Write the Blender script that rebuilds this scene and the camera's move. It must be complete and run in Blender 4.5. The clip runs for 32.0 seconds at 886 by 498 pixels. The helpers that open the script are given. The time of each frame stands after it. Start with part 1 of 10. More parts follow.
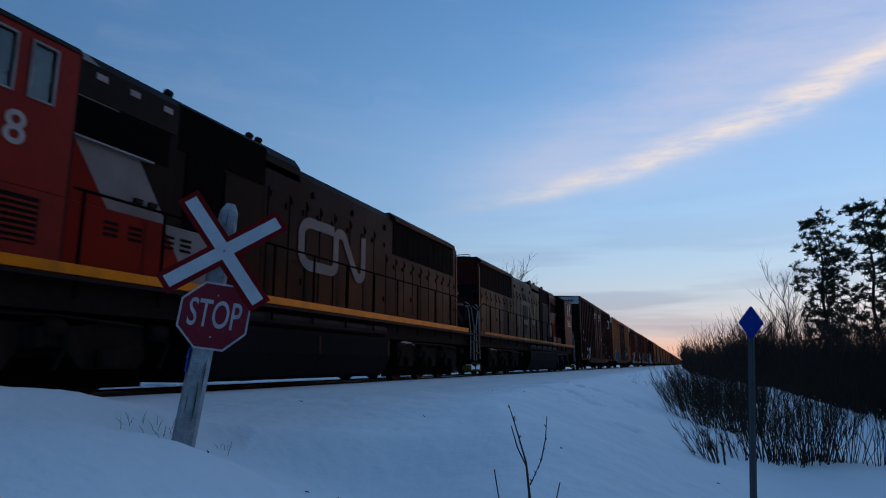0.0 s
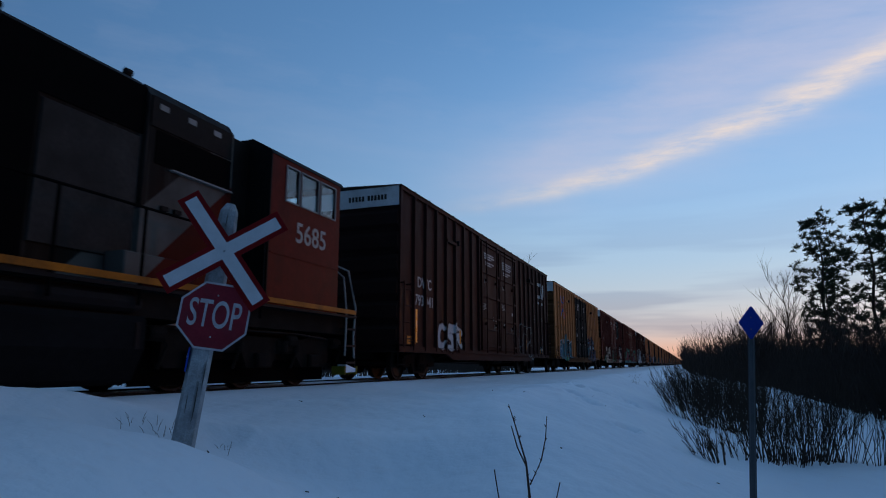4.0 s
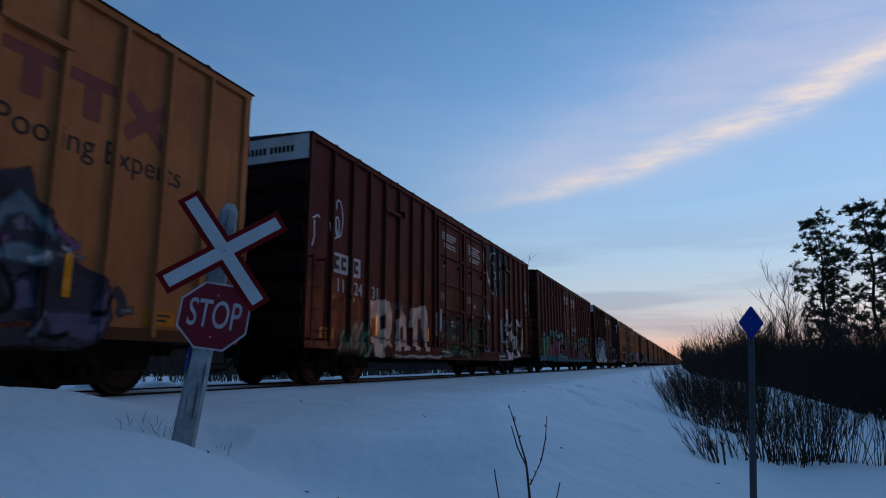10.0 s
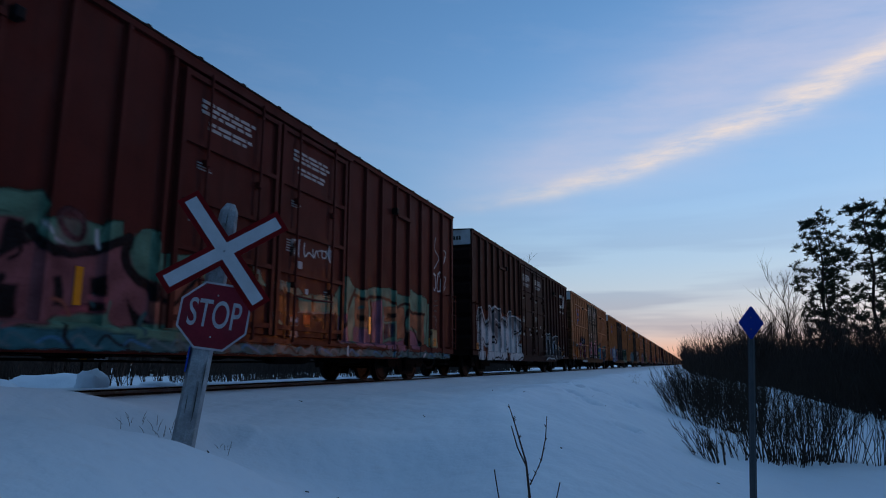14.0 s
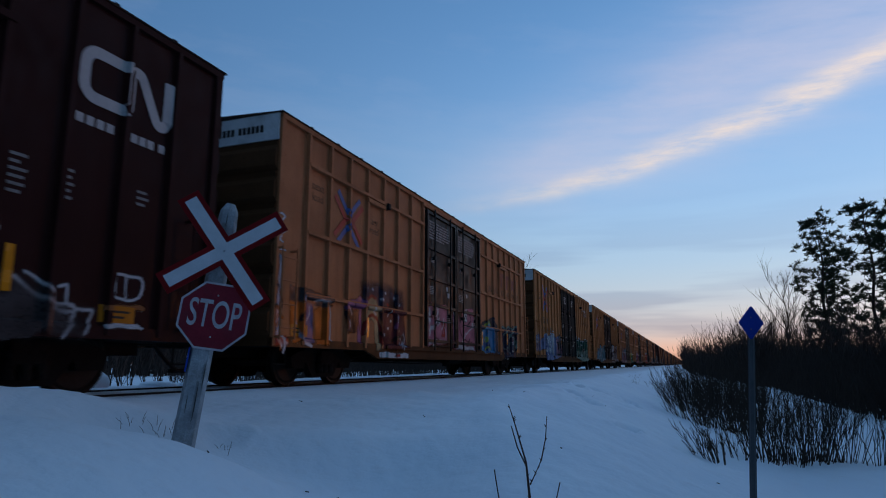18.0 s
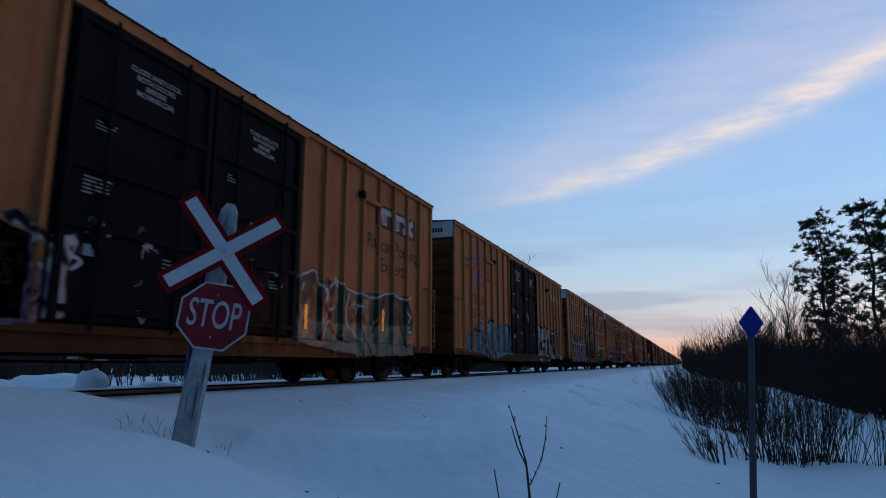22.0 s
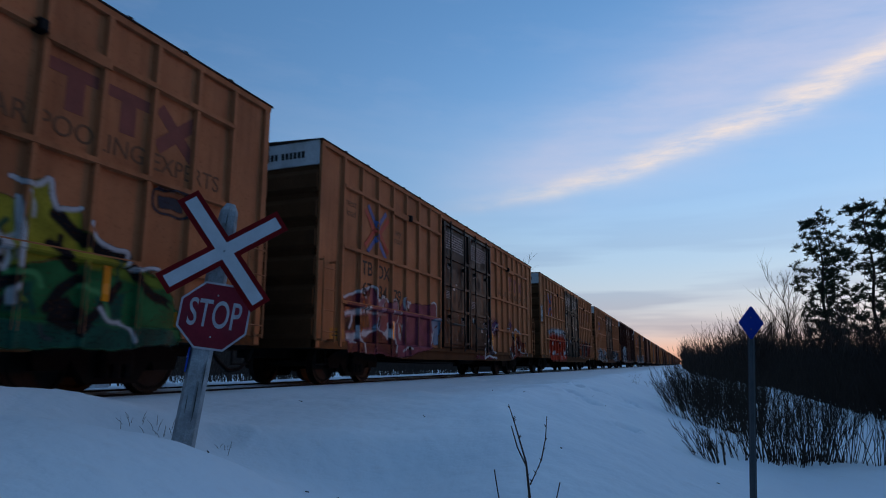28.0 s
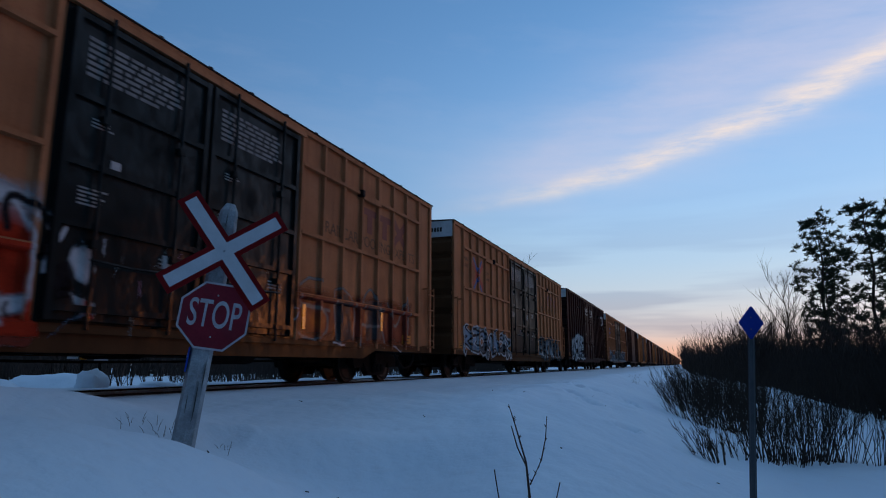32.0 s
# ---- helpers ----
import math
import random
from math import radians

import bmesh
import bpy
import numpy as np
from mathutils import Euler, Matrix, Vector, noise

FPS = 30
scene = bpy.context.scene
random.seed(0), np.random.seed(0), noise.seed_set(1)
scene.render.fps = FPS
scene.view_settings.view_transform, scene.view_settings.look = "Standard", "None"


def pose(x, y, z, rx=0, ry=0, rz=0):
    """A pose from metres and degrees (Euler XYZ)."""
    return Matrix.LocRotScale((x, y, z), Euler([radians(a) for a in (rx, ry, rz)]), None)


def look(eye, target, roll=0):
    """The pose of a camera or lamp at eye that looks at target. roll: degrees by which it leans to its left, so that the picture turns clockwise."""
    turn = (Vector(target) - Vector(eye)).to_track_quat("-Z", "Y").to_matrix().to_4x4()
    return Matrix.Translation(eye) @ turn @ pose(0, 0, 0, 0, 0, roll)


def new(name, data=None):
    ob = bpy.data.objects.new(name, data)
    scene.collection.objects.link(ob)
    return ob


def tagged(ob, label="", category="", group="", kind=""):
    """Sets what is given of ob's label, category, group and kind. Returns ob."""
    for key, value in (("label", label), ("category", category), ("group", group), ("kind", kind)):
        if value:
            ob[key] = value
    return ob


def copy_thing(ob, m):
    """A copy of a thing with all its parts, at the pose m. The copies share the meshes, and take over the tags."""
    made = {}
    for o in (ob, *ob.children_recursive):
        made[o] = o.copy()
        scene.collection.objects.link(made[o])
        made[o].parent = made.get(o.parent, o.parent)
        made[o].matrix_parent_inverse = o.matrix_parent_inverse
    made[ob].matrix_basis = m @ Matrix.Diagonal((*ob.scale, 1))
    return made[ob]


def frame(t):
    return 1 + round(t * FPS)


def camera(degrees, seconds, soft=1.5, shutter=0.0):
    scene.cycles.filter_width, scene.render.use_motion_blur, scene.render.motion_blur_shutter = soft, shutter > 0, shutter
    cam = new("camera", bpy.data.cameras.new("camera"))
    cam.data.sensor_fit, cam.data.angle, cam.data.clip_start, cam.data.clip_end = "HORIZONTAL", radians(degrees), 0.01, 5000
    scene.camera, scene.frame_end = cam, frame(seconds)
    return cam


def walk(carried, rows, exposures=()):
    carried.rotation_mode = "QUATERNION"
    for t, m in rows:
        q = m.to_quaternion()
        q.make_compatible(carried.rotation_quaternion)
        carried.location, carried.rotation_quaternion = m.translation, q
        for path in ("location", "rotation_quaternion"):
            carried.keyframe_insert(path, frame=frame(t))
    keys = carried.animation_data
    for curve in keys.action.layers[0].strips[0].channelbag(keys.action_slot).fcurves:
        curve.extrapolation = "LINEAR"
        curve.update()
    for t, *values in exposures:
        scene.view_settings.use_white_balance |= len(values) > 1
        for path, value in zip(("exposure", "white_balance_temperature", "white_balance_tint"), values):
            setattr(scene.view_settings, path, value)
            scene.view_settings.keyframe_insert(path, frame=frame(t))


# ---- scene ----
cam = camera(70.0, 32.0, soft=1.08, shutter=0.2)
EYE = pose(0, 0, 0.62, 100.32, 0, 20.87)
walk(cam, [(0, EYE), (32, EYE)], exposures=[(0, 0.0), (1, -0.07), (2, -0.11), (3.5, -0.13), (6, -0.08), (14, -0.08), (18, -0.08), (20.5, -0.01), (32, 0.0)])

# ---- plan: track runs along +y, rail top at 0.20, train rolls towards -y ----
RAIL = 0.20
TRACK = -8.39
COUPLED = 20.675
FIRST = 44.49


def travelled(t):
    return 7.3762 * t + 0.01667 * t * t


# ---- sky and light ----
def sky():
    w = bpy.data.worlds.new("dusk_sky")
    scene.world = w
    w.use_nodes = True
    nt = w.node_tree
    nt.nodes.clear()
    N, L = nt.nodes, nt.links

    def math_(op, a, b=None, c=None, clamp=False):
        n = N.new("ShaderNodeMath")
        n.operation, n.use_clamp = op, clamp
        for i, q in enumerate((a, b, c)):
            if q is None:
                continue
            if isinstance(q, (int, float)):
                n.inputs[i].default_value = q
            else:
                L.new(q, n.inputs[i])
        return n.outputs[0]

    def ramp(fac, stops):
        n = N.new("ShaderNodeValToRGB")
        n.color_ramp.interpolation = "B_SPLINE"
        e = n.color_ramp.elements
        while len(e) < len(stops):
            e.new(0.5)
        for q, (p, c) in zip(e, stops):
            q.position, q.color = p, (*c, 1)
        L.new(fac, n.inputs[0])
        return n.outputs[0]

    def mix(fac, a, b, mode="MIX"):
        n = N.new("ShaderNodeMix")
        n.data_type, n.blend_type = "RGBA", mode
        for i, q in ((0, fac), (6, a), (7, b)):
            if isinstance(q, (int, float)):
                n.inputs[i].default_value = q
            elif isinstance(q, tuple):
                n.inputs[i].default_value = (*q, 1)
            else:
                L.new(q, n.inputs[i])
        return n.outputs[2]

    def dot(v, d):
        n = N.new("ShaderNodeVectorMath")
        n.operation = "DOT_PRODUCT"
        L.new(v, n.inputs[0])
        n.inputs[1].default_value = d
        return n.outputs["Value"]

    tc = N.new("ShaderNodeTexCoord")
    way = tc.outputs["Generated"]
    up = dot(way, (0, 0, 1))
    glow = Vector((math.sin(radians(30)), math.cos(radians(30)), 0))
    toward = dot(way, glow)
    # clear dusk: pale gold low down, deep blue overhead
    low = ramp(math_("MAXIMUM", up, 0.0), [(0.0, (0.74, 0.34, 0.20)), (0.022, (0.76, 0.47, 0.37)), (0.045, (0.62, 0.55, 0.55)),
                                           (0.10, (0.47, 0.57, 0.68)), (0.15, (0.40, 0.57, 0.75)), (0.24, (0.29, 0.508, 0.80)), (0.40, (0.164, 0.37, 0.71)),
                                           (0.60, (0.075, 0.22, 0.49)), (0.8, (0.125, 0.255, 0.44)), (1.0, (0.13, 0.255, 0.43))])
    back = ramp(math_("MAXIMUM", up, 0.0), [(0.0, (0.045, 0.085, 0.15)), (0.10, (0.042, 0.10, 0.20)), (0.30, (0.036, 0.12, 0.29)), (0.6, (0.05, 0.15, 0.34)), (1.0, (0.13, 0.255, 0.43))])
    side = math_("SMOOTH_MIN", math_("MULTIPLY_ADD", toward, 0.95, 0.255, clamp=True), 1.0, 0.1)
    clear = mix(side, back, low)
    # thin grey bands low in the sky
    mp = N.new("ShaderNodeMapping")
    L.new(way, mp.inputs[0])
    mp.inputs["Scale"].default_value = (2.2, 2.2, 26.0)
    mp.inputs["Rotation"].default_value = (radians(-5), radians(-3), 0)
    nz = N.new("ShaderNodeTexNoise")
    L.new(mp.outputs[0], nz.inputs[0])
    nz.inputs["Scale"].default_value, nz.inputs["Detail"].default_value = 1.3, 3.0
    hi = math_("SMOOTH_MIN", math_("MULTIPLY", math_("SUBTRACT", 0.26, up, clamp=True), 5.0, clamp=True), 1.0, 0.1)
    band = math_("MULTIPLY", math_("MULTIPLY", math_("MULTIPLY_ADD", nz.outputs[0], 6.5, -3.1, clamp=True), hi), 0.95)
    clear = mix(band, clear, mix(1.0, clear, (0.68, 0.71, 0.80), "MULTIPLY"))
    # one long streak of lit cirrus, rising to the right
    def toward(x, y):
        m = EYE.to_3x3()
        return (m @ Vector((x - 784, 441 - y, -1120))).normalized()
    a, b = toward(800, 372), toward(1568, 85)
    nrm = b.cross(a).normalized()
    along = (b - a * a.dot(b)).normalized()
    s = dot(way, along)
    across = dot(way, nrm)
    drift = N.new("ShaderNodeTexNoise")
    L.new(way, drift.inputs[0])
    drift.inputs["Scale"].default_value, drift.inputs["Detail"].default_value = 7.0, 4.0

    def fibres(sx, sy, detail, rough=0.6, shift=0.0):
        """Noise drawn out along the streak."""
        cb, n = N.new("ShaderNodeCombineXYZ"), N.new("ShaderNodeTexNoise")
        L.new(math_("MULTIPLY", s, sx), cb.inputs[0])
        L.new(math_("MULTIPLY", math_("ADD", across, math_("MULTIPLY", s, shift)), sy), cb.inputs[1])
        L.new(math_("MULTIPLY", drift.outputs[0], 0.9), cb.inputs[2])
        L.new(cb.outputs[0], n.inputs[0])
        n.inputs["Scale"].default_value, n.inputs["Detail"].default_value, n.inputs["Roughness"].default_value = 1.0, detail, rough
        return n.outputs[0]
    sag = math_("MULTIPLY", math_("MULTIPLY", s, math_("SUBTRACT", 0.62, s)), -0.37)
    off = math_("ADD", math_("SUBTRACT", across, sag), math_("MULTIPLY_ADD", drift.outputs[0], 0.030, -0.015))
    start = math_("MULTIPLY_ADD", s, 4.0, 0.25, clamp=True)
    fine = fibres(11.0, 46.0, 7.0, 0.62, 0.25)
    wide = fibres(3.2, 15.0, 6.0, 0.6, 0.35)
    # sharp lower edge, frayed upper edge
    below = math_("LESS_THAN", off, 0.0)
    w_core = math_("MULTIPLY", math_("MULTIPLY_ADD", math_("MAXIMUM", s, 0.0), 0.016, 0.0100), math_("MULTIPLY_ADD", below, -0.30, 1.25))
    core = math_("POWER", 2.718, math_("MULTIPLY", math_("POWER", math_("DIVIDE", off, w_core), 2.0), -1.0))
    w_soft = math_("MULTIPLY", math_("MULTIPLY_ADD", math_("MAXIMUM", s, 0.0), 0.15, 0.055), math_("MULTIPLY_ADD", below, -0.45, 1.0))
    off2 = math_("ADD", off, math_("MULTIPLY", w_soft, -0.42))
    halo = math_("POWER", 2.718, math_("MULTIPLY", math_("POWER", math_("DIVIDE", off2, w_soft), 2.0), -1.0))
    veil = math_("MULTIPLY_ADD", wide, 1.7, -0.32, clamp=True)
    clear = mix(math_("MULTIPLY", math_("MULTIPLY", halo, start), math_("MULTIPLY", veil, 0.66)), clear, (0.60, 0.57, 0.70))
    tex = math_("MULTIPLY_ADD", fine, 2.6, -0.62, clamp=True)
    rise = math_("MULTIPLY_ADD", s, 2.0, 0.34, clamp=True)
    clear = mix(math_("MULTIPLY", math_("MULTIPLY", math_("MULTIPLY", core, rise), tex), math_("MULTIPLY", start, 0.70)), clear, (1.06, 0.80, 0.56))
    # thin high veil, combed the same way
    comb = math_("MULTIPLY_ADD", fibres(1.6, 9.0, 6.0, 0.62, 0.5), 2.4, -1.15, clamp=True)
    lift = math_("MULTIPLY_ADD", up, 4.0, -0.6, clamp=True)
    clear = mix(math_("MULTIPLY", math_("MULTIPLY", comb, lift), 0.20), clear, (0.52, 0.55, 0.72))
    east = math_("MULTIPLY_ADD", dot(way, (math.cos(radians(20.87)), math.sin(radians(20.87)), 0)), 0.22, 0.985)
    cg = N.new("ShaderNodeCombineColor")
    for i in range(3):
        L.new(east, cg.inputs[i])
    clear = mix(1.0, clear, cg.outputs[0], "MULTIPLY")
    nish = N.new("ShaderNodeTexSky")
    nish.sky_type, nish.sun_disc = "NISHITA", False
    nish.sun_elevation, nish.sun_rotation = radians(1.0), radians(36)
    ground = math_("MULTIPLY_ADD", up, 30.0, 1.0, clamp=True)
    clear = mix(ground, (0.10, 0.13, 0.20), clear)
    b1, b2 = N.new("ShaderNodeBackground"), N.new("ShaderNodeBackground")
    L.new(clear, b1.inputs[0])
    b1.inputs[1].default_value = 1.02
    L.new(nish.outputs[0], b2.inputs[0])
    b2.inputs[1].default_value = 0.028
    add, out = N.new("ShaderNodeAddShader"), N.new("ShaderNodeOutputWorld")
    L.new(b1.outputs[0], add.inputs[0])
    L.new(b2.outputs[0], add.inputs[1])
    L.new(add.outputs[0], out.inputs[0])


sky()
sun = new("sun", bpy.data.lights.new("sun", "SUN"))
sun.data.energy, sun.data.angle, sun.data.color = 0.22, radians(4), (1.0, 0.29, 0.06)
# the sun stands on the horizon, off to the right of the line
sun.matrix_world = look((111.0, 166.0, 13.2), (0, 0, 0))


# ---- materials ----
def nodes_of(name):
    m = bpy.data.materials.new(name)
    m.use_nodes = True
    nt = m.node_tree
    return m, nt, nt.nodes, nt.links, nt.nodes["Principled BSDF"]


class Graph:
    """Small helper to wire shader nodes."""

    def __init__(self, nt):
        self.N, self.L = nt.nodes, nt.links

    def put(self, sock, q):
        if isinstance(q, (int, float)):
            sock.default_value = q
        elif isinstance(q, tuple):
            sock.default_value = (*q, 1) if len(q) == 3 and len(sock.default_value) == 4 else q
        else:
            self.L.new(q, sock)

    def math(self, op, a, b=0.0, c=0.0, clamp=False):
        n = self.N.new("ShaderNodeMath")
        n.operation, n.use_clamp = op, clamp
        for i, q in enumerate((a, b, c)):
            self.put(n.inputs[i], q)
        return n.outputs[0]

    def mix(self, fac, a, b, mode="MIX"):
        n = self.N.new("ShaderNodeMix")
        n.data_type, n.blend_type = "RGBA", mode
        self.put(n.inputs[0], fac)
        self.put(n.inputs[6], a)
        self.put(n.inputs[7], b)
        return n.outputs[2]

    def noise(self, vec, scale, detail=3.0, rough=0.55, stretch=None, dist=0.0):
        if stretch:
            vec = self.mapped(vec, stretch)
        n = self.N.new("ShaderNodeTexNoise")
        self.put(n.inputs["Vector"], vec)
        n.inputs["Scale"].default_value, n.inputs["Detail"].default_value = scale, detail
        n.inputs["Roughness"].default_value, n.inputs["Distortion"].default_value = rough, dist
        return n

    def mapped(self, vec, scale=(1, 1, 1), loc=(0, 0, 0)):
        n = self.N.new("ShaderNodeMapping")
        self.put(n.inputs[0], vec)
        n.inputs["Scale"].default_value, n.inputs["Location"].default_value = scale, loc
        return n.outputs[0]

    def object(self):
        return self.N.new("ShaderNodeTexCoord").outputs["Object"]

    def random(self):
        return self.N.new("ShaderNodeObjectInfo").outputs["Random"]

    def xyz(self, vec):
        n = self.N.new("ShaderNodeSeparateXYZ")
        self.put(n.inputs[0], vec)
        return n.outputs

    def bump(self, height, strength, dist=0.01):
        n = self.N.new("ShaderNodeBump")
        self.put(n.inputs["Height"], height)
        n.inputs["Strength"].default_value, n.inputs["Distance"].default_value = strength, dist
        return n.outputs[0]

    def step(self, x, edge, soft):
        return self.math("MULTIPLY_ADD", self.math("SUBTRACT", x, edge), 1.0 / soft, 0.5, clamp=True)

    def gloss(self, o, p, weight, rough, dent):
        """What shine is left on old paint: a thin worn coat over dented sheets."""
        worn = self.noise(o, 3.1, 4, 0.6, (1, 1.3, 0.8))
        self.L.new(self.math("MULTIPLY", self.math("MULTIPLY_ADD", worn.outputs[0], 3.2, -1.0, clamp=True), weight * 1.4), p.inputs["Coat Weight"])
        p.inputs["Coat Roughness"].default_value = rough
        wave = self.noise(o, 2.0, 3, 0.5, (1, 1.4, 0.9))
        self.L.new(self.bump(wave.outputs[0], dent, 0.10), p.inputs["Coat Normal"])


def plain(name, col, rough=0.6, metal=0.0, var=0.25, scale=3.0, bump=0.15, dirt=None, spec=0.10):
    """A weathered surface: colour broken at two scales, fine relief."""
    m, nt, N, L, p = nodes_of(name)
    g = Graph(nt)
    o = g.object()
    n1, n2 = g.noise(o, scale, 4), g.noise(o, scale * 11, 3)
    dark = tuple(c * (1 - var) for c in col)
    lite = tuple(min(1, c * (1 + var)) for c in col)
    c = g.mix(g.math("MULTIPLY_ADD", n1.outputs[0], 2.2, -0.6, clamp=True), dark, lite)
    c = g.mix(g.math("MULTIPLY_ADD", n2.outputs[0], 1.4, -0.5, clamp=True), c, dark)
    if dirt:
        n3 = g.noise(o, scale * 0.6, 6, 0.65)
        c = g.mix(g.math("MULTIPLY_ADD", n3.outputs[0], 4.0, -2.1, clamp=True), c, dirt)
    L.new(c, p.inputs["Base Color"])
    L.new(g.math("MULTIPLY_ADD", n1.outputs[0], 0.3, rough - 0.15, clamp=True), p.inputs["Roughness"])
    p.inputs["Metallic"].default_value = metal
    p.inputs["Specular IOR Level"].default_value = spec
    if bump:
        L.new(g.bump(n2.outputs[0], bump), p.inputs["Normal"])
    return m


def car_paint(name, col, rust, rough=0.5, seed=0.0, streak=0.5, spec=0.045, gloss=0.045):
    """Weathered wagon paint in the wagon's own space."""
    m, nt, N, L, p = nodes_of(name)
    g = Graph(nt)
    o = g.mapped(g.object(), (1, 1, 1), (seed, seed * 3.1, 0))
    n1 = g.noise(o, 0.7, 5, 0.6)
    run = g.noise(o, 1.0, 4, 0.6, (1, 5.0, 0.35))
    fine = g.noise(o, 24, 3)
    dark = tuple(c * 0.68 for c in col)
    lite = tuple(min(1, c * 1.15) for c in col)
    c = g.mix(g.math("MULTIPLY_ADD", n1.outputs[0], 2.4, -0.7, clamp=True), dark, lite)
    c = g.mix(g.math("MULTIPLY", g.math("MULTIPLY_ADD", run.outputs[0], 4.0, -2.0, clamp=True), streak), c, rust)
    c = g.mix(g.math("MULTIPLY_ADD", fine.outputs[0], 3.0, -1.75, clamp=True), c, rust)
    g.gloss(o, p, gloss, 0.23, 0.26)
    L.new(c, p.inputs["Base Color"])
    p.inputs["Roughness"].default_value = rough + 0.2
    p.inputs["Specular IOR Level"].default_value = spec
    L.new(g.bump(g.math("ADD", n1.outputs[0], g.math("MULTIPLY", fine.outputs[0], 0.15)), 0.25, 0.02), p.inputs["Normal"])
    return m


def spray_mat():
    """Sprayed paint that covers the wagon's ribs; thin at its edges."""
    m, nt, N, L, p = nodes_of("spray_paint")
    g = Graph(nt)
    o = g.object()
    a = N.new("ShaderNodeAttribute")
    a.attribute_name = "spray"
    n1, n2 = g.noise(o, 5, 4), g.noise(o, 30, 3)
    c = g.mix(g.math("MULTIPLY_ADD", n1.outputs[0], 1.6, -0.6, clamp=True), a.outputs["Color"], g.mix(1.0, a.outputs["Color"], (0.62, 0.60, 0.60), "MULTIPLY"))
    c = g.mix(1.0, c, (0.92, 0.92, 0.92), "MULTIPLY")
    L.new(c, p.inputs["Base Color"])
    p.inputs["Roughness"].default_value = 0.82
    g.gloss(o, p, 0.10, 0.23, 0.14)
    p.inputs["Specular IOR Level"].default_value = 0.05
    worn = g.math("MULTIPLY_ADD", n2.outputs[0], -1.0, 1.5, clamp=True)
    L.new(g.math("MULTIPLY", g.math("MULTIPLY_ADD", a.outputs["Alpha"], 1.5, -0.25, clamp=True), worn), p.inputs["Alpha"])
    return m


def snow_mat():
    m, nt, N, L, p = nodes_of("snow")
    g = Graph(nt)
    o = g.object()
    a, b, c = g.noise(o, 0.35, 5, 0.6), g.noise(o, 5, 5, 0.6), g.noise(o, 60, 3)
    col = g.mix(g.math("MULTIPLY_ADD", a.outputs[0], 2.0, -0.5, clamp=True), (0.73, 0.81, 0.90), (0.84, 0.91, 0.97))
    col = g.mix(g.math("MULTIPLY_ADD", b.outputs[0], 3.0, -1.7, clamp=True), col, (0.75, 0.78, 0.83))
    # soot and dust blown over the track bed
    off = g.math("ABSOLUTE", g.math("SUBTRACT", g.xyz(o)[0], TRACK))
    soot = g.math("MULTIPLY", g.math("SUBTRACT", 1.0, g.step(off, 4.9, 1.6), clamp=True), g.math("MULTIPLY_ADD", a.outputs[0], 0.5, 0.15, clamp=True))
    col = g.mix(soot, col, (0.52, 0.51, 0.52))
    L.new(col, p.inputs["Base Color"])
    p.inputs["Roughness"].default_value = 0.75
    p.inputs["Specular IOR Level"].default_value = 0.25
    d = g.noise(o, 1.6, 4, 0.6, (1, 0.6, 1))
    h = g.math("ADD", g.math("MULTIPLY", b.outputs[0], 1.0), g.math("MULTIPLY", c.outputs[0], 0.03))
    h = g.math("ADD", h, g.math("MULTIPLY", d.outputs[0], 1.8))
    L.new(g.bump(h, 0.32, 0.06), p.inputs["Normal"])
    return m


def glass_mat():
    m, nt, N, L, p = nodes_of("cab_glass")
    p.inputs["Base Color"].default_value = (0.80, 0.86, 0.86, 1)
    p.inputs["Roughness"].default_value = 0.04
    p.inputs["Transmission Weight"].default_value = 1.0
    p.inputs["IOR"].default_value = 1.45
    return m


SNOW = snow_mat()
SPRAY = spray_mat()
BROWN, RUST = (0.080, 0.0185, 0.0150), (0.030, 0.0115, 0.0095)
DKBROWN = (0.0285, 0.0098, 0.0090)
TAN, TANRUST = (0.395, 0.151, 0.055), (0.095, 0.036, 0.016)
BLACK = plain("black_steel", (0.010, 0.010, 0.011), 0.6, 0.0, 0.4, 2.0, dirt=(0.02, 0.015, 0.011), spec=0.06)
UNDER = plain("running_gear_steel", (0.013, 0.011, 0.010), 0.8, 0.0, 0.4, 3.0, dirt=(0.022, 0.017, 0.014), spec=0.03)
WHEEL = plain("wheel_steel", (0.028, 0.023, 0.02), 0.6, 0.2, 0.4, 4.0)
RAILST = plain("rail_steel", (0.030, 0.026, 0.024), 0.7, 0.1, 0.3, 4.0, spec=0.06)
WHITE = plain("white_stencil", (0.40, 0.40, 0.40), 0.6, 0, 0.2, 2.0)
DOORWHITE = plain("weathered_white_stencil", (0.27, 0.27, 0.27), 0.6, 0, 0.3, 3.0)
FADEDWHITE = plain("faded_white_stencil", (0.22, 0.22, 0.22), 0.6, 0, 0.3, 2.0)
ROOFING = plain("eave_shade_roof_sheet", (0.020, 0.016, 0.014), 0.7, 0, 0.4, 2.0, dirt=(0.05, 0.03, 0.02), spec=0.05)
GREYPANEL = plain("pale_grey_end_panel", (0.52, 0.53, 0.53), 0.55, 0, 0.22, 1.4, dirt=(0.25, 0.22, 0.2))
INK = plain("black_stencil", (0.035, 0.030, 0.026), 0.6, 0, 0.3, 2.0)
YELLOW = plain("yellow_reflector", (0.62, 0.24, 0.010), 0.26, 0, 0.15, 4.0, spec=0.5)
PLACARD = plain("orange_notice_plate", (0.42, 0.15, 0.012), 0.4, 0, 0.2, 4.0, dirt=(0.2, 0.09, 0.02))
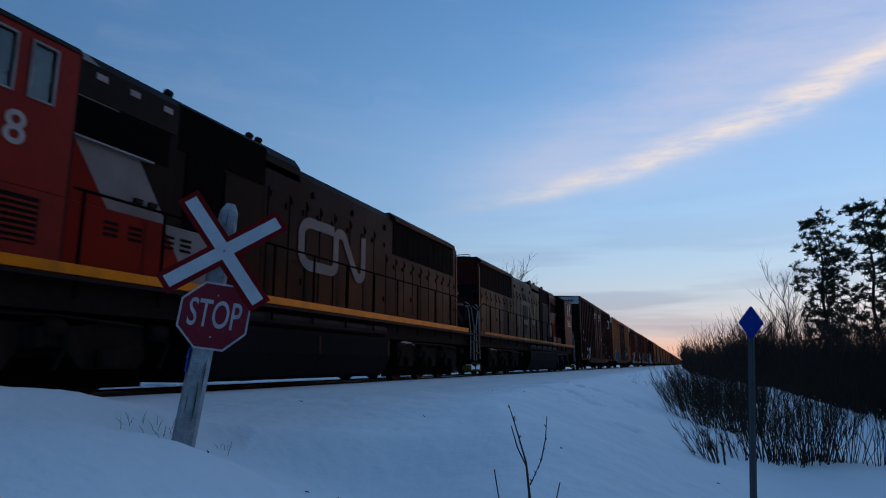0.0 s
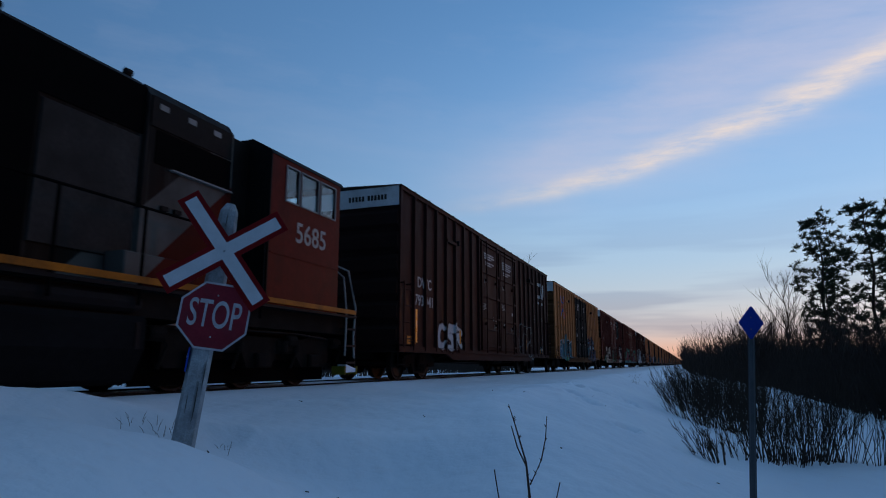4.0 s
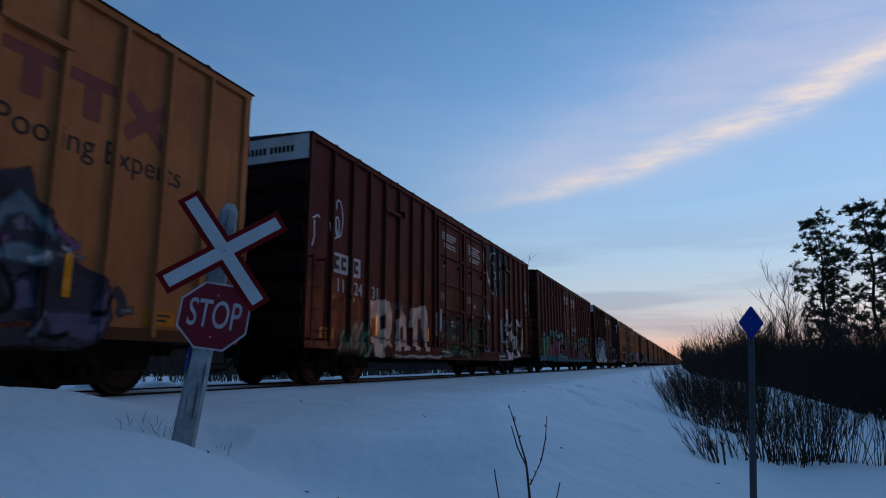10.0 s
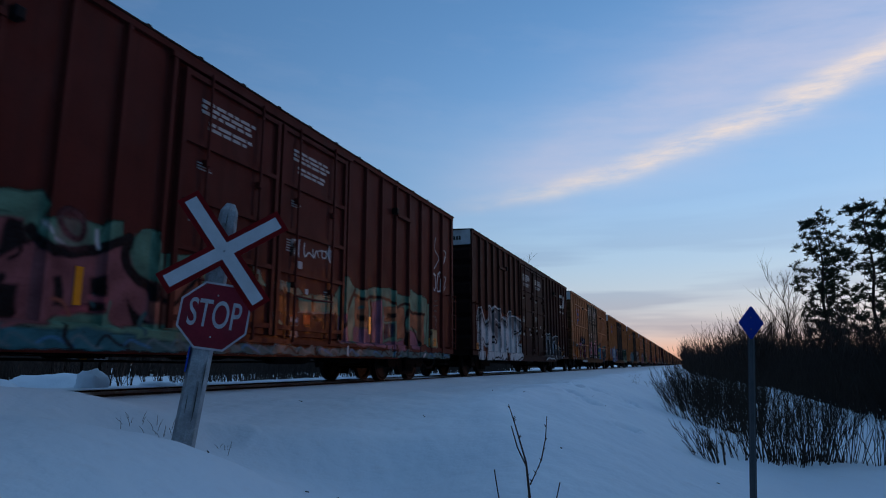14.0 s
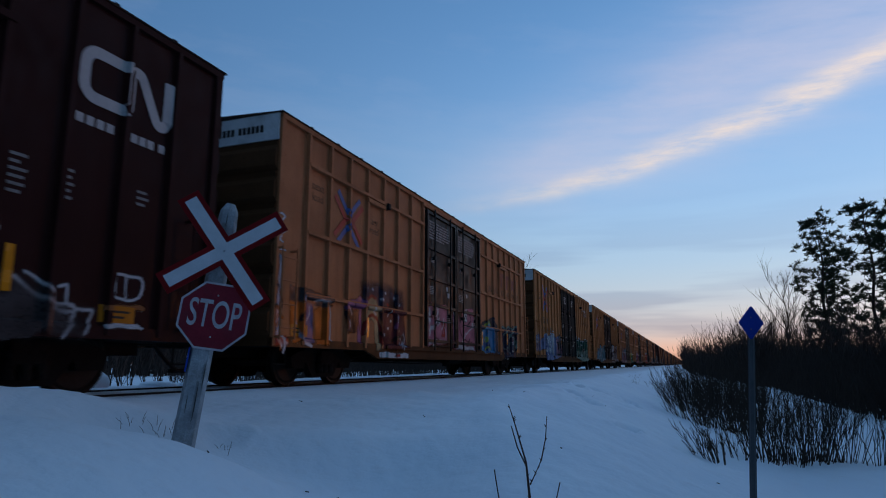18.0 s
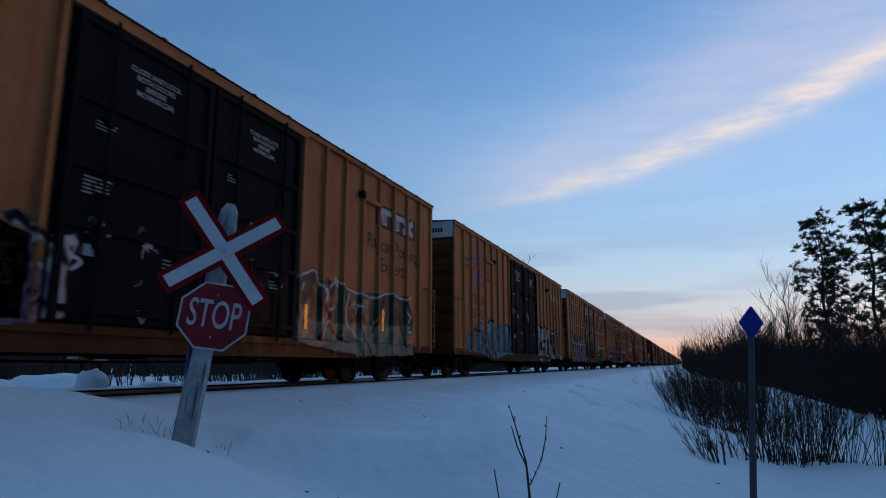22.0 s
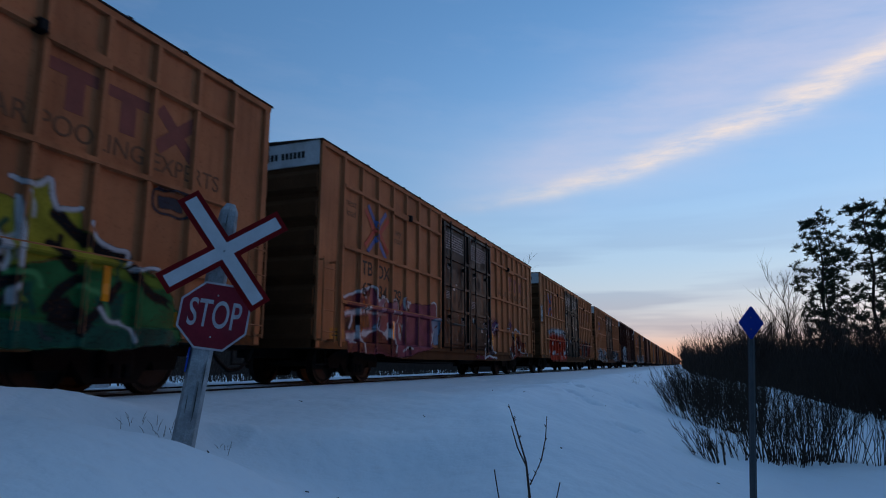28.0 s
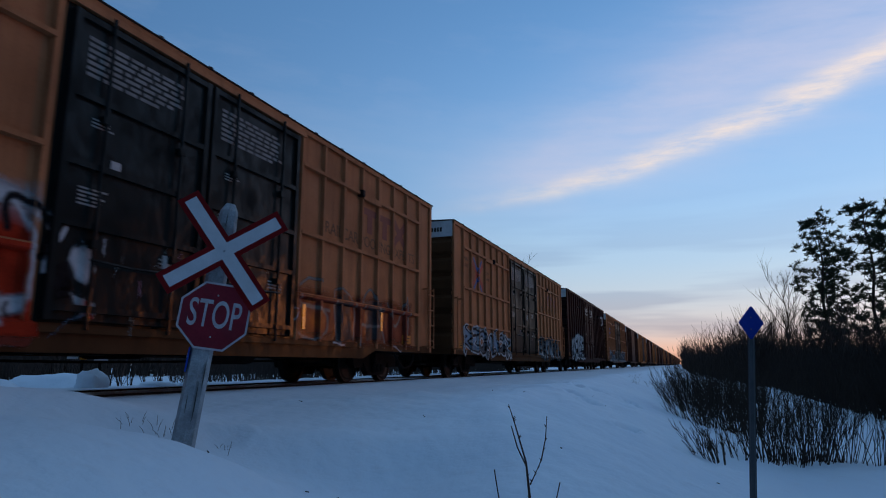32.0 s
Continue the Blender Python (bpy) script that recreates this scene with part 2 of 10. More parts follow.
STRIPE = plain("amber_sill_stripe", (0.66, 0.20, 0.005), 0.4, 0, 0.25, 2.0, dirt=(0.3, 0.12, 0.015))
STRIPE_OLD = plain("rusty_sill_stripe", (0.36, 0.115, 0.009), 0.5, 0, 0.4, 2.0, dirt=(0.07, 0.03, 0.012))
YELLOWP = plain("safety_yellow", (0.12, 0.11, 0.012), 0.5, 0, 0.3, 2.0, dirt=(0.2, 0.16, 0.03))
REDP = plain("locomotive_red", (0.20, 0.012, 0.007), 0.45, 0, 0.3, 0.8, dirt=(0.06, 0.010, 0.007))
RED_OLD = plain("grimy_locomotive_red", (0.105, 0.011, 0.007), 0.5, 0, 0.35, 1.0, dirt=(0.035, 0.009, 0.007), spec=0.04)
REDDK = plain("sooty_red", (0.055, 0.007, 0.005), 0.5, 0, 0.4, 1.2, dirt=(0.012, 0.007, 0.006))
DARKP = plain("locomotive_black_paint", (0.010, 0.0095, 0.009), 0.55, 0, 0.4, 0.8, dirt=(0.018, 0.012, 0.009), spec=0.05)
# Near-black for handrails and gear, and for recess shade laid on as sheets.
PITCH = plain("pitch_black_parts_and_shade", (0.0028, 0.0028, 0.003), 0.8, 0, 0.3, 3.0, spec=0.02)
TANKP = plain("dull_black_tank", (0.0090, 0.0095, 0.0105), 0.8, 0, 0.4, 0.9, dirt=(0.012, 0.011, 0.0105), spec=0.02)
GREYP = plain("locomotive_grey", (0.26, 0.26, 0.25), 0.5, 0, 0.25, 1.0, dirt=(0.12, 0.10, 0.09))
GREYDK = plain("sooty_grey", (0.040, 0.036, 0.033), 0.75, 0, 0.4, 1.4, dirt=(0.02, 0.018, 0.016), spec=0.03)
NUMERAL = plain("faded_white_numeral", (0.34, 0.33, 0.31), 0.5, 0, 0.25, 2.0, dirt=(0.2, 0.14, 0.12))
LOGODK = plain("soot_covered_emblem", (0.05, 0.045, 0.04), 0.55, 0, 0.4, 2.0, dirt=(0.02, 0.012, 0.01))
LOGOGREY = plain("faded_white_logo", (0.145, 0.145, 0.135), 0.55, 0, 0.3, 1.4, dirt=(0.2, 0.17, 0.15))
LOGODIM = plain("grime_covered_logo", (0.105, 0.095, 0.085), 0.6, 0, 0.5, 2.2, dirt=(0.035, 0.028, 0.024))
GRILLE = plain("soot_black_grille", (0.006, 0.006, 0.006), 0.7, 0, 0.3, 3.0, spec=0.04)
GLASS = glass_mat()
DOORP = car_paint("black_door_paint", (0.0080, 0.0090, 0.0100), (0.0120, 0.0092, 0.0080), 0.62, 3.0, 0.3, 0.05, 0.008)
DOORG = car_paint("green_black_door_paint", (0.0095, 0.0125, 0.0125), (0.014, 0.011, 0.010), 0.60, 4.0, 0.3, 0.06, 0.20)
LOGOBLUE = plain("faded_emblem_blue", (0.055, 0.105, 0.27), 0.5, 0, 0.2)
LOGORED = plain("faded_emblem_red", (0.38, 0.05, 0.035), 0.5, 0, 0.2)
SAPLING = plain("red_brown_sapling_bark", (0.075, 0.042, 0.034), 0.8, 0, 0.3, 8)
BARK = plain("dark_bark", (0.035, 0.027, 0.022), 0.9, 0, 0.35, 6)
NEEDLE = plain("pine_needles", (0.030, 0.042, 0.024), 0.8, 0, 0.4, 2.0, 0)
TWIG = plain("willow_twigs", (0.055, 0.040, 0.033), 0.85, 0, 0.35, 3.0, 0)
STEM = plain("willow_bark", (0.060, 0.042, 0.032), 0.85, 0, 0.35, 3.0, 0)
GRASS = plain("dry_grass", (0.11, 0.085, 0.06), 0.9, 0, 0.3, 4.0, 0)


# ---- mesh helpers ----
class Mesh:
    """Collects boxes, prisms, tubes and lathed rings into one mesh."""

    def __init__(self):
        self.v, self.f = [], []

    def add(self, v, f):
        n = len(self.v)
        self.v += [tuple(q) for q in v]
        self.f += [tuple(i + n for i in q) for q in f]
        return self

    def box(self, x0, x1, y0, y1, z0, z1, b=0.0):
        if b:
            return self.chamfer(x0, x1, y0, y1, z0, z1, b)
        v = [(x, y, z) for x in (x0, x1) for y in (y0, y1) for z in (z0, z1)]
        return self.add(v, [(0, 1, 3, 2), (4, 6, 7, 5), (0, 4, 5, 1), (2, 3, 7, 6), (0, 2, 6, 4), (1, 5, 7, 3)])

    def chamfer(self, x0, x1, y0, y1, z0, z1, b):
        """A box whose outer (+x and -x) faces are cut back along their edges."""
        v = []
        for x, d in ((x0, b), (x0 + b, 0), (x1 - b, 0), (x1, b)):
            v += [(x, y0 + d, z0 + d), (x, y1 - d, z0 + d), (x, y1 - d, z1 - d), (x, y0 + d, z1 - d)]
        f = [(0, 3, 2, 1), (12, 13, 14, 15)]
        for k in (0, 4, 8):
            f += [(k + i, k + (i + 1) % 4, k + 4 + (i + 1) % 4, k + 4 + i) for i in range(4)]
        return self.add(v, f)

    def prism(self, pts, a, b, axis="x"):
        """A polygon swept from a to b; pts are (y, z) for x, (x, z) for y, (x, y) for z."""
        n = len(pts)
        put = {"x": lambda p, d: (d, p[0], p[1]), "y": lambda p, d: (p[0], d, p[1]), "z": lambda p, d: (p[0], p[1], d)}[axis]
        v = [put(p, a) for p in pts] + [put(p, b) for p in pts]
        f = [tuple(range(n))[::-1], tuple(range(n, 2 * n))]
        f += [(i, (i + 1) % n, n + (i + 1) % n, n + i) for i in range(n)]
        return self.add(v, f)

    def lathe(self, prof, centre, axis="x", seg=20):
        """prof: (along, radius) pairs turned about an axis through centre."""
        v, f = [], []
        for d, r in prof:
            for k in range(seg):
                c, s = r * math.cos(2 * math.pi * k / seg), r * math.sin(2 * math.pi * k / seg)
                q = {"x": (d, c, s), "y": (c, d, s), "z": (c, s, d)}[axis]
                v.append((q[0] + centre[0], q[1] + centre[1], q[2] + centre[2]))
        for i in range(len(prof) - 1):
            f += [(i * seg + k, i * seg + (k + 1) % seg, (i + 1) * seg + (k + 1) % seg, (i + 1) * seg + k) for k in range(seg)]
        f += [tuple(range(seg))[::-1], tuple((len(prof) - 1) * seg + k for k in range(seg))]
        return self.add(v, f)

    def tube(self, pts, radii, seg=5):
        """A round bar along points; radii one value or one per point."""
        pts = [Vector(q) for q in pts]
        if not isinstance(radii, (list, tuple)):
            radii = [radii] * len(pts)
        v, f = [], []
        for i, q in enumerate(pts):
            d = (pts[min(i + 1, len(pts) - 1)] - pts[max(i - 1, 0)]).normalized()
            a = d.cross(Vector((0.31, 0.22, 0.93) if abs(d.z) < 0.9 else (1, 0.1, 0))).normalized()
            b = d.cross(a)
            for k in range(seg):
                t = 2 * math.pi * k / seg
                v.append(tuple(q + (a * math.cos(t) + b * math.sin(t)) * radii[i]))
        for i in range(len(pts) - 1):
            f += [(i * seg + k, i * seg + (k + 1) % seg, (i + 1) * seg + (k + 1) % seg, (i + 1) * seg + k) for k in range(seg)]
        f += [tuple(range(seg))[::-1], tuple((len(pts) - 1) * seg + k for k in range(seg))]
        return self.add(v, f)

    def data(self, name, mat, smooth=False):
        me = bpy.data.meshes.new(name)
        me.from_pydata(self.v, [], self.f)
        if smooth:
            me.shade_smooth()
        if mat:
            me.materials.append(mat)
        return me


def part(name, mesh, mat, parent=None, label="", smooth=False):
    me = mesh if isinstance(mesh, bpy.types.Mesh) else mesh.data(name, mat, smooth)
    ob = new(name, me)
    ob.parent = parent
    if label:
        ob["label"] = label
    return ob


def thing(name, label, category, group="", kind=""):
    ob = new(name)
    ob.empty_display_size = 0.3
    return tagged(ob, label, category, group, kind)


def smooth(a, b, x):
    t = min(1.0, max(0.0, (x - a) / (b - a)))
    return t * t * (3 - 2 * t)


def lettering(text, size, mat, parent, m, name="lettering", extrude=0.002, label="", bold=0.0):
    cu = bpy.data.curves.new("words", "FONT")
    cu.body, cu.size, cu.extrude, cu.resolution_u = text, size, extrude, 4
    cu.offset = bold * size
    cu.align_x, cu.align_y = "CENTER", "CENTER"
    src = bpy.data.objects.new("words", cu)
    me = bpy.data.meshes.new_from_object(src)
    bpy.data.objects.remove(src)
    me.name = name
    me.materials.clear()
    me.materials.append(mat)
    ob = part(name, me, None, parent, label)
    ob.matrix_basis = m
    if name == "lettering":
        ob["kind"] = "stuff"
    return ob


def on_side(x, y, z):
    """Pose of flat work on a side that faces +x: its own x runs along +y, its own y up."""
    return Matrix(((0, 0, 1, x), (1, 0, 0, y), (0, 1, 0, z), (0, 0, 0, 1)))


# ---- ground ----
NEAR_A, NEAR_H = (5, 14, 25, 32, 35.5, 39.5, 43.9, 48.6, 56, 75, 110, 150), (-1.0, -0.97, -0.86, -0.47, -0.25, -0.06, 0.07, 0.19, 0.27, 0.30, 0.1, -0.6)
FAR_A, FAR_H = (5, 25, 32, 39.5, 43.9, 46.5, 48.6, 55.5, 75, 110, 150), (-0.6, -0.25, -0.06, 0.02, 0.12, 0.26, 0.35, 0.46, 0.5, 0.3, 0.0)


def eased(a, aa, hh):
    """Smooth height of a bank round the bend, by a short running mean."""
    return float(np.mean(np.interp([a - 4, a - 2.6, a - 1.3, a, a + 1.3, a + 2.6, a + 4], aa, hh)))


def shelf(x, y):
    """Track bed with its ditch on the near side and lower land beyond."""
    edge = -2.75 + 0.25 * math.sin(y * 0.21) - 0.9 * smooth(8, 0, y)
    z = 0.10 + 0.07 * math.exp(-((x - edge + 0.15) / 0.45) ** 2) * smooth(5, 9, y) - 1.2 * smooth(edge, edge + 4.5, x)
    z += 0.25 * smooth(6, 20, x) + 0.9 * smooth(30, 200, x)
    z -= 0.75 * smooth(-13.2, -17.5, x)
    z += 0.15 * smooth(-17, -26, x)
    return z


PITS = [(-2.99, 16.3, 0.16), (-2.62, 15.5, 0.2), (-2.34, 15.15, 0.16), (-2.16, 15.3, 0.2), (-1.9, 14.95, 0.16), (-1.29, 14.9, 0.22), (-1.15, 14.3, 0.16), (-2.3, 12.8, 0.10), (-2.05, 12.4, 0.12), (-1.8, 11.9, 0.12), (-1.62, 11.6, 0.10), (-0.83, 9.75, 0.15), (-0.86, 9.3, 0.10), (-1.2, 13.2, 0.10), (-4.2, 5.12, 0.06)]


def ground_z(x, y):
    r, a = math.hypot(x, y), math.degrees(math.atan2(-x, y))
    z = shelf(x, y)
    w = smooth(6, 36, a) * smooth(150, 120, a)
    if r < 10 and w > 0:
        # ploughed bank in two waves, sinking to the track bed behind
        h1, h2 = eased(a, NEAR_A, NEAR_H), eased(a, FAR_A, FAR_H)
        if r < 5.2:
            bank = -0.98 + (h1 + 0.98) * smooth(0.4, 5.2, r)
        elif r < 7.0:
            bank = h1 + (h2 - h1) * smooth(5.2, 7.0, r) - 0.20 * math.sin(math.pi * (r - 5.2) / 1.8) ** 2 * smooth(60, 47, a)
        else:
            bank = h2 + (z - h2) * smooth(7.0, 9.6, r)
        z += (bank - z) * w
    # wind-packed unevenness, none under the rails
    calm = smooth(1.4, 2.4, abs(x - TRACK))
    v = Vector((x, y, 0))
    z += calm * (0.05 * noise.noise(v * 0.45) + 0.022 * noise.noise(v * 1.7) + 0.010 * noise.noise(v * 5) + 0.006 * noise.noise(v * 9))
    if -7 < x < 3 and 3 < y < 45:
        # drifted ribs on the shoulder, and a line of old tracks down it
        ridge = max(0.0, noise.noise(Vector((x * 1.5 + y * 0.5, y * 0.55 - x * 0.3, 4))))
        z += 0.075 * ridge * smooth(-6.5, -4.0, x) * smooth(1.5, -1.5, x) * smooth(4, 8, y)
        for px, py, d in PITS:
            e = ((x - px) / 0.15) ** 2 + ((y - py) / 0.24) ** 2
            if e < 6:
                z -= d * math.exp(-e)
                z += 0.3 * d * math.exp(-((e - 2.2) ** 2))
    if calm < 1:
        z = z * calm + (0.184 - 0.022 * smooth(0.5, 0.72, abs(x - TRACK)) * smooth(1.0, 0.8, abs(x - TRACK))) * (1 - calm)
    return z


def build_ground():
    ang = []
    a = -180.0
    while a < 180:
        ang.append(a)
        a += 0.28 if -18 < a < 60 else 3.0
    rad = [0.3]
    while rad[-1] < 3500:
        rad.append(rad[-1] * (1.010 if rad[-1] < 22 else 1.018 if rad[-1] < 45 else 1.035) + 0.008)
    v, f = [(0, 0, ground_z(0, 0))], []
    for r in rad:
        for a in ang:
            x, y = -r * math.sin(radians(a)), r * math.cos(radians(a))
            v.append((x, y, ground_z(x, y)))
    n = len(ang)
    f += [(0, 1 + (i + 1) % n, 1 + i) for i in range(n)]
    for k in range(len(rad) - 1):
        b = 1 + k * n
        f += [(b + i, b + (i + 1) % n, b + n + (i + 1) % n, b + n + i) for i in range(n)]
    m = Mesh().add(v, f)
    ob = new("ground", m.data("ground", SNOW, True))
    tagged(ob, "deep wind-packed snow over the ditch and track bed at dusk", "snow", kind="structure")


build_ground()


def build_track():
    prof = [(-0.07, 0), (0.07, 0), (0.07, 0.015), (0.015, 0.035), (0.012, 0.12), (0.036, 0.13), (0.036, 0.168), (0.028, 0.175), (-0.028, 0.175), (-0.036, 0.168), (-0.036, 0.13), (-0.012, 0.12), (-0.015, 0.035), (-0.07, 0.015)]
    for s in (-1, 1):
        m = Mesh().prism([(TRACK + s * 0.755 + x, RAIL - 0.175 + z) for x, z in prof], -60, 1500, "y")
        tagged(new("rail", m.data("rail", RAILST)), "rusty steel running rail half buried in snow", "rail", "rails of the line", "structure")


build_track()


# ---- wagons ----
HALF, EAVE, SILL = 9.375, 4.95, 0.76
SIDE = 1.54
TRUCKS = 6.9
WHEEL_R = 0.46


def wheelset_mesh():
    m = Mesh()
    prof = [(-0.068, 0.10), (-0.068, 0.36), (-0.045, 0.40), (-0.07, 0.425), (-0.07, 0.46), (0.045, 0.452), (0.045, 0.485), (0.075, 0.485), (0.075, 0.41), (0.02, 0.37), (0.01, 0.20), (0.06, 0.14), (0.06, 0.10)]
    m.lathe([(-d, r) for d, r in prof], (0.76, 0, 0), "x", 28)
    m.lathe(prof, (-0.76, 0, 0), "x", 28)
    m.lathe([(-1.06, 0.075), (-0.8, 0.08), (0, 0.085), (0.8, 0.08), (1.06, 0.075)], (0, 0, 0), "x", 10)
    for s in (-1, 1):
        for k in range(3):
            a = 2 * math.pi * k / 3
            m.box(s * 1.05, s * 1.09, 0.045 * math.cos(a) - 0.012, 0.045 * math.cos(a) + 0.012, 0.045 * math.sin(a) - 0.012, 0.045 * math.sin(a) + 0.012)
    return m.data("wheelset", WHEEL)


WHEELSET = wheelset_mesh()
FRAME_OUTLINE = [(-1.18, 0.56), (-1.12, 0.34), (-0.72, 0.34), (-0.66, 0.48), (-0.40, 0.16), (0.40, 0.16), (0.66, 0.48), (0.72, 0.34), (1.12, 0.34), (1.18, 0.56), (0.95, 0.66), (0.45, 0.78), (-0.45, 0.78), (-0.95, 0.66)]
SIDEFRAMES = [Mesh().prism(FRAME_OUTLINE, *sorted((_s * 0.95, _s * 1.10))).data("side_frame", UNDER) for _s in (-1, 1)]
SPRINGS = Mesh()
for _s in (-1, 1):
    for _y in (-0.2, 0.0, 0.2):
        SPRINGS.lathe([(0.24, 0.07), (0.30, 0.085), (0.36, 0.07), (0.42, 0.085), (0.48, 0.07), (0.54, 0.085), (0.58, 0.07)], (_s * 1.13, _y, 0), "z", 8)
SPRINGS = SPRINGS.data("coil_spring", UNDER)
BOLSTER = Mesh().box(-1.2, 1.2, -0.22, 0.22, 0.42, 0.70).box(-0.3, 0.3, -0.3, 0.3, 0.68, 0.80).data("bolster", UNDER)
BRAKE = Mesh()
for _y in (-0.34, 0.34):
    BRAKE.box(-0.95, 0.95, _y - 0.05, _y + 0.05, 0.32, 0.42)
    for _s in (-0.76, 0.76):
        BRAKE.box(_s - 0.06, _s + 0.06, _y - 0.08 + 0.06 * (1 if _y > 0 else -1), _y + 0.08 + 0.06 * (1 if _y > 0 else -1), 0.25, 0.52)
BRAKE = BRAKE.data("brake_beam", UNDER)
ROLLERS = []


def truck(car, y, axles=(-0.915, 0.915), roll=True):
    """Three-piece freight truck with its wheelsets."""
    t = part("truck", BOLSTER, None, car)
    t.location = (0, y, 0)
    for sf in SIDEFRAMES:
        part("side_frame", sf, None, t)
    tagged(part("coil_spring", SPRINGS, None, t), kind="stuff")
    part("brake_beam", BRAKE, None, t)
    for a in axles:
        w = part("wheelset", WHEELSET, None, t)
        w.location = (0, a, WHEEL_R)
        if roll:
            ROLLERS.append((w, a))
    return t


def coupler_mesh(y, s):
    m = Mesh()
    m.box(-0.12, 0.12, *sorted((y, y + s * 0.55)), 0.72, 0.95)
    m.box(-0.17, 0.17, *sorted((y + s * 0.50, y + s * 0.92)), 0.70, 0.99, 0.05)
    m.box(-0.28, -0.10, *sorted((y + s * 0.62, y + s * 1.0)), 0.72, 0.97, 0.05)
    return m


def hose_mesh(y, s):
    pts = [(0.32, y + s * 0.25, 0.72), (0.36, y + s * 0.45, 0.50), (0.36, y + s * 0.7, 0.33), (0.33, y + s * 0.95, 0.30), (0.28, y + s * 1.0, 0.32)]
    return Mesh().tube(pts, 0.035, 6)


RIBS = [2.62 + 0.83 * i for i in range(8)]
RIB_OUT = 0.074


def ladder(car, mat, y0, y1, x, z0, z1, n):
    lad = part("ladder", Mesh().tube([(x, y0, z0), (x, y0, z1)], 0.018).tube([(x, y1, z0), (x, y1, z1)], 0.018), mat, car)
    rung = Mesh().tube([(x, y0, 0), (x, y1, 0)], 0.014, 5).data("rung", mat)
    for i in range(n):
        r = part("rung", rung, None, lad)
        r.location = (0, 0, z0 + (z1 - z0) * (i + 0.5) / n)
    feet = Mesh()
    for z in (z0 + 0.05, z1 - 0.05):
        for y in (y0, y1):
            feet.box(SIDE, x, y - 0.02, y + 0.02, z - 0.02, z + 0.02)
    tagged(part("bracket", feet, mat, lad), kind="stuff")


def bars(m, x, y0, y1, z, rows, h, gap, rnd, ragged=0.35):
    """Unreadable stencilled lines as plain bars."""
    for i in range(rows):
        z1 = z - i * (h + gap)
        y = y0
        end = y1 - rnd.random() * ragged * (y1 - y0) * (0.4 if i < rows - 1 else 1.2)
        while y < end - 0.04:
            w = min(rnd.uniform(0.10, 0.34), end - y)
            m.box(x, x + 0.004, y, y + w, z1 - h, z1)
            y += w + 0.05
    return m


SIDED = {}


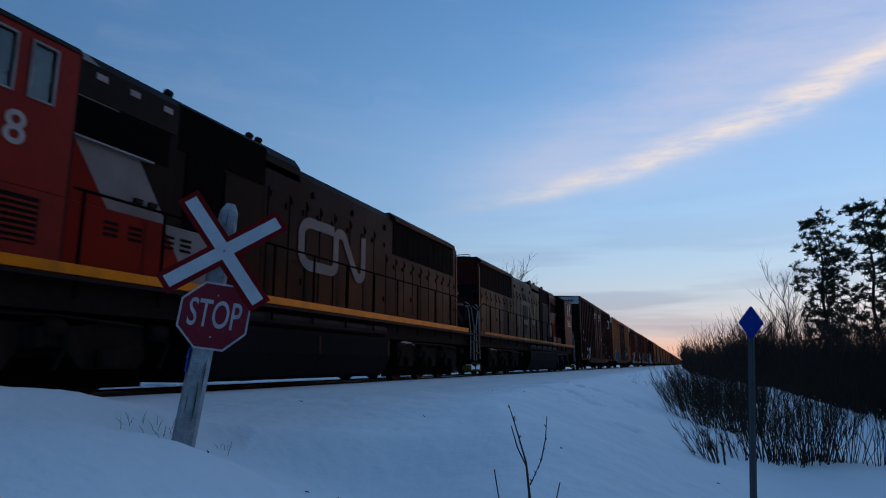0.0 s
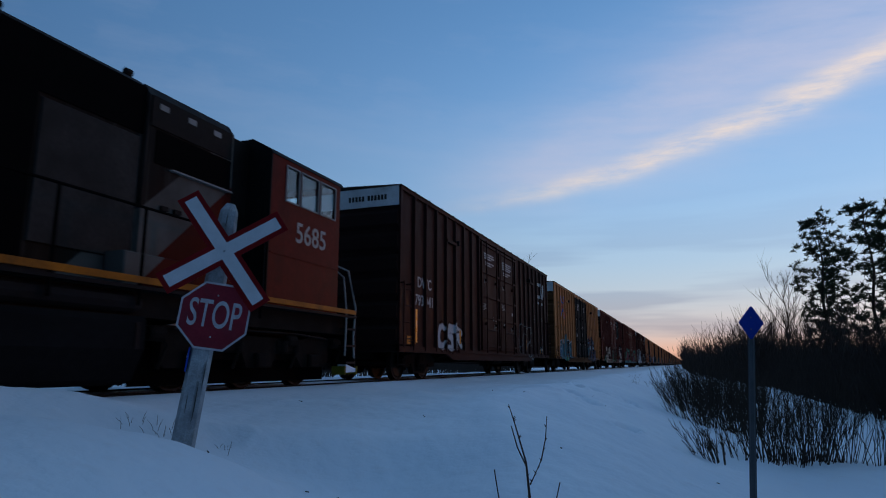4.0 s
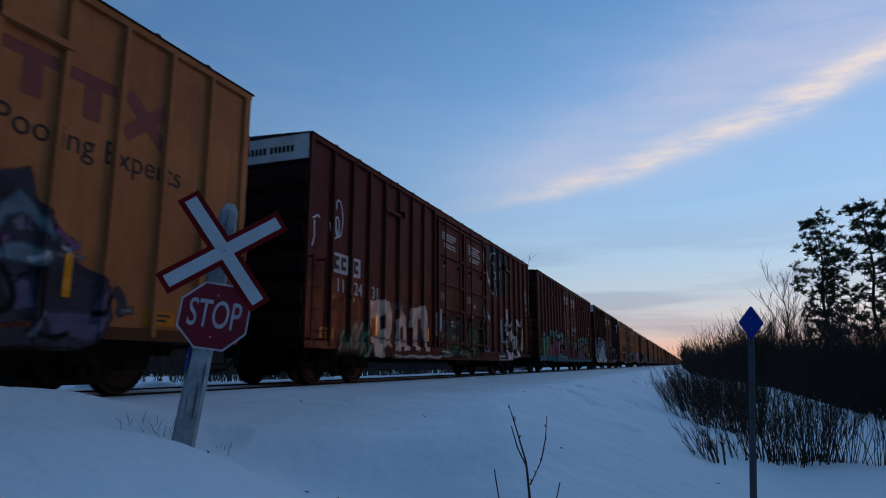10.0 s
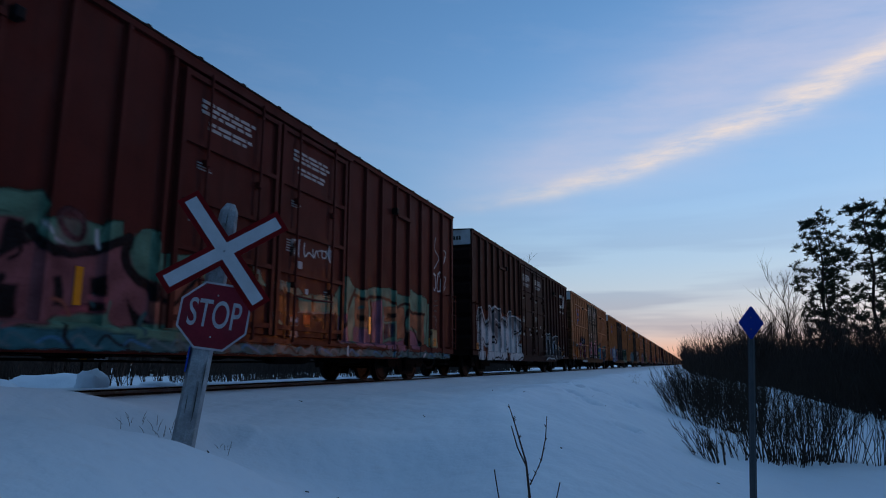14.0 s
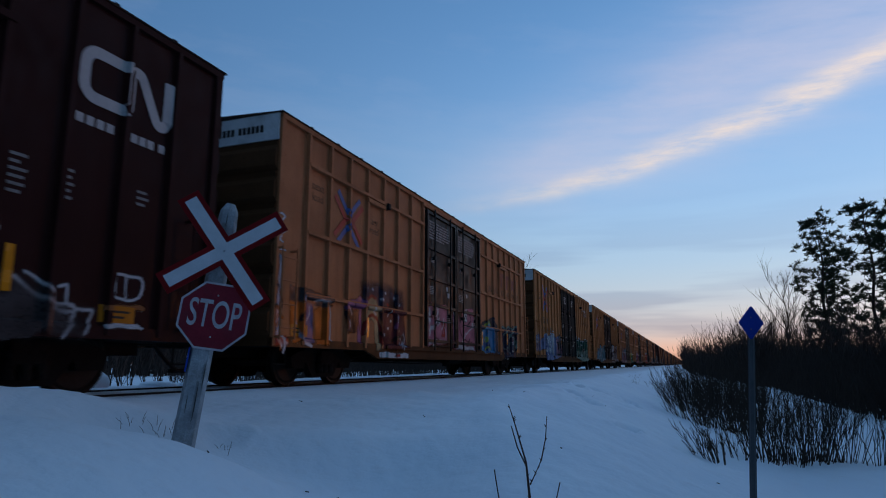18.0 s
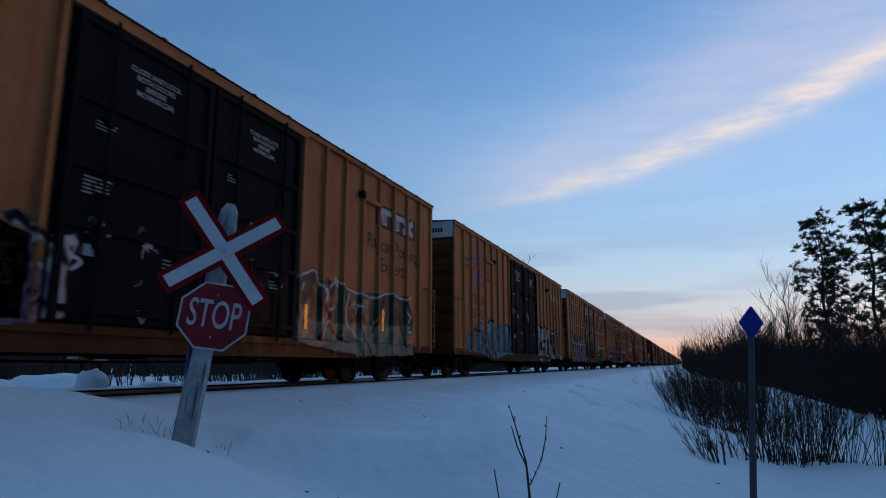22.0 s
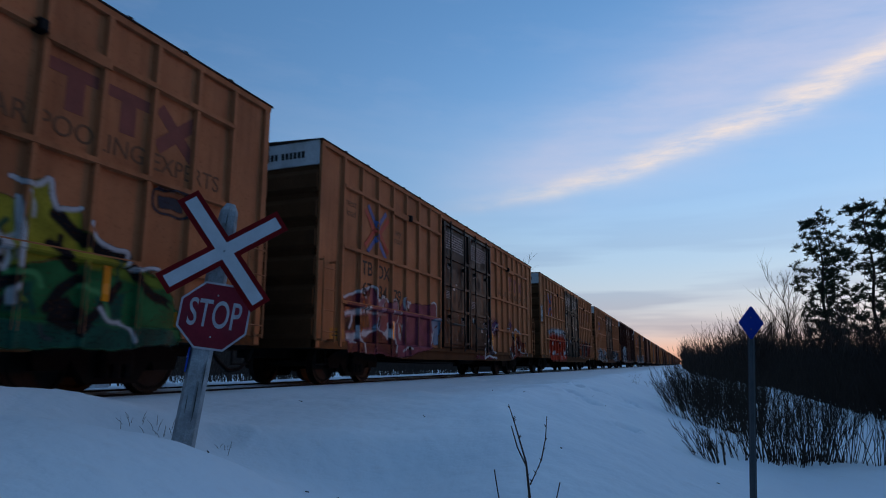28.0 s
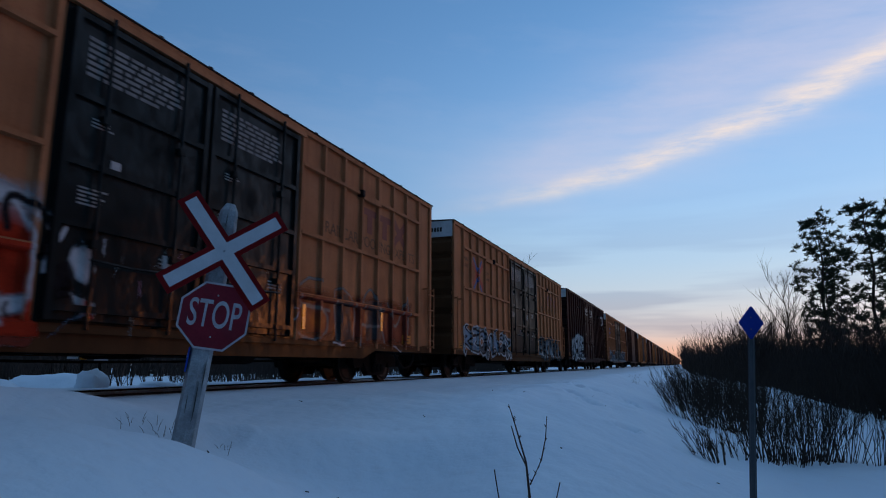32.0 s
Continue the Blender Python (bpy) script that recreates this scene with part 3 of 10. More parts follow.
def boxcar(label, style, paint, door_paint, seed, group="boxcars of the train", decals=(), roof_mat=None, top=4.93, end_paint=None, reflectors=((-8.4, 1.06, 1.95), (-5.78, 1.03, 1.48), (2.92, 1.08, 1.56), (6.27, 1.2, 1.72))):
    rnd = random.Random(seed)
    car = thing("boxcar", label, "boxcar", group)
    SIDED[car.name] = style
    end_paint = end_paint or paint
    # Tan sills and lower door tracks take the darkened paint: grime plus painted-in shade.
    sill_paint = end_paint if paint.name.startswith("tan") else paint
    door = 2.50
    # side sheets
    for s, y0, y1 in ((1, -HALF, -door), (1, door, HALF), (-1, -HALF, HALF)):
        a, b = sorted((s * (SIDE - 0.05), s * SIDE))
        part("side_wall", Mesh().box(a, b, y0, y1, SILL, top), paint, car)
    rib = Mesh().prism([(SIDE, -0.050), (SIDE + RIB_OUT, -0.036), (SIDE + RIB_OUT, 0.036), (SIDE, 0.050)], SILL + 0.02, top - 0.06, "z").data("rib", paint)
    for s in (-1, 1):
        for y in RIBS:
            part("rib", rib, None, car).location = (0, s * y, 0)
    far = Mesh()
    for s in (-1, 1):
        for y in RIBS:
            far.box(-SIDE - 0.065, -SIDE, s * y - 0.06, s * y + 0.06, SILL, top - 0.06)
    part("far_side_ribs", far, paint, car)
    if style == "grid":
        for s in (-1, 1):
            a, b = sorted((s * (door + 0.14), s * (RIBS[-1])))
            for fr in (0.165, 0.485, 0.77):
                z = top - fr * (top - SILL)
                part("belt_rail", Mesh().prism([(SIDE, z - 0.045), (SIDE + 0.09, z - 0.035), (SIDE + 0.09, z + 0.035), (SIDE, z + 0.045)], a, b, "y"), paint, car)
    # corner posts, chords, sills
    for s in (-1, 1):
        for y in (-HALF, HALF):
            a, b = sorted((y, y - 0.14 * (1 if y > 0 else -1)))
            part("corner_post", Mesh().box(*sorted((s * (SIDE - 0.05), s * (SIDE + 0.055))), a, b, SILL - 0.02, top, 0.01), paint, car)
        part("top_chord", Mesh().prism([(s * (SIDE - 0.04), top - 0.07), (s * (SIDE + 0.06), top - 0.07), (s * (SIDE + 0.07), top + 0.02), (s * (SIDE - 0.04), top + 0.02)][:: s], -HALF, HALF, "y"), paint, car)
        part("side_sill", Mesh().prism([(-HALF, SILL - 0.03), (-HALF, SILL + 0.13), (HALF, SILL + 0.13), (HALF, SILL - 0.03), (5.9, SILL - 0.03), (5.3, SILL - 0.21), (-5.3, SILL - 0.21), (-5.9, SILL - 0.03)], *sorted((s * (SIDE - 0.02), s * (SIDE + 0.05)))), sill_paint, car, "side sill, grimed and shaded on tan cars")
    # corrugated ends
    for s in (-1, 1):
        pts, z = [(0.0, SILL - 0.02)], SILL + 0.1
        for i in range(6):
            h = (top - 0.55 - SILL - 0.1) / 6
            pts += [(0.0, z + 0.06), (0.09, z + 0.15), (0.09, z + h - 0.16), (0.0, z + h - 0.05)]
            z += h
        pts += [(0.0, top), (-0.06, top), (-0.06, SILL - 0.02)]
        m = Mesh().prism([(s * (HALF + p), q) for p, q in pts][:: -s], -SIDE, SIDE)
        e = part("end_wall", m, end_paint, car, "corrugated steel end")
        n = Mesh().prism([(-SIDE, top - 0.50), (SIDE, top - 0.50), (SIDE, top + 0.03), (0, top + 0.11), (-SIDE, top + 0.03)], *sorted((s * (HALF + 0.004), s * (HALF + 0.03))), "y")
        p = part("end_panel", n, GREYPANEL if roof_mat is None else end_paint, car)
        if s < 0:
            q = Mesh()
            for y0, y1 in ((0.05, 0.50), (0.62, 1.15)):
                x = y0
                while x < y1:
                    q.box(x, x + 0.07, -HALF - 0.036, -HALF - 0.031, top - 0.33, top - 0.19)
                    x += 0.10
            part("stencil", q, INK, p, "black reporting mark as bars")["kind"] = "stuff"
        part("coupler", coupler_mesh(s * HALF, s), UNDER, car)
        part("brake_hose", hose_mesh(s * HALF, s), BLACK, car)
        step = Mesh().tube([(SIDE - 0.05, s * (HALF - 0.15), SILL), (SIDE - 0.05, s * (HALF - 0.15), 0.42), (SIDE - 0.05, s * (HALF - 0.55), 0.42), (SIDE - 0.05, s * (HALF - 0.55), SILL)], 0.02)
        part("sill_step", step, UNDER, car)
    # roof
    # Roof colour is darkened so its thin edge reads as the overhang's shade.
    m = Mesh().prism([(-SIDE - 0.09, top + 0.022), (SIDE + 0.085, top + 0.022), (SIDE + 0.085, top + 0.048), (0, top + 0.125), (-SIDE - 0.09, top + 0.048)], -HALF - 0.04, HALF + 0.04, "y")
    for i in range(1, 18):
        y = -HALF + i * 2 * HALF / 18
        m.prism([(-SIDE - 0.03, top + 0.07), (SIDE + 0.03, top + 0.07), (SIDE + 0.03, top + 0.11), (0, top + 0.165), (-SIDE - 0.03, top + 0.11)], y - 0.04, y + 0.04, "y")
    part("roof", m, ROOFING, car, "weathered sheet roof darkened for an eave shade line")
    # plug doors
    part("door_frame", Mesh().box(SIDE - 0.1, SIDE + 0.01, -door, door, SILL, top), door_paint, car)
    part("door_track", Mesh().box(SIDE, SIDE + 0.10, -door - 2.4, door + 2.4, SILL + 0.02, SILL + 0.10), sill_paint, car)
    part("door_track", Mesh().box(SIDE, SIDE + 0.09, -door - 0.2, door + 0.2, top - 0.16, top - 0.07), paint, car)
    z0, z1 = SILL + 0.16, top - 0.22
    for s in (-1, 1):
        a, b = sorted((s * 0.04, s * (door - 0.06)))
        d = part("door", Mesh().box(SIDE + 0.012, SIDE + 0.05, a, b, z0, z1, 0.012), door_paint, car)
        x = SIDE + 0.05
        fr = Mesh()
        for y in (a, b - 0.09):
            fr.box(x, x + 0.06, y, y + 0.09, z0, z1)
        for k in (0.0, 0.27, 0.50, 0.70, 0.97):
            z = z1 - 0.09 - k * (z1 - z0 - 0.09)
            fr.box(x, x + 0.055, a + 0.09, b - 0.09, z, z + 0.08)
        part("stiffener_frame", fr, door_paint, d)
        for y in (a + 0.55, b - 0.55):
            part("lock_rod", Mesh().tube([(x + 0.07, y, z0 - 0.1), (x + 0.07, y, z1 + 0.1)], 0.024, 6), door_paint, d)
            for zg in (z0 + 0.9, z0 + 2.5):
                part("rod_guide", Mesh().box(x, x + 0.10, y - 0.05, y + 0.05, zg, zg + 0.1), door_paint, d)
        part("door_handle", Mesh().tube([(x + 0.09, a + 0.5, z0 + 0.75), (x + 0.11, a + 1.1, z0 + 0.72), (x + 0.08, b - 0.5, z0 + 0.75)], 0.02, 5), door_paint, d)
        zt = z1 - 0.16
        if door_paint in (DOORP, DOORG):
            if style == "grid":
                t = bars(Mesh(), x + 0.002, a + 0.25, b - 0.45, zt - 0.10, 7, 0.045, 0.035, rnd, 0.3)
                part("stencil", t, FADEDWHITE, d, "faded white loading instructions as bars")["kind"] = "stuff"
            else:
                lettering("CLOSE AND LOCK\nBOTH DOORS\nBEFORE\nMOVING CAR", 0.108 if s < 0 else 0.095, WHITE, d, on_side(x + 0.004, (a + b) / 2 + 0.1, zt - 0.38), bold=0.008)
        else:
            n = rnd.choice((3, 4))
            t = bars(Mesh(), x + 0.002, a + 0.42, b - 0.62, zt - 0.18, n, 0.052, 0.034, rnd)
            bars(t, x + 0.002, a + 0.58, b - 0.72, zt - 0.24 - n * 0.086, 2, 0.052, 0.034, rnd)
            part("stencil", t, WHITE, d, "white loading instructions as bars")["kind"] = "stuff"
        t = bars(Mesh(), x + 0.002, a + 0.3, a + 0.72, z0 + 1.9 - rnd.random() * 0.3, 5, 0.024, 0.026, rnd, 0.5)
        bars(t, x + 0.002, b - 0.75, b - 0.35, z0 + 0.95, 3, 0.026, 0.03, rnd, 0.5)
        bars(t, x + 0.002, a + 0.4, a + 0.75, z0 + 2.55, 3, 0.022, 0.024, rnd, 0.5)
        part("stencil", t, DOORWHITE, d)["kind"] = "stuff"
        for _ in range(2):
            y, z = rnd.uniform(a + 0.3, b - 0.5), rnd.uniform(z0 + 0.5, z0 + 2.0)
            part("placard", Mesh().box(x, x + 0.008, y, y + rnd.uniform(0.08, 0.17), z, z + rnd.uniform(0.10, 0.2)), WHITE, d)
    # door stops high on the side
    for s in (-1, 1):
        y = s * (RIBS[3] + 0.43)
        st = part("door_stop", Mesh().box(SIDE, SIDE + 0.10, y - 0.45, y + 0.45, 4.18, 4.27), paint, car)
        part("roller", Mesh().box(SIDE, SIDE + 0.16, y - s * 0.55 - 0.06, y - s * 0.55 + 0.06, 4.21, 4.36, 0.015), BLACK, st)
    # reflectors, ladders, stencils
    for y, za, zb in reflectors:
        part("reflector", Mesh().box(SIDE + 0.006, SIDE + 0.020, y - 0.052, y + 0.052, za, zb), YELLOW, car, "amber reflector strip")
    ladder(car, paint, -HALF + 0.06, -HALF + 0.52, SIDE + 0.15, 0.85, 2.55, 4)
    ladder(car, paint, HALF - 0.52, HALF - 0.06, SIDE + 0.15, 0.85, 2.55, 4)
    if style == "cn":
        m = Mesh()
        for y in (6.15, 6.75, 7.9):
            bars(m, SIDE + 0.002, y, y + 0.22, 2.75, 6 if y < 7 else 3, 0.035, 0.05, rnd)
        part("stencil", m, FADEDWHITE, car, "small stencilled data as bars")["kind"] = "stuff"
    for y, z in ((7.75, 1.05), (-8.5, 1.05)):
        pl = part("placard", Mesh().box(SIDE + 0.001, SIDE + 0.007, y - 0.28, y + 0.28, z - 0.11, z + 0.11, 0.002), PLACARD, car, "worn orange notice plate")
        part("notice_line", Mesh().box(SIDE + 0.007, SIDE + 0.009, y - 0.2, y + 0.2, z + 0.02, z + 0.05).box(SIDE + 0.007, SIDE + 0.009, y - 0.2, y + 0.12, z - 0.05, z - 0.02), INK, pl)
    for d in decals:
        d(car)
    # running gear
    part("centre_sill", Mesh().box(-0.35, 0.35, -HALF + 0.1, HALF - 0.1, 0.55, 0.95), UNDER, car)
    part("underframe", Mesh().box(-1.45, 1.45, -HALF + 0.05, HALF - 0.05, SILL - 0.02, SILL + 0.10), UNDER, car)
    for i in range(5):
        y = -5 + i * 2.5
        part("cross_bearer", Mesh().prism([(-1.5, SILL), (1.5, SILL), (0.5, 0.5), (-0.5, 0.5)], y - 0.06, y + 0.06, "y"), UNDER, car)
    part("air_reservoir", Mesh().lathe([(-0.7, 0.1), (-0.6, 0.2), (0.6, 0.2), (0.7, 0.1)], (0.85, 1.6, 0.62), "y", 12), UNDER, car)
    part("brake_rod", Mesh().tube([(0.6, -5.5, 0.5), (0.55, -1, 0.45), (0.6, 5.5, 0.5)], 0.02), UNDER, car)
    for y in (-TRUCKS, TRUCKS):
        truck(car, y)
    return car


def far_boxcar(label, paint, door_paint):
    """A wagon that stays far down the line."""
    car = thing("boxcar", label, "boxcar", "boxcars of the train")
    part("body", Mesh().box(-SIDE, SIDE, -HALF, HALF, SILL, EAVE), paint, car)
    part("roof", Mesh().prism([(-SIDE - 0.06, EAVE), (SIDE + 0.06, EAVE), (SIDE + 0.06, EAVE + 0.06), (0, EAVE + 0.22), (-SIDE - 0.06, EAVE + 0.06)], -HALF, HALF, "y"), paint, car)
    rib = Mesh().box(SIDE, SIDE + 0.065, -0.06, 0.06, SILL, EAVE - 0.05).data("rib", paint)
    for s in (-1, 1):
        for y in RIBS:
            part("rib", rib, None, car).location = (0, s * y, 0)
    for s in (-1, 1):
        part("door", Mesh().box(SIDE, SIDE + 0.07, *sorted((s * 0.04, s * 2.34)), SILL + 0.15, EAVE - 0.2), door_paint, car)
        part("end_panel", Mesh().box(-SIDE, SIDE, *sorted((s * HALF, s * (HALF + 0.05))), 4.3, EAVE + 0.03), GREYPANEL, car)
        part("coupler", coupler_mesh(s * HALF, s), UNDER, car)
        truck(car, s * TRUCKS, roll=False)
    part("side_sill", Mesh().box(SIDE - 0.02, SIDE + 0.05, -5.6, 5.6, SILL - 0.2, SILL), paint, car)
    return car


# ---- flat painted work ----
def ribbon(m, pts, w, x, close=False):
    """A flat painted band of width w along (y, z) points at depth x."""
    pts = [Vector((p[0], p[1])) for p in pts]
    n = len(pts)
    v = []
    for i, q in enumerate(pts):
        a, b = (pts[i] - pts[i - 1]) if i else None, (pts[i + 1] - pts[i]) if i < n - 1 else None
        d = ((a.normalized() if a else Vector((0, 0))) + (b.normalized() if b else Vector((0, 0)))).normalized()
        k = 1.0 if a is None or b is None else 1 / max(0.5, d.dot(a.normalized()))
        nn = Vector((-d.y, d.x)) * w / 2 * k
        for s in (-1, 1):
            e = q + nn * s
            v.append((x, e.x, e.y))
    f = [(2 * i, 2 * i + 2, 2 * i + 3, 2 * i + 1) for i in range(n - 1)]
    base = len(v)
    v += [(p[0] + 0.003, p[1], p[2]) for p in v]
    f += [tuple(base + j for j in q) for q in f]
    f += [(2 * i, base + 2 * i, base + 2 * i + 2, 2 * i + 2) for i in range(n - 1)] + [(2 * i + 1, 2 * i + 3, base + 2 * i + 3, base + 2 * i + 1) for i in range(n - 1)]
    m.add(v, f)
    return m


def arc(cx, cz, r, a0, a1, n=6):
    return [(cx + r * math.cos(radians(a0 + (a1 - a0) * i / n)), cz + r * math.sin(radians(a0 + (a1 - a0) * i / n))) for i in range(n + 1)]


def surface_x(y, z, style):
    """How far out the wagon side stands at (y, z): sheets, ribs, belts, doors, sill."""
    x = np.full_like(y, SIDE + 0.004)
    ay = np.abs(y)
    for r in RIBS:
        x = np.maximum(x, SIDE + 0.006 + RIB_OUT * np.clip((0.062 - np.abs(ay - r)) / 0.022, 0, 1))
    if style == "grid":
        for fr in (0.165, 0.485, 0.77):
            zb = 4.93 - fr * (4.93 - SILL)
            x = np.where(ay < RIBS[-1], np.maximum(x, SIDE + 0.006 + 0.09 * np.clip((0.065 - np.abs(z - zb)) / 0.025, 0, 1)), x)
    x = np.where(ay < 2.46, SIDE + 0.056, x)
    x = np.where(ay > HALF - 0.15, SIDE + 0.059, x)
    x = np.where(z < SILL + 0.14, np.maximum(x, SIDE + 0.054), x)
    x = np.where((ay < 4.85) & (z < SILL + 0.115), np.maximum(x, SIDE + 0.104), x)
    return x


def draped(m, pts, w, style, lift=0.004):
    """A painted band that follows sheets and ribs."""
    fine = []
    for (a, b), (c, d) in zip(pts[:-1], pts[1:]):
        n = max(1, int(math.hypot(c - a, d - b) / 0.03))
        fine += [(a + (c - a) * i / n, b + (d - b) * i / n) for i in range(n)]
    fine.append(pts[-1])
    start = len(m.v)
    ribbon(m, fine, w, 0.0)
    for i in range(start, len(m.v)):
        x, y, z = m.v[i]
        m.v[i] = (float(surface_x(np.array([y]), np.array([z]), style)[0]) + lift + x, y, z)
    return m


def band_logo(parent, x, y, z, h, mat, name="logo", stretch=1.0):
    """One continuous rounded band that loops back and then zigzags upwards, as a plain shape."""
    w, r = h * 0.20, h * 0.24
    L = h * 0.95
    p = [(L, h - w / 2)] + arc(w / 2 + r, h - w / 2 - r, r, 90, 180) + arc(w / 2 + r, w / 2 + r, r, 180, 270)
    p += arc(L + w * 0.3 - r * 0.6, w / 2 + r * 0.6, r * 0.6, 270, 360)
    p += arc(L + w * 0.3 + r * 0.55, h - w / 2 - r * 0.55, r * 0.55, 180, 30)
    q = L + w * 0.3 + h * 0.86
    p += arc(q - r * 0.55, w / 2 + r * 0.55, r * 0.55, 210, 360) + [(q, h)]
    q = [(y + a * stretch, z + b - h / 2) for a, b in p]
    return part(name, draped(Mesh(), q, w, "rib") if x > SIDE and parent.name.startswith("boxcar") else ribbon(Mesh(), q, w, x), mat, parent, "pale rounded band emblem")


def cross_logo(car):
    grid = SIDED[car.name] == "grid"
    y, z, k = -6.75, 3.56 if grid else 3.80, 0.86 if grid else 1.0
    red, blue = Mesh(), Mesh()
    # blue chevrons above and below, red ones at the sides, bare paint between them
    for m, pts, lift in ((blue, ((-0.56, 0.66), (0.0, 0.13), (0.56, 0.66)), 0.003), (blue, ((-0.56, -0.66), (0.0, -0.13), (0.56, -0.66)), 0.003),
                         (red, ((-0.71, 0.50), (-0.17, 0.0), (-0.71, -0.50)), 0.006), (red, ((0.71, 0.50), (0.17, 0.0), (0.71, -0.50)), 0.006)):
        draped(m, [(y + a * k, z + b * k) for a, b in pts], (0.135 if grid else 0.155) * k, SIDED[car.name], lift)
    part("logo", blue, LOGOBLUE, car, "blue cross emblem")
    part("logo", red, LOGORED, car, "red cross emblem")
    for word, yy, zz in (("next", -8.02, 3.98), ("load", -8.02, 3.75), ("any", -5.53, 3.78), ("road", -5.53, 3.56)):
        lettering(word, 0.25, FADEINK if grid else INK, car, on_side(SIDE + 0.004, yy, zz))


def mark(number, mat, y=-7.3, z=2.55, size=0.46, word="TB OX"):
    """Reporting mark with the wagon's number under it."""
    def f(car):
        if word == "TB OX":
            for text, h in ((word, z), (number, z - 0.50)):
                for i, group in enumerate(text.split()):
                    lettering(group, size, mat, car, on_side(SIDE + 0.004, -7.20 + 0.83 * i - (0.12 if len(group) == 1 else 0), h), bold=0.012)
            return
        lettering(word, size, mat, car, on_side(SIDE + 0.004, y, z), bold=0.012)
        lettering(number, size, mat, car, on_side(SIDE + 0.004, y, z - 0.50), bold=0.012)
    return f


def initials(car):
    """Dark block shapes on two white plates, the number in pairs between the ribs."""
    for y0, y1, n in ((-8.36, -7.68, 2), (-7.50, -7.12, 1)):
        pl = part("mark_plate", Mesh().box(SIDE + 0.001, SIDE + 0.005, y0, y1, 2.33, 2.76), WHITE, car, "white mark plate")
        w = (y1 - y0 - 0.10) / n
        for i in range(n):
            a = y0 + 0.08 + i * w
            part("dark_shape", Mesh().box(SIDE + 0.006, SIDE + 0.008, a, a + 0.09, 2.41, 2.69).box(SIDE + 0.006, SIDE + 0.008, a + 0.09, a + w - 0.08, 2.60, 2.69).box(SIDE + 0.006, SIDE + 0.008, a + 0.09, a + w - 0.08, 2.41, 2.50), INK, pl)
    for text, y in (("11", -7.98), ("24", -7.20), ("31", -6.35)):
        lettering(text, 0.40, WHITE, car, on_side(SIDE + 0.004, y, 2.06), bold=0.012)


def pool_panel(y=6.9, k=1.0):
    """Dark panel with pale block shapes, and the slogan under it."""
    def f(car):
        p = part("logo_panel", Mesh().box(SIDE + 0.001, SIDE + 0.005, y - 1.20, y + 1.20, 3.74, 4.32), INK, car)
        p.matrix_basis = Matrix.Translation((0, y * (1 - k), 3.85 * (1 - k))) @ Matrix.Diagonal((1, k, k, 1))
        for a in (-1.05, -0.32):
            part("block_shape", Mesh().prism([(y + a, 4.24), (y + a, 4.10), (y + a + 0.18, 4.06), (y + a + 0.24, 3.82), (y + a + 0.48, 3.82), (y + a + 0.48, 4.10), (y + a + 0.68, 4.10), (y + a + 0.68, 4.24)], SIDE + 0.006, SIDE + 0.009), WHITE, p)
        part("block_shape", ribbon(Mesh(), [(y + 0.40, 4.22), (y + 1.02, 3.84)], 0.18, SIDE + 0.006), WHITE, p)
        part("block_shape", ribbon(Mesh(), [(y + 0.40, 3.84), (y + 1.02, 4.22)], 0.18, SIDE + 0.010), WHITE, p)
        for i in range(5):
            part("dark_line", Mesh().box(SIDE + 0.010, SIDE + 0.012, y - 0.78, y + 0.14, 4.06 - i * 0.045, 4.075 - i * 0.045), INK, p)
        lettering("Railcar Pooling", 0.50 * k, INK, car, on_side(SIDE + 0.004, y - 0.12 * k, 3.85 - 0.55 * k))
        lettering("Experts", 0.50 * k, INK, car, on_side(SIDE + 0.004, y - 0.12 * k, 3.85 - 1.05 * k))
    return f


FADED = plain("faded_maroon_paint", (0.20, 0.065, 0.05), 0.6, 0, 0.2)
FADEINK = plain("faded_grey_stencil", (0.145, 0.072, 0.038), 0.6, 0, 0.2)


def pool_words(car):
    """Faded emblem with the slogan in one line under it."""
    pool_line(car, "Railcar Pooling Experts", INK, 3.10)


def pool_line(car, words="RAILCAR POOLING EXPERTS", ink=None, z=3.22):
    lettering(words, 0.44 if ink else 0.36, ink or FADEINK, car, on_side(SIDE + 0.004, 5.9, z))
    m = Mesh()
    for a in (5.2, 6.0):
        m.box(SIDE + 0.001, SIDE + 0.004, a, a + 0.75, 3.88, 4.04)
        m.box(SIDE + 0.001, SIDE + 0.004, a + 0.25, a + 0.5, 3.45, 3.88)
    ribbon(m, [(6.9, 4.04), (7.6, 3.45)], 0.2, SIDE + 0.002)
    ribbon(m, [(6.9, 3.45), (7.6, 4.04)], 0.2, SIDE + 0.005)
    part("logo", m, FADED, car, "faded maroon block emblem")


def rail_logo(car):
    band_logo(car, SIDE + 0.004, 6.86, 4.06, 0.77, WHITE)
    m = Mesh()
    for y in (6.88, 7.03, 7.18, 7.33, 7.72, 7.86, 8.0, 8.2):
        m.box(SIDE + 0.001, SIDE + 0.005, y, y + 0.11, 3.38, 3.50)
    tagged(part("stencil", m, WHITE, car, "white address line as bars"), kind="stuff")


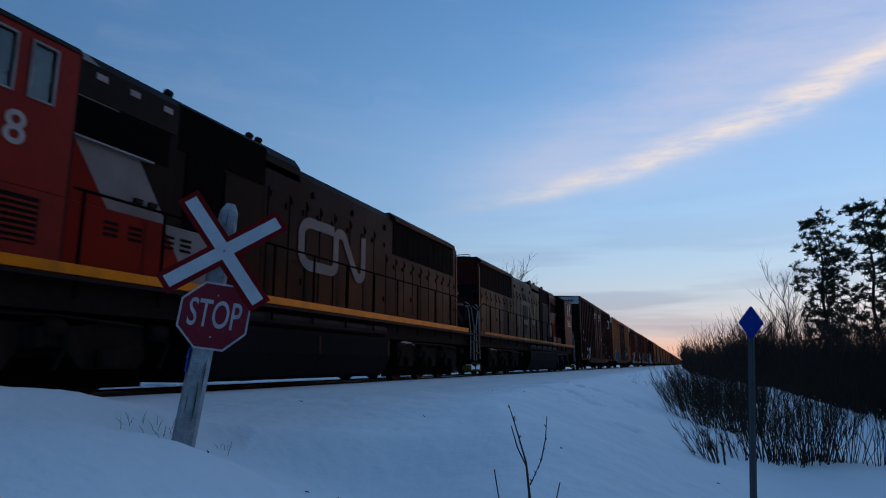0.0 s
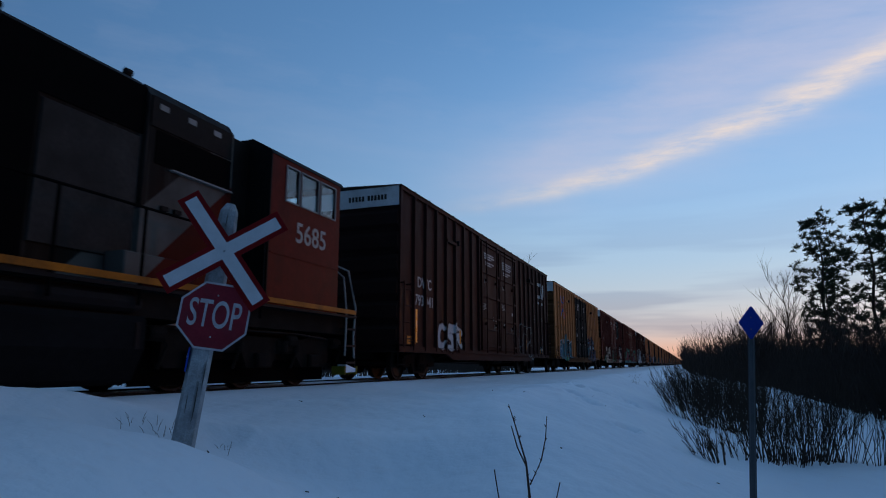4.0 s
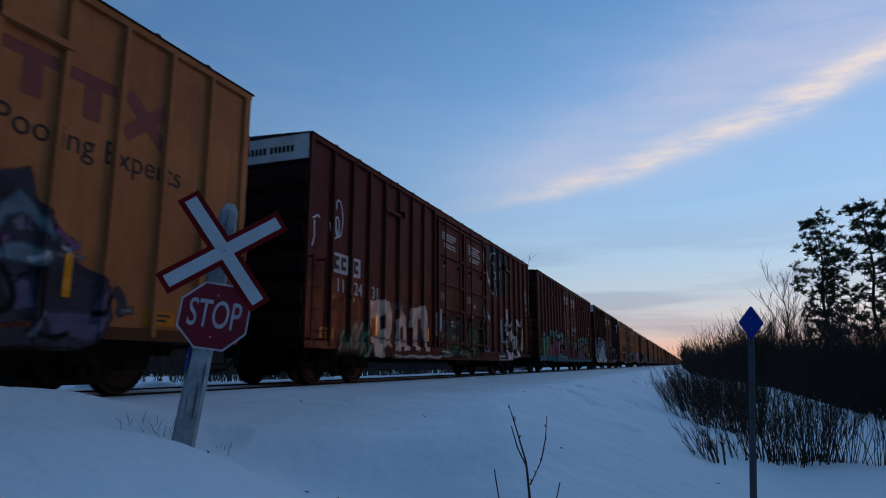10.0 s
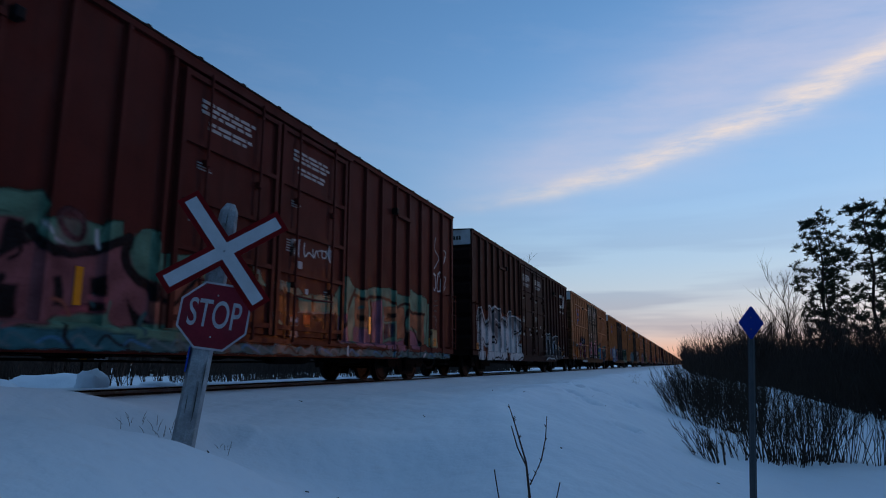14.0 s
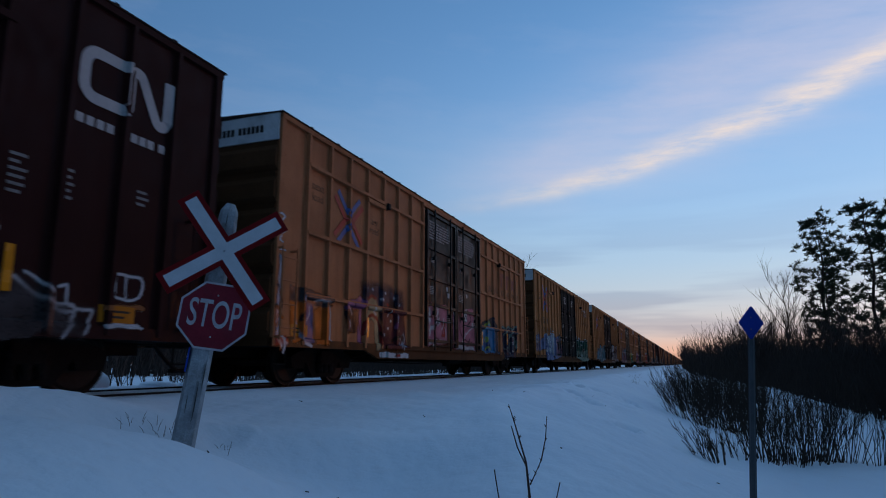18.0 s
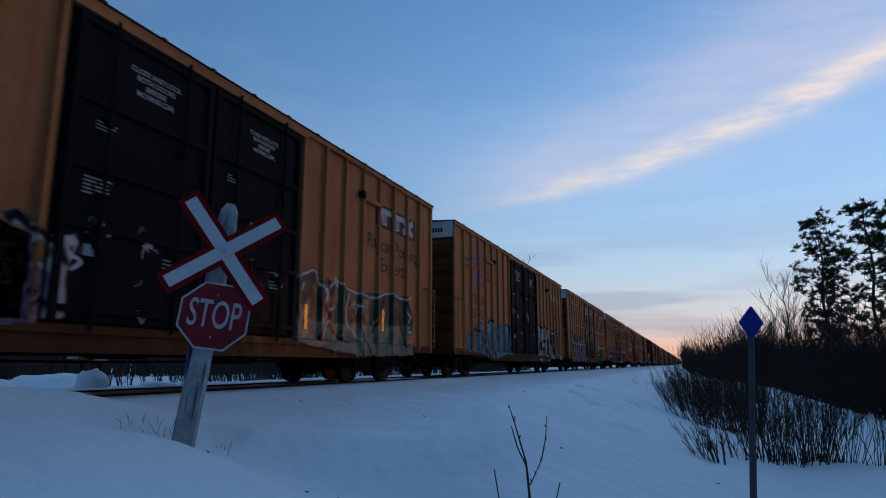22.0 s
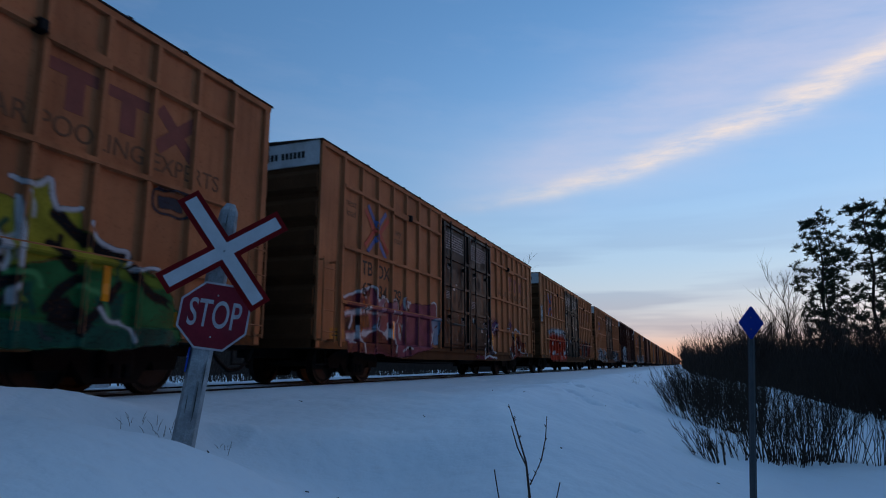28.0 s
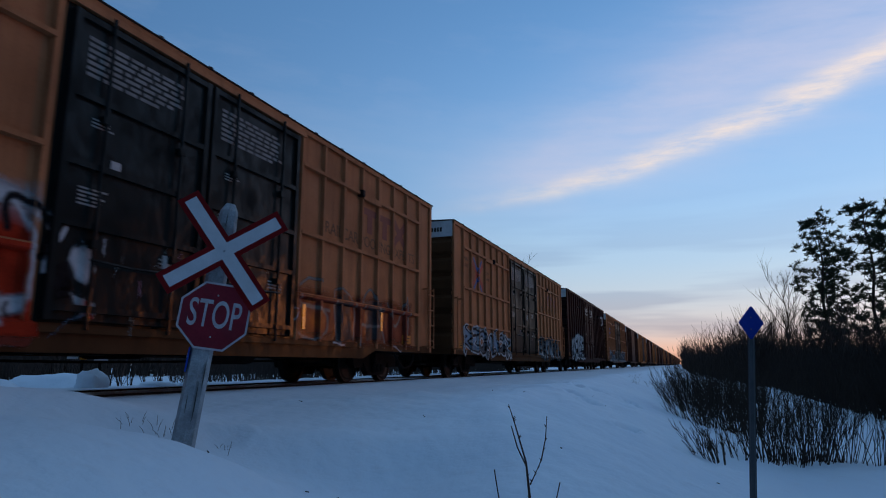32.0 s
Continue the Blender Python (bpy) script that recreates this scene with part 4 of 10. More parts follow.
def scrawl(y, z, size, mat, seed):
    """Loose sprayed loops."""
    def f(car):
        rnd = random.Random(seed)
        m = Mesh()
        for k in range(3):
            p, a = Vector((y + k * size * 0.35 * rnd.uniform(0.6, 1.2), z + rnd.uniform(-0.2, 0.2) * size)), rnd.uniform(0, 6)
            pts = []
            for i in range(14):
                pts.append((p.x, p.y))
                a += rnd.uniform(-0.2, 1.15)
                p = p + Vector((math.cos(a) * 0.5, math.sin(a))) * size * 0.16
            ribbon(m, pts, 0.035, SIDE + 0.003 + k * 0.002)
        part("scrawl", m, mat, car, "loose sprayed scrawl")
    return f


SPRAYW = plain("sprayed_white", (0.55, 0.57, 0.60), 0.6, 0, 0.2)
W_, K_, GR = (0.50, 0.52, 0.54), (0.010, 0.010, 0.012), (0.10, 0.11, 0.12)
PK, MINT, PEACH = (0.30, 0.08, 0.10), (0.10, 0.22, 0.16), (0.30, 0.10, 0.07)
BL, LB, PU = (0.035, 0.08, 0.20), (0.20, 0.30, 0.40), (0.09, 0.045, 0.12)
GN, DG, YE = (0.035, 0.15, 0.07), (0.012, 0.06, 0.04), (0.32, 0.29, 0.035)
RD, OR = (0.30, 0.022, 0.014), (0.42, 0.10, 0.015)


def segment_distance(Y, Z, a, b):
    d = np.array(b) - np.array(a)
    t = np.clip(((Y - a[0]) * d[0] + (Z - a[1]) * d[1]) / max(1e-6, float(d @ d)), 0, 1)
    return np.hypot(Y - a[0] - t * d[0], Z - a[1] - t * d[1])


class Spray:
    """Sprayed artwork on a wagon side: soft-edged fills, strokes and hazes laid over sheets, ribs and doors."""

    def __init__(self, seed):
        self.ops, self.seed = [], seed

    def fill(self, colour, *pts):
        self.ops.append((0, colour, 0.045, pts))

    def haze(self, colour, *pts):
        self.ops.append((1, colour, 0.30, pts))

    def line(self, colour, w, *pts):
        self.ops.append((2, colour, w * (1.6 if colour == K_ else 1.3), bent(pts)))

    def flourish(self, n):
        """Short quick strokes in the artist's own colours, inside what is already covered."""
        rnd = random.Random(self.seed + 40)
        shapes = [q for q in self.ops if q[0] == 0]
        for _ in range(n):
            shape = rnd.choice(shapes)
            a, b, c = (rnd.choice(shape[3]) for _ in range(3))
            u, v = (a[0] + b[0] + c[0]) / 3, (a[1] + b[1] + c[1]) / 3
            turn, size = rnd.gauss(1.57, 0.7), rnd.uniform(0.12, 0.36)
            du, dv = 0.5 * size * math.cos(turn), 0.5 * size * math.sin(turn)
            bow = rnd.uniform(-0.25, 0.25) * size
            colour = rnd.choice((K_, W_, rnd.choice(shapes)[1], rnd.choice(shapes)[1]))
            self.line(colour, rnd.uniform(0.02, 0.055), (u - du, max(0.62, v - dv)), (u + bow * math.sin(turn), v - bow * math.cos(turn)), (u + du, v + dv))

    def onto(self, car, style, label, step=0.023):
        ys = [p[0] for q in self.ops for p in q[3]]
        zs = [p[1] for q in self.ops for p in q[3]]
        Y, Z = np.meshgrid(np.arange(min(ys) - 0.3, max(ys) + 0.3, step), np.arange(max(0.57, min(zs) - 0.3), max(zs) + 0.3, step), indexing="ij")
        k = self.seed
        # the hand's unsteadiness
        U = Y + 0.014 * np.sin(Y * 7.3 + Z * 3.1 + k) + 0.008 * np.sin(Z * 17 + k * 2.0)
        V = Z + 0.014 * np.sin(Y * 5.7 - Z * 4.3 + k * 1.7) + 0.008 * np.sin(Y * 19 + k)
        fleck = 0.5 + 0.25 * np.sin(Y * 9.1 + 2.0 * np.sin(Z * 6.7 + k)) + 0.25 * np.sin(Z * 11.3 + 2.0 * np.sin(Y * 4.9 + k))
        col = np.zeros(Y.shape + (4,))
        for kind, colour, w, pts in self.ops:
            a0, a1 = min(p[0] for p in pts) - 0.25, max(p[0] for p in pts) + 0.25
            b0, b1 = min(p[1] for p in pts) - 0.25, max(p[1] for p in pts) + 0.25
            i0, i1 = np.searchsorted(Y[:, 0], (a0, a1))
            j0, j1 = np.searchsorted(Z[0], (b0, b1))
            u, v = U[i0:i1, j0:j1], V[i0:i1, j0:j1]
            d = np.full(u.shape, 9.0)
            for a, b in zip(pts, pts[1:] if kind == 2 else pts[1:] + pts[:1]):
                d = np.minimum(d, segment_distance(u, v, a, b))
            if kind == 2:
                m = (w / 2 - d) / 0.03 + 0.5
            else:
                inside = np.zeros(u.shape, bool)
                for a, b in zip(pts, pts[1:] + pts[:1]):
                    if a[1] != b[1]:
                        inside ^= ((a[1] > v) != (b[1] > v)) & (u < (b[0] - a[0]) * (v - a[1]) / (b[1] - a[1]) + a[0])
                m = np.where(inside, d, -d) / w + 0.5
                if kind == 1:
                    m = m * (0.55 + 0.5 * fleck[i0:i1, j0:j1])
                elif sum(colour) > 0.25:
                    rim = np.clip((0.024 - np.abs(d - 0.012)) / 0.022, 0, 1) * np.clip(2.2 * fleck[i0:i1, j0:j1] - 0.5, 0, 1)
                    shade = np.array(colour) * (1 - 0.80 * rim[..., None])
            m = np.clip(m, 0, 0.85 if kind == 1 else 1)[..., None]
            tone = (0.74 + 0.46 * fleck[i0:i1, j0:j1])[..., None] if kind < 2 else 1.0
            c = col[i0:i1, j0:j1]
            colour = shade if kind == 0 and sum(colour) > 0.25 else np.array(colour)
            under = np.where(c[..., 3:] > 0.02, c[..., :3], colour)
            c[..., :3] = under * (1 - m) + colour * tone * m
            c[..., 3:] = np.maximum(c[..., 3:], m)
        drape(car, style, Y, Z, col, label)


def bent(pts):
    """A smooth curve through the points."""
    if len(pts) < 3:
        return pts
    p = [pts[0], *pts, pts[-1]]
    out = []
    for a, b, c, d in zip(p, p[1:], p[2:], p[3:]):
        for t in (0.0, 0.25, 0.5, 0.75):
            out.append(tuple(0.5 * (2 * b[i] + (c[i] - a[i]) * t + (2 * a[i] - 5 * b[i] + 4 * c[i] - d[i]) * t * t + (3 * b[i] - a[i] - 3 * c[i] + d[i]) * t ** 3) for i in (0, 1)))
    return (*out, pts[-1])


def drape(car, style, Y, Z, col, label):
    """A thin skin of paint over the wagon side, colour and cover at each point."""
    X = surface_x(Y, Z, style)
    keep = col[..., 3] > 0.02
    cell = keep[:-1, :-1] | keep[1:, :-1] | keep[:-1, 1:] | keep[1:, 1:]
    ni, nj = Y.shape
    idx = np.arange(ni * nj).reshape(ni, nj)
    quads = np.stack([idx[:-1, :-1], idx[1:, :-1], idx[1:, 1:], idx[:-1, 1:]], -1)[cell]
    used, inv = np.unique(quads, return_inverse=True)
    me = bpy.data.meshes.new("graffiti")
    co = np.stack([X, Y, Z], -1).reshape(-1, 3)[used]
    me.from_pydata(co.tolist(), [], inv.reshape(-1, 4).tolist())
    att = me.attributes.new("spray", "FLOAT_COLOR", "POINT")
    att.data.foreach_set("color", col.reshape(-1, 4)[used].astype(np.float32).ravel())
    me.materials.append(SPRAY)
    tagged(part("graffiti", me, None, car, label), kind="stuff")



BONE = (0.74, 0.57, 0.50)
SHELL = (0.43, 0.33, 0.29)
PLUM2 = (0.085, 0.036, 0.040)
CHALK = (0.36, 0.36, 0.36)
NAVY = (0.022, 0.027, 0.050)
ICE = (0.17, 0.25, 0.22)
ICEDIM = (0.07, 0.12, 0.10)
APRICOT = (0.62, 0.44, 0.34)
PALESEA = (0.15, 0.22, 0.26)
LILAC = (0.115, 0.105, 0.17)
FADEORANGE = (0.13, 0.045, 0.022)
CANDY = (0.40, 0.15, 0.20)
CANDYPALE = (0.46, 0.29, 0.34)
DUSKY = (0.055, 0.040, 0.037)
MURK = (0.018, 0.021, 0.020)
LETM = (0.23, 0.10, 0.15)
LETP = (0.27, 0.115, 0.065)
SEABLUE = (0.035, 0.14, 0.17)
DULLTEAL = (0.050, 0.125, 0.13)
BLUE2 = (0.05, 0.19, 0.36)
BLUE3 = (0.05, 0.085, 0.2)
BROWNP = (0.09, 0.035, 0.022)
CELADON = (0.15, 0.2, 0.16)
CREAM = (0.45, 0.41, 0.35)
CREAMY = (0.34, 0.27, 0.15)
CYAN = (0.09, 0.27, 0.34)
GLOOM = (0.03, 0.031, 0.034)
GR2 = (0.17, 0.17, 0.16)
GREENLT = (0.07, 0.26, 0.1)
GREENMID = (0.025, 0.13, 0.045)
LEMON = (0.3, 0.28, 0.03)
LIME = (0.14, 0.22, 0.03)
MAROON = (0.075, 0.016, 0.022)
MAUVE = (0.22, 0.09, 0.2)
NIGHT = (0.035, 0.035, 0.055)
PALE = (0.50, 0.45, 0.43)
PEACHY = (0.34, 0.21, 0.15)
PERI = (0.15, 0.18, 0.3)
PINE = (0.022, 0.062, 0.046)
PINKISH = (0.3, 0.16, 0.21)
PKDUST = (0.22, 0.085, 0.095)
REDDUST = (0.17, 0.035, 0.022)
REDLINE = (0.19, 0.018, 0.016)
REDPIECE = (0.37, 0.030, 0.011)
ROSE = (0.21, 0.055, 0.085)
RUSTOR = (0.2, 0.055, 0.018)
RUSTY = (0.11, 0.034, 0.02)
SEA = (0.012, 0.07, 0.05)
SLATE = (0.045, 0.045, 0.058)
SMOKE = (0.05, 0.045, 0.046)
STEEL = (0.15, 0.17, 0.2)
TANP = (0.24, 0.1, 0.04)
TEAL = (0.075, 0.16, 0.19)
TEALPALE = (0.12, 0.19, 0.21)
WINE = (0.1, 0.018, 0.035)
YEGN = (0.28, 0.37, 0.06)


def loops(car):
    s = Spray(1)
    s.line(CHALK, 0.022, (3.22, 1.12), (3.17, 1.54), (3.23, 1.89), (3.42, 2.15), (3.64, 2.25), (3.85, 2.21), (3.98, 1.99), (3.98, 1.71), (3.93, 1.33), (3.96, 0.83))
    s.line(CHALK, 0.022, (3.61, 2.15), (3.72, 1.99), (3.74, 1.63))
    s.line(CHALK, 0.022, (3.95, 2.23), (4.18, 2.11), (4.41, 2.05), (4.59, 2.09), (4.67, 1.92), (4.72, 1.73), (4.68, 1.26), (4.63, 0.86))
    s.line(CHALK, 0.022, (3.88, 1.51), (4.01, 1.69), (4.16, 1.76), (4.34, 1.67), (4.45, 1.46))
    s.line(CHALK, 0.022, (4.67, 1.87), (4.84, 2.08), (5.03, 2.12), (5.14, 2.03), (5.12, 1.62), (5.04, 1.4))
    s.line(CHALK, 0.022, (5.13, 2.09), (5.31, 2.09), (5.47, 1.95), (5.74, 1.88))
    s.line(CHALK, 0.022, (5.21, 1.69), (5.27, 1.81), (5.48, 1.87), (5.63, 1.75))
    s.line(CHALK, 0.022, (3.36, 1.14), (3.52, 1.35), (3.74, 1.43), (3.95, 1.38), (4.02, 1.2))
    s.line(CHALK, 0.022, (4.67, 1.06), (4.86, 1.31), (5.18, 1.37), (5.31, 1.06), (5.24, 0.79))
    s.line(CHALK, 0.022, (5.31, 1.11), (5.4, 1.25), (5.61, 1.3), (5.73, 1.2))
    s.line(CHALK, 0.022, (3.28, 1.09), (3.4, 0.84))
    s.line(CHALK, 0.022, (4.67, 0.77), (5.05, 0.75), (5.51, 0.8))
    s.line(CHALK, 0.022, (5.35, 0.74), (5.6, 0.62), (5.89, 0.71))
    s.haze(GR, (7.35, 1.2), (8.12, 1.35), (8.06, 1.1), (7.52, 1.03))
    s.haze(CHALK, (7.5, 1.18), (7.77, 1.23), (7.75, 1.1), (7.51, 1.08))
    s.line(CHALK, 0.022, (7.84, 1.71), (8.01, 1.66), (7.85, 1.54))
    s.onto(car, "rib", "thin white sprayed loops")


def teal_shards(car):
    s = Spray(2)
    s.haze(RUSTY, (-9.23, 1.18), (-8.39, 1.46), (-7.94, 1.36), (-7.87, 0.76), (-9.17, 0.73))
    s.fill(TEAL, (-7.97, 1.36), (-7.75, 1.49), (-7.58, 1.92), (-7.21, 1.98), (-6.84, 1.59), (-5.8, 2.37), (-5.56, 2), (-5.11, 1.86), (-4.77, 2.08), (-4.5, 1.71), (-4.19, 1.82), (-3.96, 1.47), (-3.76, 1.6), (-3.8, 1.18), (-3.92, 0.84), (-6.04, 0.61), (-7.88, 0.79))
    s.fill(LB, (-7.74, 1.43), (-7.58, 1.52), (-7.6, 0.85), (-7.73, 0.85))
    s.fill(LB, (-7.52, 1.35), (-7.15, 1.41), (-7.17, 0.87), (-7.48, 0.94))
    s.fill(K_, (-5.59, 1.73), (-5.17, 1.85), (-5.16, 1.1), (-5.52, 0.88))
    s.fill(LB, (-5.1, 1.79), (-4.68, 1.69), (-4.46, 1.14), (-4.79, 0.77), (-5.03, 0.83))
    s.fill(W_, (-4.22, 1.74), (-3.83, 1.59), (-3.91, 1.17), (-4.16, 0.86))
    s.fill(PU, (-8.31, 1.27), (-8, 1.35), (-8.02, 1.01), (-8.23, 1))
    s.fill(W_, (-8.27, 0.95), (-7.99, 0.97), (-7.98, 0.86), (-8.25, 0.86))
    s.fill(GN, (-6.07, 0.89), (-5.25, 0.83), (-5.45, 0.62), (-6.23, 0.61))
    s.fill(OR, (-5.68, 0.91), (-5.35, 0.97), (-5.38, 0.85), (-5.67, 0.81))
    s.line(K_, 0.05, (-5.23, 1.91), (-5.05, 1.38), (-5.14, 0.83))
    s.line(K_, 0.05, (-4.44, 1.79), (-4.52, 1.14), (-4.79, 0.74))
    s.line(K_, 0.04, (-5.76, 1.91), (-5.34, 1.9), (-5.18, 1.57))
    s.line(W_, 0.035, (-5.79, 2.27), (-5.62, 2.01), (-5.11, 1.86), (-4.92, 2.06), (-4.56, 1.67), (-4.25, 1.8), (-4.14, 1.38), (-3.79, 1.59))
    s.line(W_, 0.03, (-7.75, 1.49), (-7.58, 1.91), (-7.29, 1.99))
    s.line(K_, 0.04, (-7.92, 1.31), (-7.78, 0.84))
    s.fill(W_, (-7.55, 0.96), (-7.41, 1), (-7.38, 0.81), (-7.52, 0.79))
    s.flourish(26)
    s.onto(car, "rib", "teal and white sprayed shards")


def grey_shards(car):
    s = Spray(3)
    s.fill(SLATE, (2.39, 2.46), (3, 2.2), (3.64, 2.37), (3.8, 1.93), (4.82, 2.42), (5.33, 2.45), (5.98, 1.91), (6.58, 1.51), (6.52, 0.61), (2.53, 0.76))
    s.haze(SMOKE, (2.49, 1.17), (6.5, 1.06), (6.53, 0.58), (2.58, 0.73))
    s.fill(LB, (3.18, 2.23), (3.8, 2.01), (3.96, 1.64), (3.79, 1.17), (3.55, 1.68))
    s.fill(LB, (2.39, 2.39), (2.75, 2.31), (3.03, 1.84), (2.72, 1.88))
    s.fill(MAUVE, (3.37, 2.29), (4.12, 2.52), (4.16, 1.97), (3.79, 2.08))
    s.fill(TEAL, (3.11, 1.56), (3.68, 1.69), (3.87, 1.03), (3.33, 1.07))
    s.fill(MAUVE, (2.45, 1.71), (2.98, 1.62), (2.95, 1.27), (2.54, 1.31))
    s.fill(W_, (4.17, 1.74), (4.69, 2.03), (4.56, 1.54), (4.28, 1.2))
    s.line(K_, 0.04, (3.06, 2.17), (3.3, 1.58), (3.16, 0.92))
    s.line(K_, 0.05, (4.22, 2.22), (4.86, 1.81), (4.6, 0.9))
    s.line(W_, 0.03, (2.41, 2.43), (3.02, 2.19), (3.37, 2.3))
    s.fill(SLATE, (4.60, 2.30), (5.06, 2.48), (5.19, 2.42), (5.69, 2.65), (5.81, 2.31), (6.11, 2.01), (6.25, 1.89), (6.36, 1.63), (6.67, 1.53), (6.91, 1.42), (6.98, 0.99), (6.68, 0.65), (4.82, 0.58))
    s.fill(PALESEA, (5.17, 1.95), (5.61, 2.37), (5.74, 2.26), (6.12, 1.91), (6.05, 1.83), (5.64, 2.11), (5.48, 2.02), (5.40, 1.84), (5.20, 1.81))
    s.fill(PALESEA, (5.44, 1.73), (5.61, 1.75), (6.10, 1.73), (6.12, 1.60), (5.93, 1.54), (5.50, 1.52))
    s.fill(PALESEA, (5.17, 2.32), (5.28, 2.29), (5.33, 2.11), (5.21, 2.05))
    s.fill(STEEL, (5.52, 1.99), (5.65, 2.08), (5.85, 1.89), (5.60, 1.85))
    s.fill(K_, (5.09, 2.37), (5.17, 2.35), (5.21, 2.02), (5.05, 2.02))
    s.fill(K_, (5.24, 1.78), (5.41, 1.75), (5.47, 1.54), (5.27, 1.54))
    s.fill(K_, (5.88, 1.50), (5.99, 1.53), (6.01, 0.87), (5.92, 0.86))
    s.fill(K_, (5.95, 2.04), (6.09, 2.00), (6.12, 1.92))
    s.fill(LILAC, (4.73, 1.30), (4.88, 1.43), (5.08, 0.99), (5.29, 0.83), (4.80, 0.75))
    s.fill(LILAC, (5.48, 1.39), (5.84, 1.37), (5.91, 1.05), (5.67, 1.00))
    s.fill(LILAC, (6.07, 1.00), (6.63, 1.07), (6.82, 1.41), (6.94, 1.28), (6.91, 0.95), (6.67, 0.71), (6.10, 0.74))
    s.fill(STEEL, (6.13, 1.87), (6.28, 1.95), (6.35, 1.88), (6.26, 1.76), (6.18, 1.74))
    s.fill(K_, (6.19, 1.87), (6.27, 1.90), (6.26, 1.81), (6.21, 1.80))
    s.line(GR2, 0.04, (6.15, 1.71), (6.31, 1.71), (6.46, 1.68))
    s.line(K_, 0.05, (4.88, 1.43), (5.08, 1.05), (5.25, 0.89))
    s.line(K_, 0.05, (5.48, 1.45), (5.64, 1.22), (5.59, 1.03), (5.36, 1.01))
    s.line(K_, 0.04, (5.83, 0.80), (6.06, 0.71), (6.33, 0.77))
    s.line(K_, 0.05, (6.66, 1.04), (6.85, 1.09), (6.94, 1.28))
    s.line(GR2, 0.03, (4.80, 0.74), (5.09, 0.72), (5.30, 0.73))
    s.fill(RUSTOR, (5.38, 0.87), (5.86, 0.89), (5.86, 0.83), (5.39, 0.81))
    s.line(SLATE, 0.1, (7.01, 1.36), (7.12, 1.22), (7.09, 1.07))
    s.fill(GR2, (7.08, 1.14), (7.28, 1.18), (7.29, 1.07), (7.09, 1.05))
    s.flourish(24)
    s.onto(car, "rib", "grey, white and mauve sprayed shards")


def cream_blocks(car):
    s = Spray(4)
    s.haze(PINE, (-8.12, 0.68), (-7.84, 1.16), (-7.27, 1.43), (-6.81, 1.41), (-6.42, 0.58))
    s.line(MINT, 0.06, (-8.05, 0.75), (-7.91, 0.98), (-7.76, 1.14))
    s.line(MINT, 0.06, (-7.65, 0.78), (-7.54, 0.99), (-7.30, 1.22))
    s.line(CELADON, 0.06, (-7.31, 0.79), (-7.15, 1.06), (-6.97, 1.31))
    s.line(MINT, 0.06, (-7.09, 0.71), (-6.92, 0.97), (-6.68, 1.23))
    s.line(MINT, 0.07, (-6.90, 0.58), (-6.72, 0.69), (-6.53, 0.84))
    s.line(PINE, 0.05, (-7.89, 0.76), (-7.67, 1.03))
    s.line(PINE, 0.05, (-7.44, 0.81), (-7.20, 1.15))
    s.line(TEAL, 0.04, (-7.22, 1.34), (-7.24, 1.01))
    s.fill(APRICOT, (-6.78, 1.76), (-6.64, 1.88), (-5.93, 2.00), (-5.55, 1.93), (-5.36, 1.68), (-5.40, 1.30), (-5.50, 1.08), (-5.49, 0.82), (-5.77, 0.91), (-5.96, 0.58), (-6.42, 0.58), (-6.59, 1.03), (-6.45, 1.09), (-6.67, 1.42))
    s.fill(OR, (-6.57, 1.46), (-6.35, 1.52), (-6.35, 1.04), (-6.48, 1.09))
    s.fill(K_, (-6.07, 1.54), (-5.86, 1.63), (-5.84, 1.27), (-6.05, 1.21))
    s.fill(K_, (-5.98, 0.81), (-5.71, 0.86), (-5.42, 0.61), (-5.91, 0.58))
    s.line(CELADON, 0.05, (-5.48, 1.83), (-5.36, 1.57), (-5.48, 1.19))
    s.fill(APRICOT, (-5.18, 1.53), (-4.90, 1.89), (-4.57, 1.63), (-4.48, 0.78), (-5.37, 0.71), (-5.22, 1.09))
    s.fill(K_, (-4.93, 1.30), (-4.75, 1.42), (-4.74, 1.05), (-4.92, 1.04))
    s.fill(APRICOT, (-4.33, 1.88), (-3.36, 2.06), (-3.06, 1.87), (-3.10, 0.75), (-3.42, 0.74), (-3.57, 1.64), (-3.78, 1.63), (-3.82, 0.76), (-4.13, 0.76), (-4.18, 1.37), (-4.37, 1.36))
    s.fill(APRICOT, (-2.59, 1.87), (-2.35, 1.98), (-2.40, 1.22), (-2.58, 1.21))
    s.fill(CREAM, (-5.37, 0.66), (-2.16, 0.67), (-2.16, 0.58), (-5.31, 0.58))
    s.line(K_, 0.045, (-6.76, 1.81), (-6.67, 1.42), (-6.59, 1.03), (-6.42, 0.60))
    s.line(K_, 0.04, (-5.34, 1.74), (-5.40, 1.30), (-5.48, 0.82))
    s.line(K_, 0.045, (-5.20, 1.47), (-5.22, 1.09), (-5.37, 0.70))
    s.line(K_, 0.045, (-4.58, 1.69), (-4.44, 1.35), (-4.45, 0.77))
    s.line(K_, 0.045, (-4.37, 1.36), (-4.14, 1.26), (-4.14, 0.75))
    s.line(K_, 0.045, (-3.68, 1.61), (-3.69, 1.16), (-3.47, 0.74))
    s.line(K_, 0.045, (-3.06, 1.87), (-2.94, 1.32), (-3.06, 0.73))
    s.line(SLATE, 0.03, (-6.40, 1.04), (-5.22, 1.01), (-3.11, 1.03))
    s.haze(SMOKE, (-5.43, 1.94), (-5.03, 2.04), (-4.40, 1.99), (-4.45, 1.81), (-5.24, 1.63))
    s.fill(RUSTOR, (-0.05, 1.86), (0.48, 1.93), (0.37, 1.33), (-0.05, 1.32))
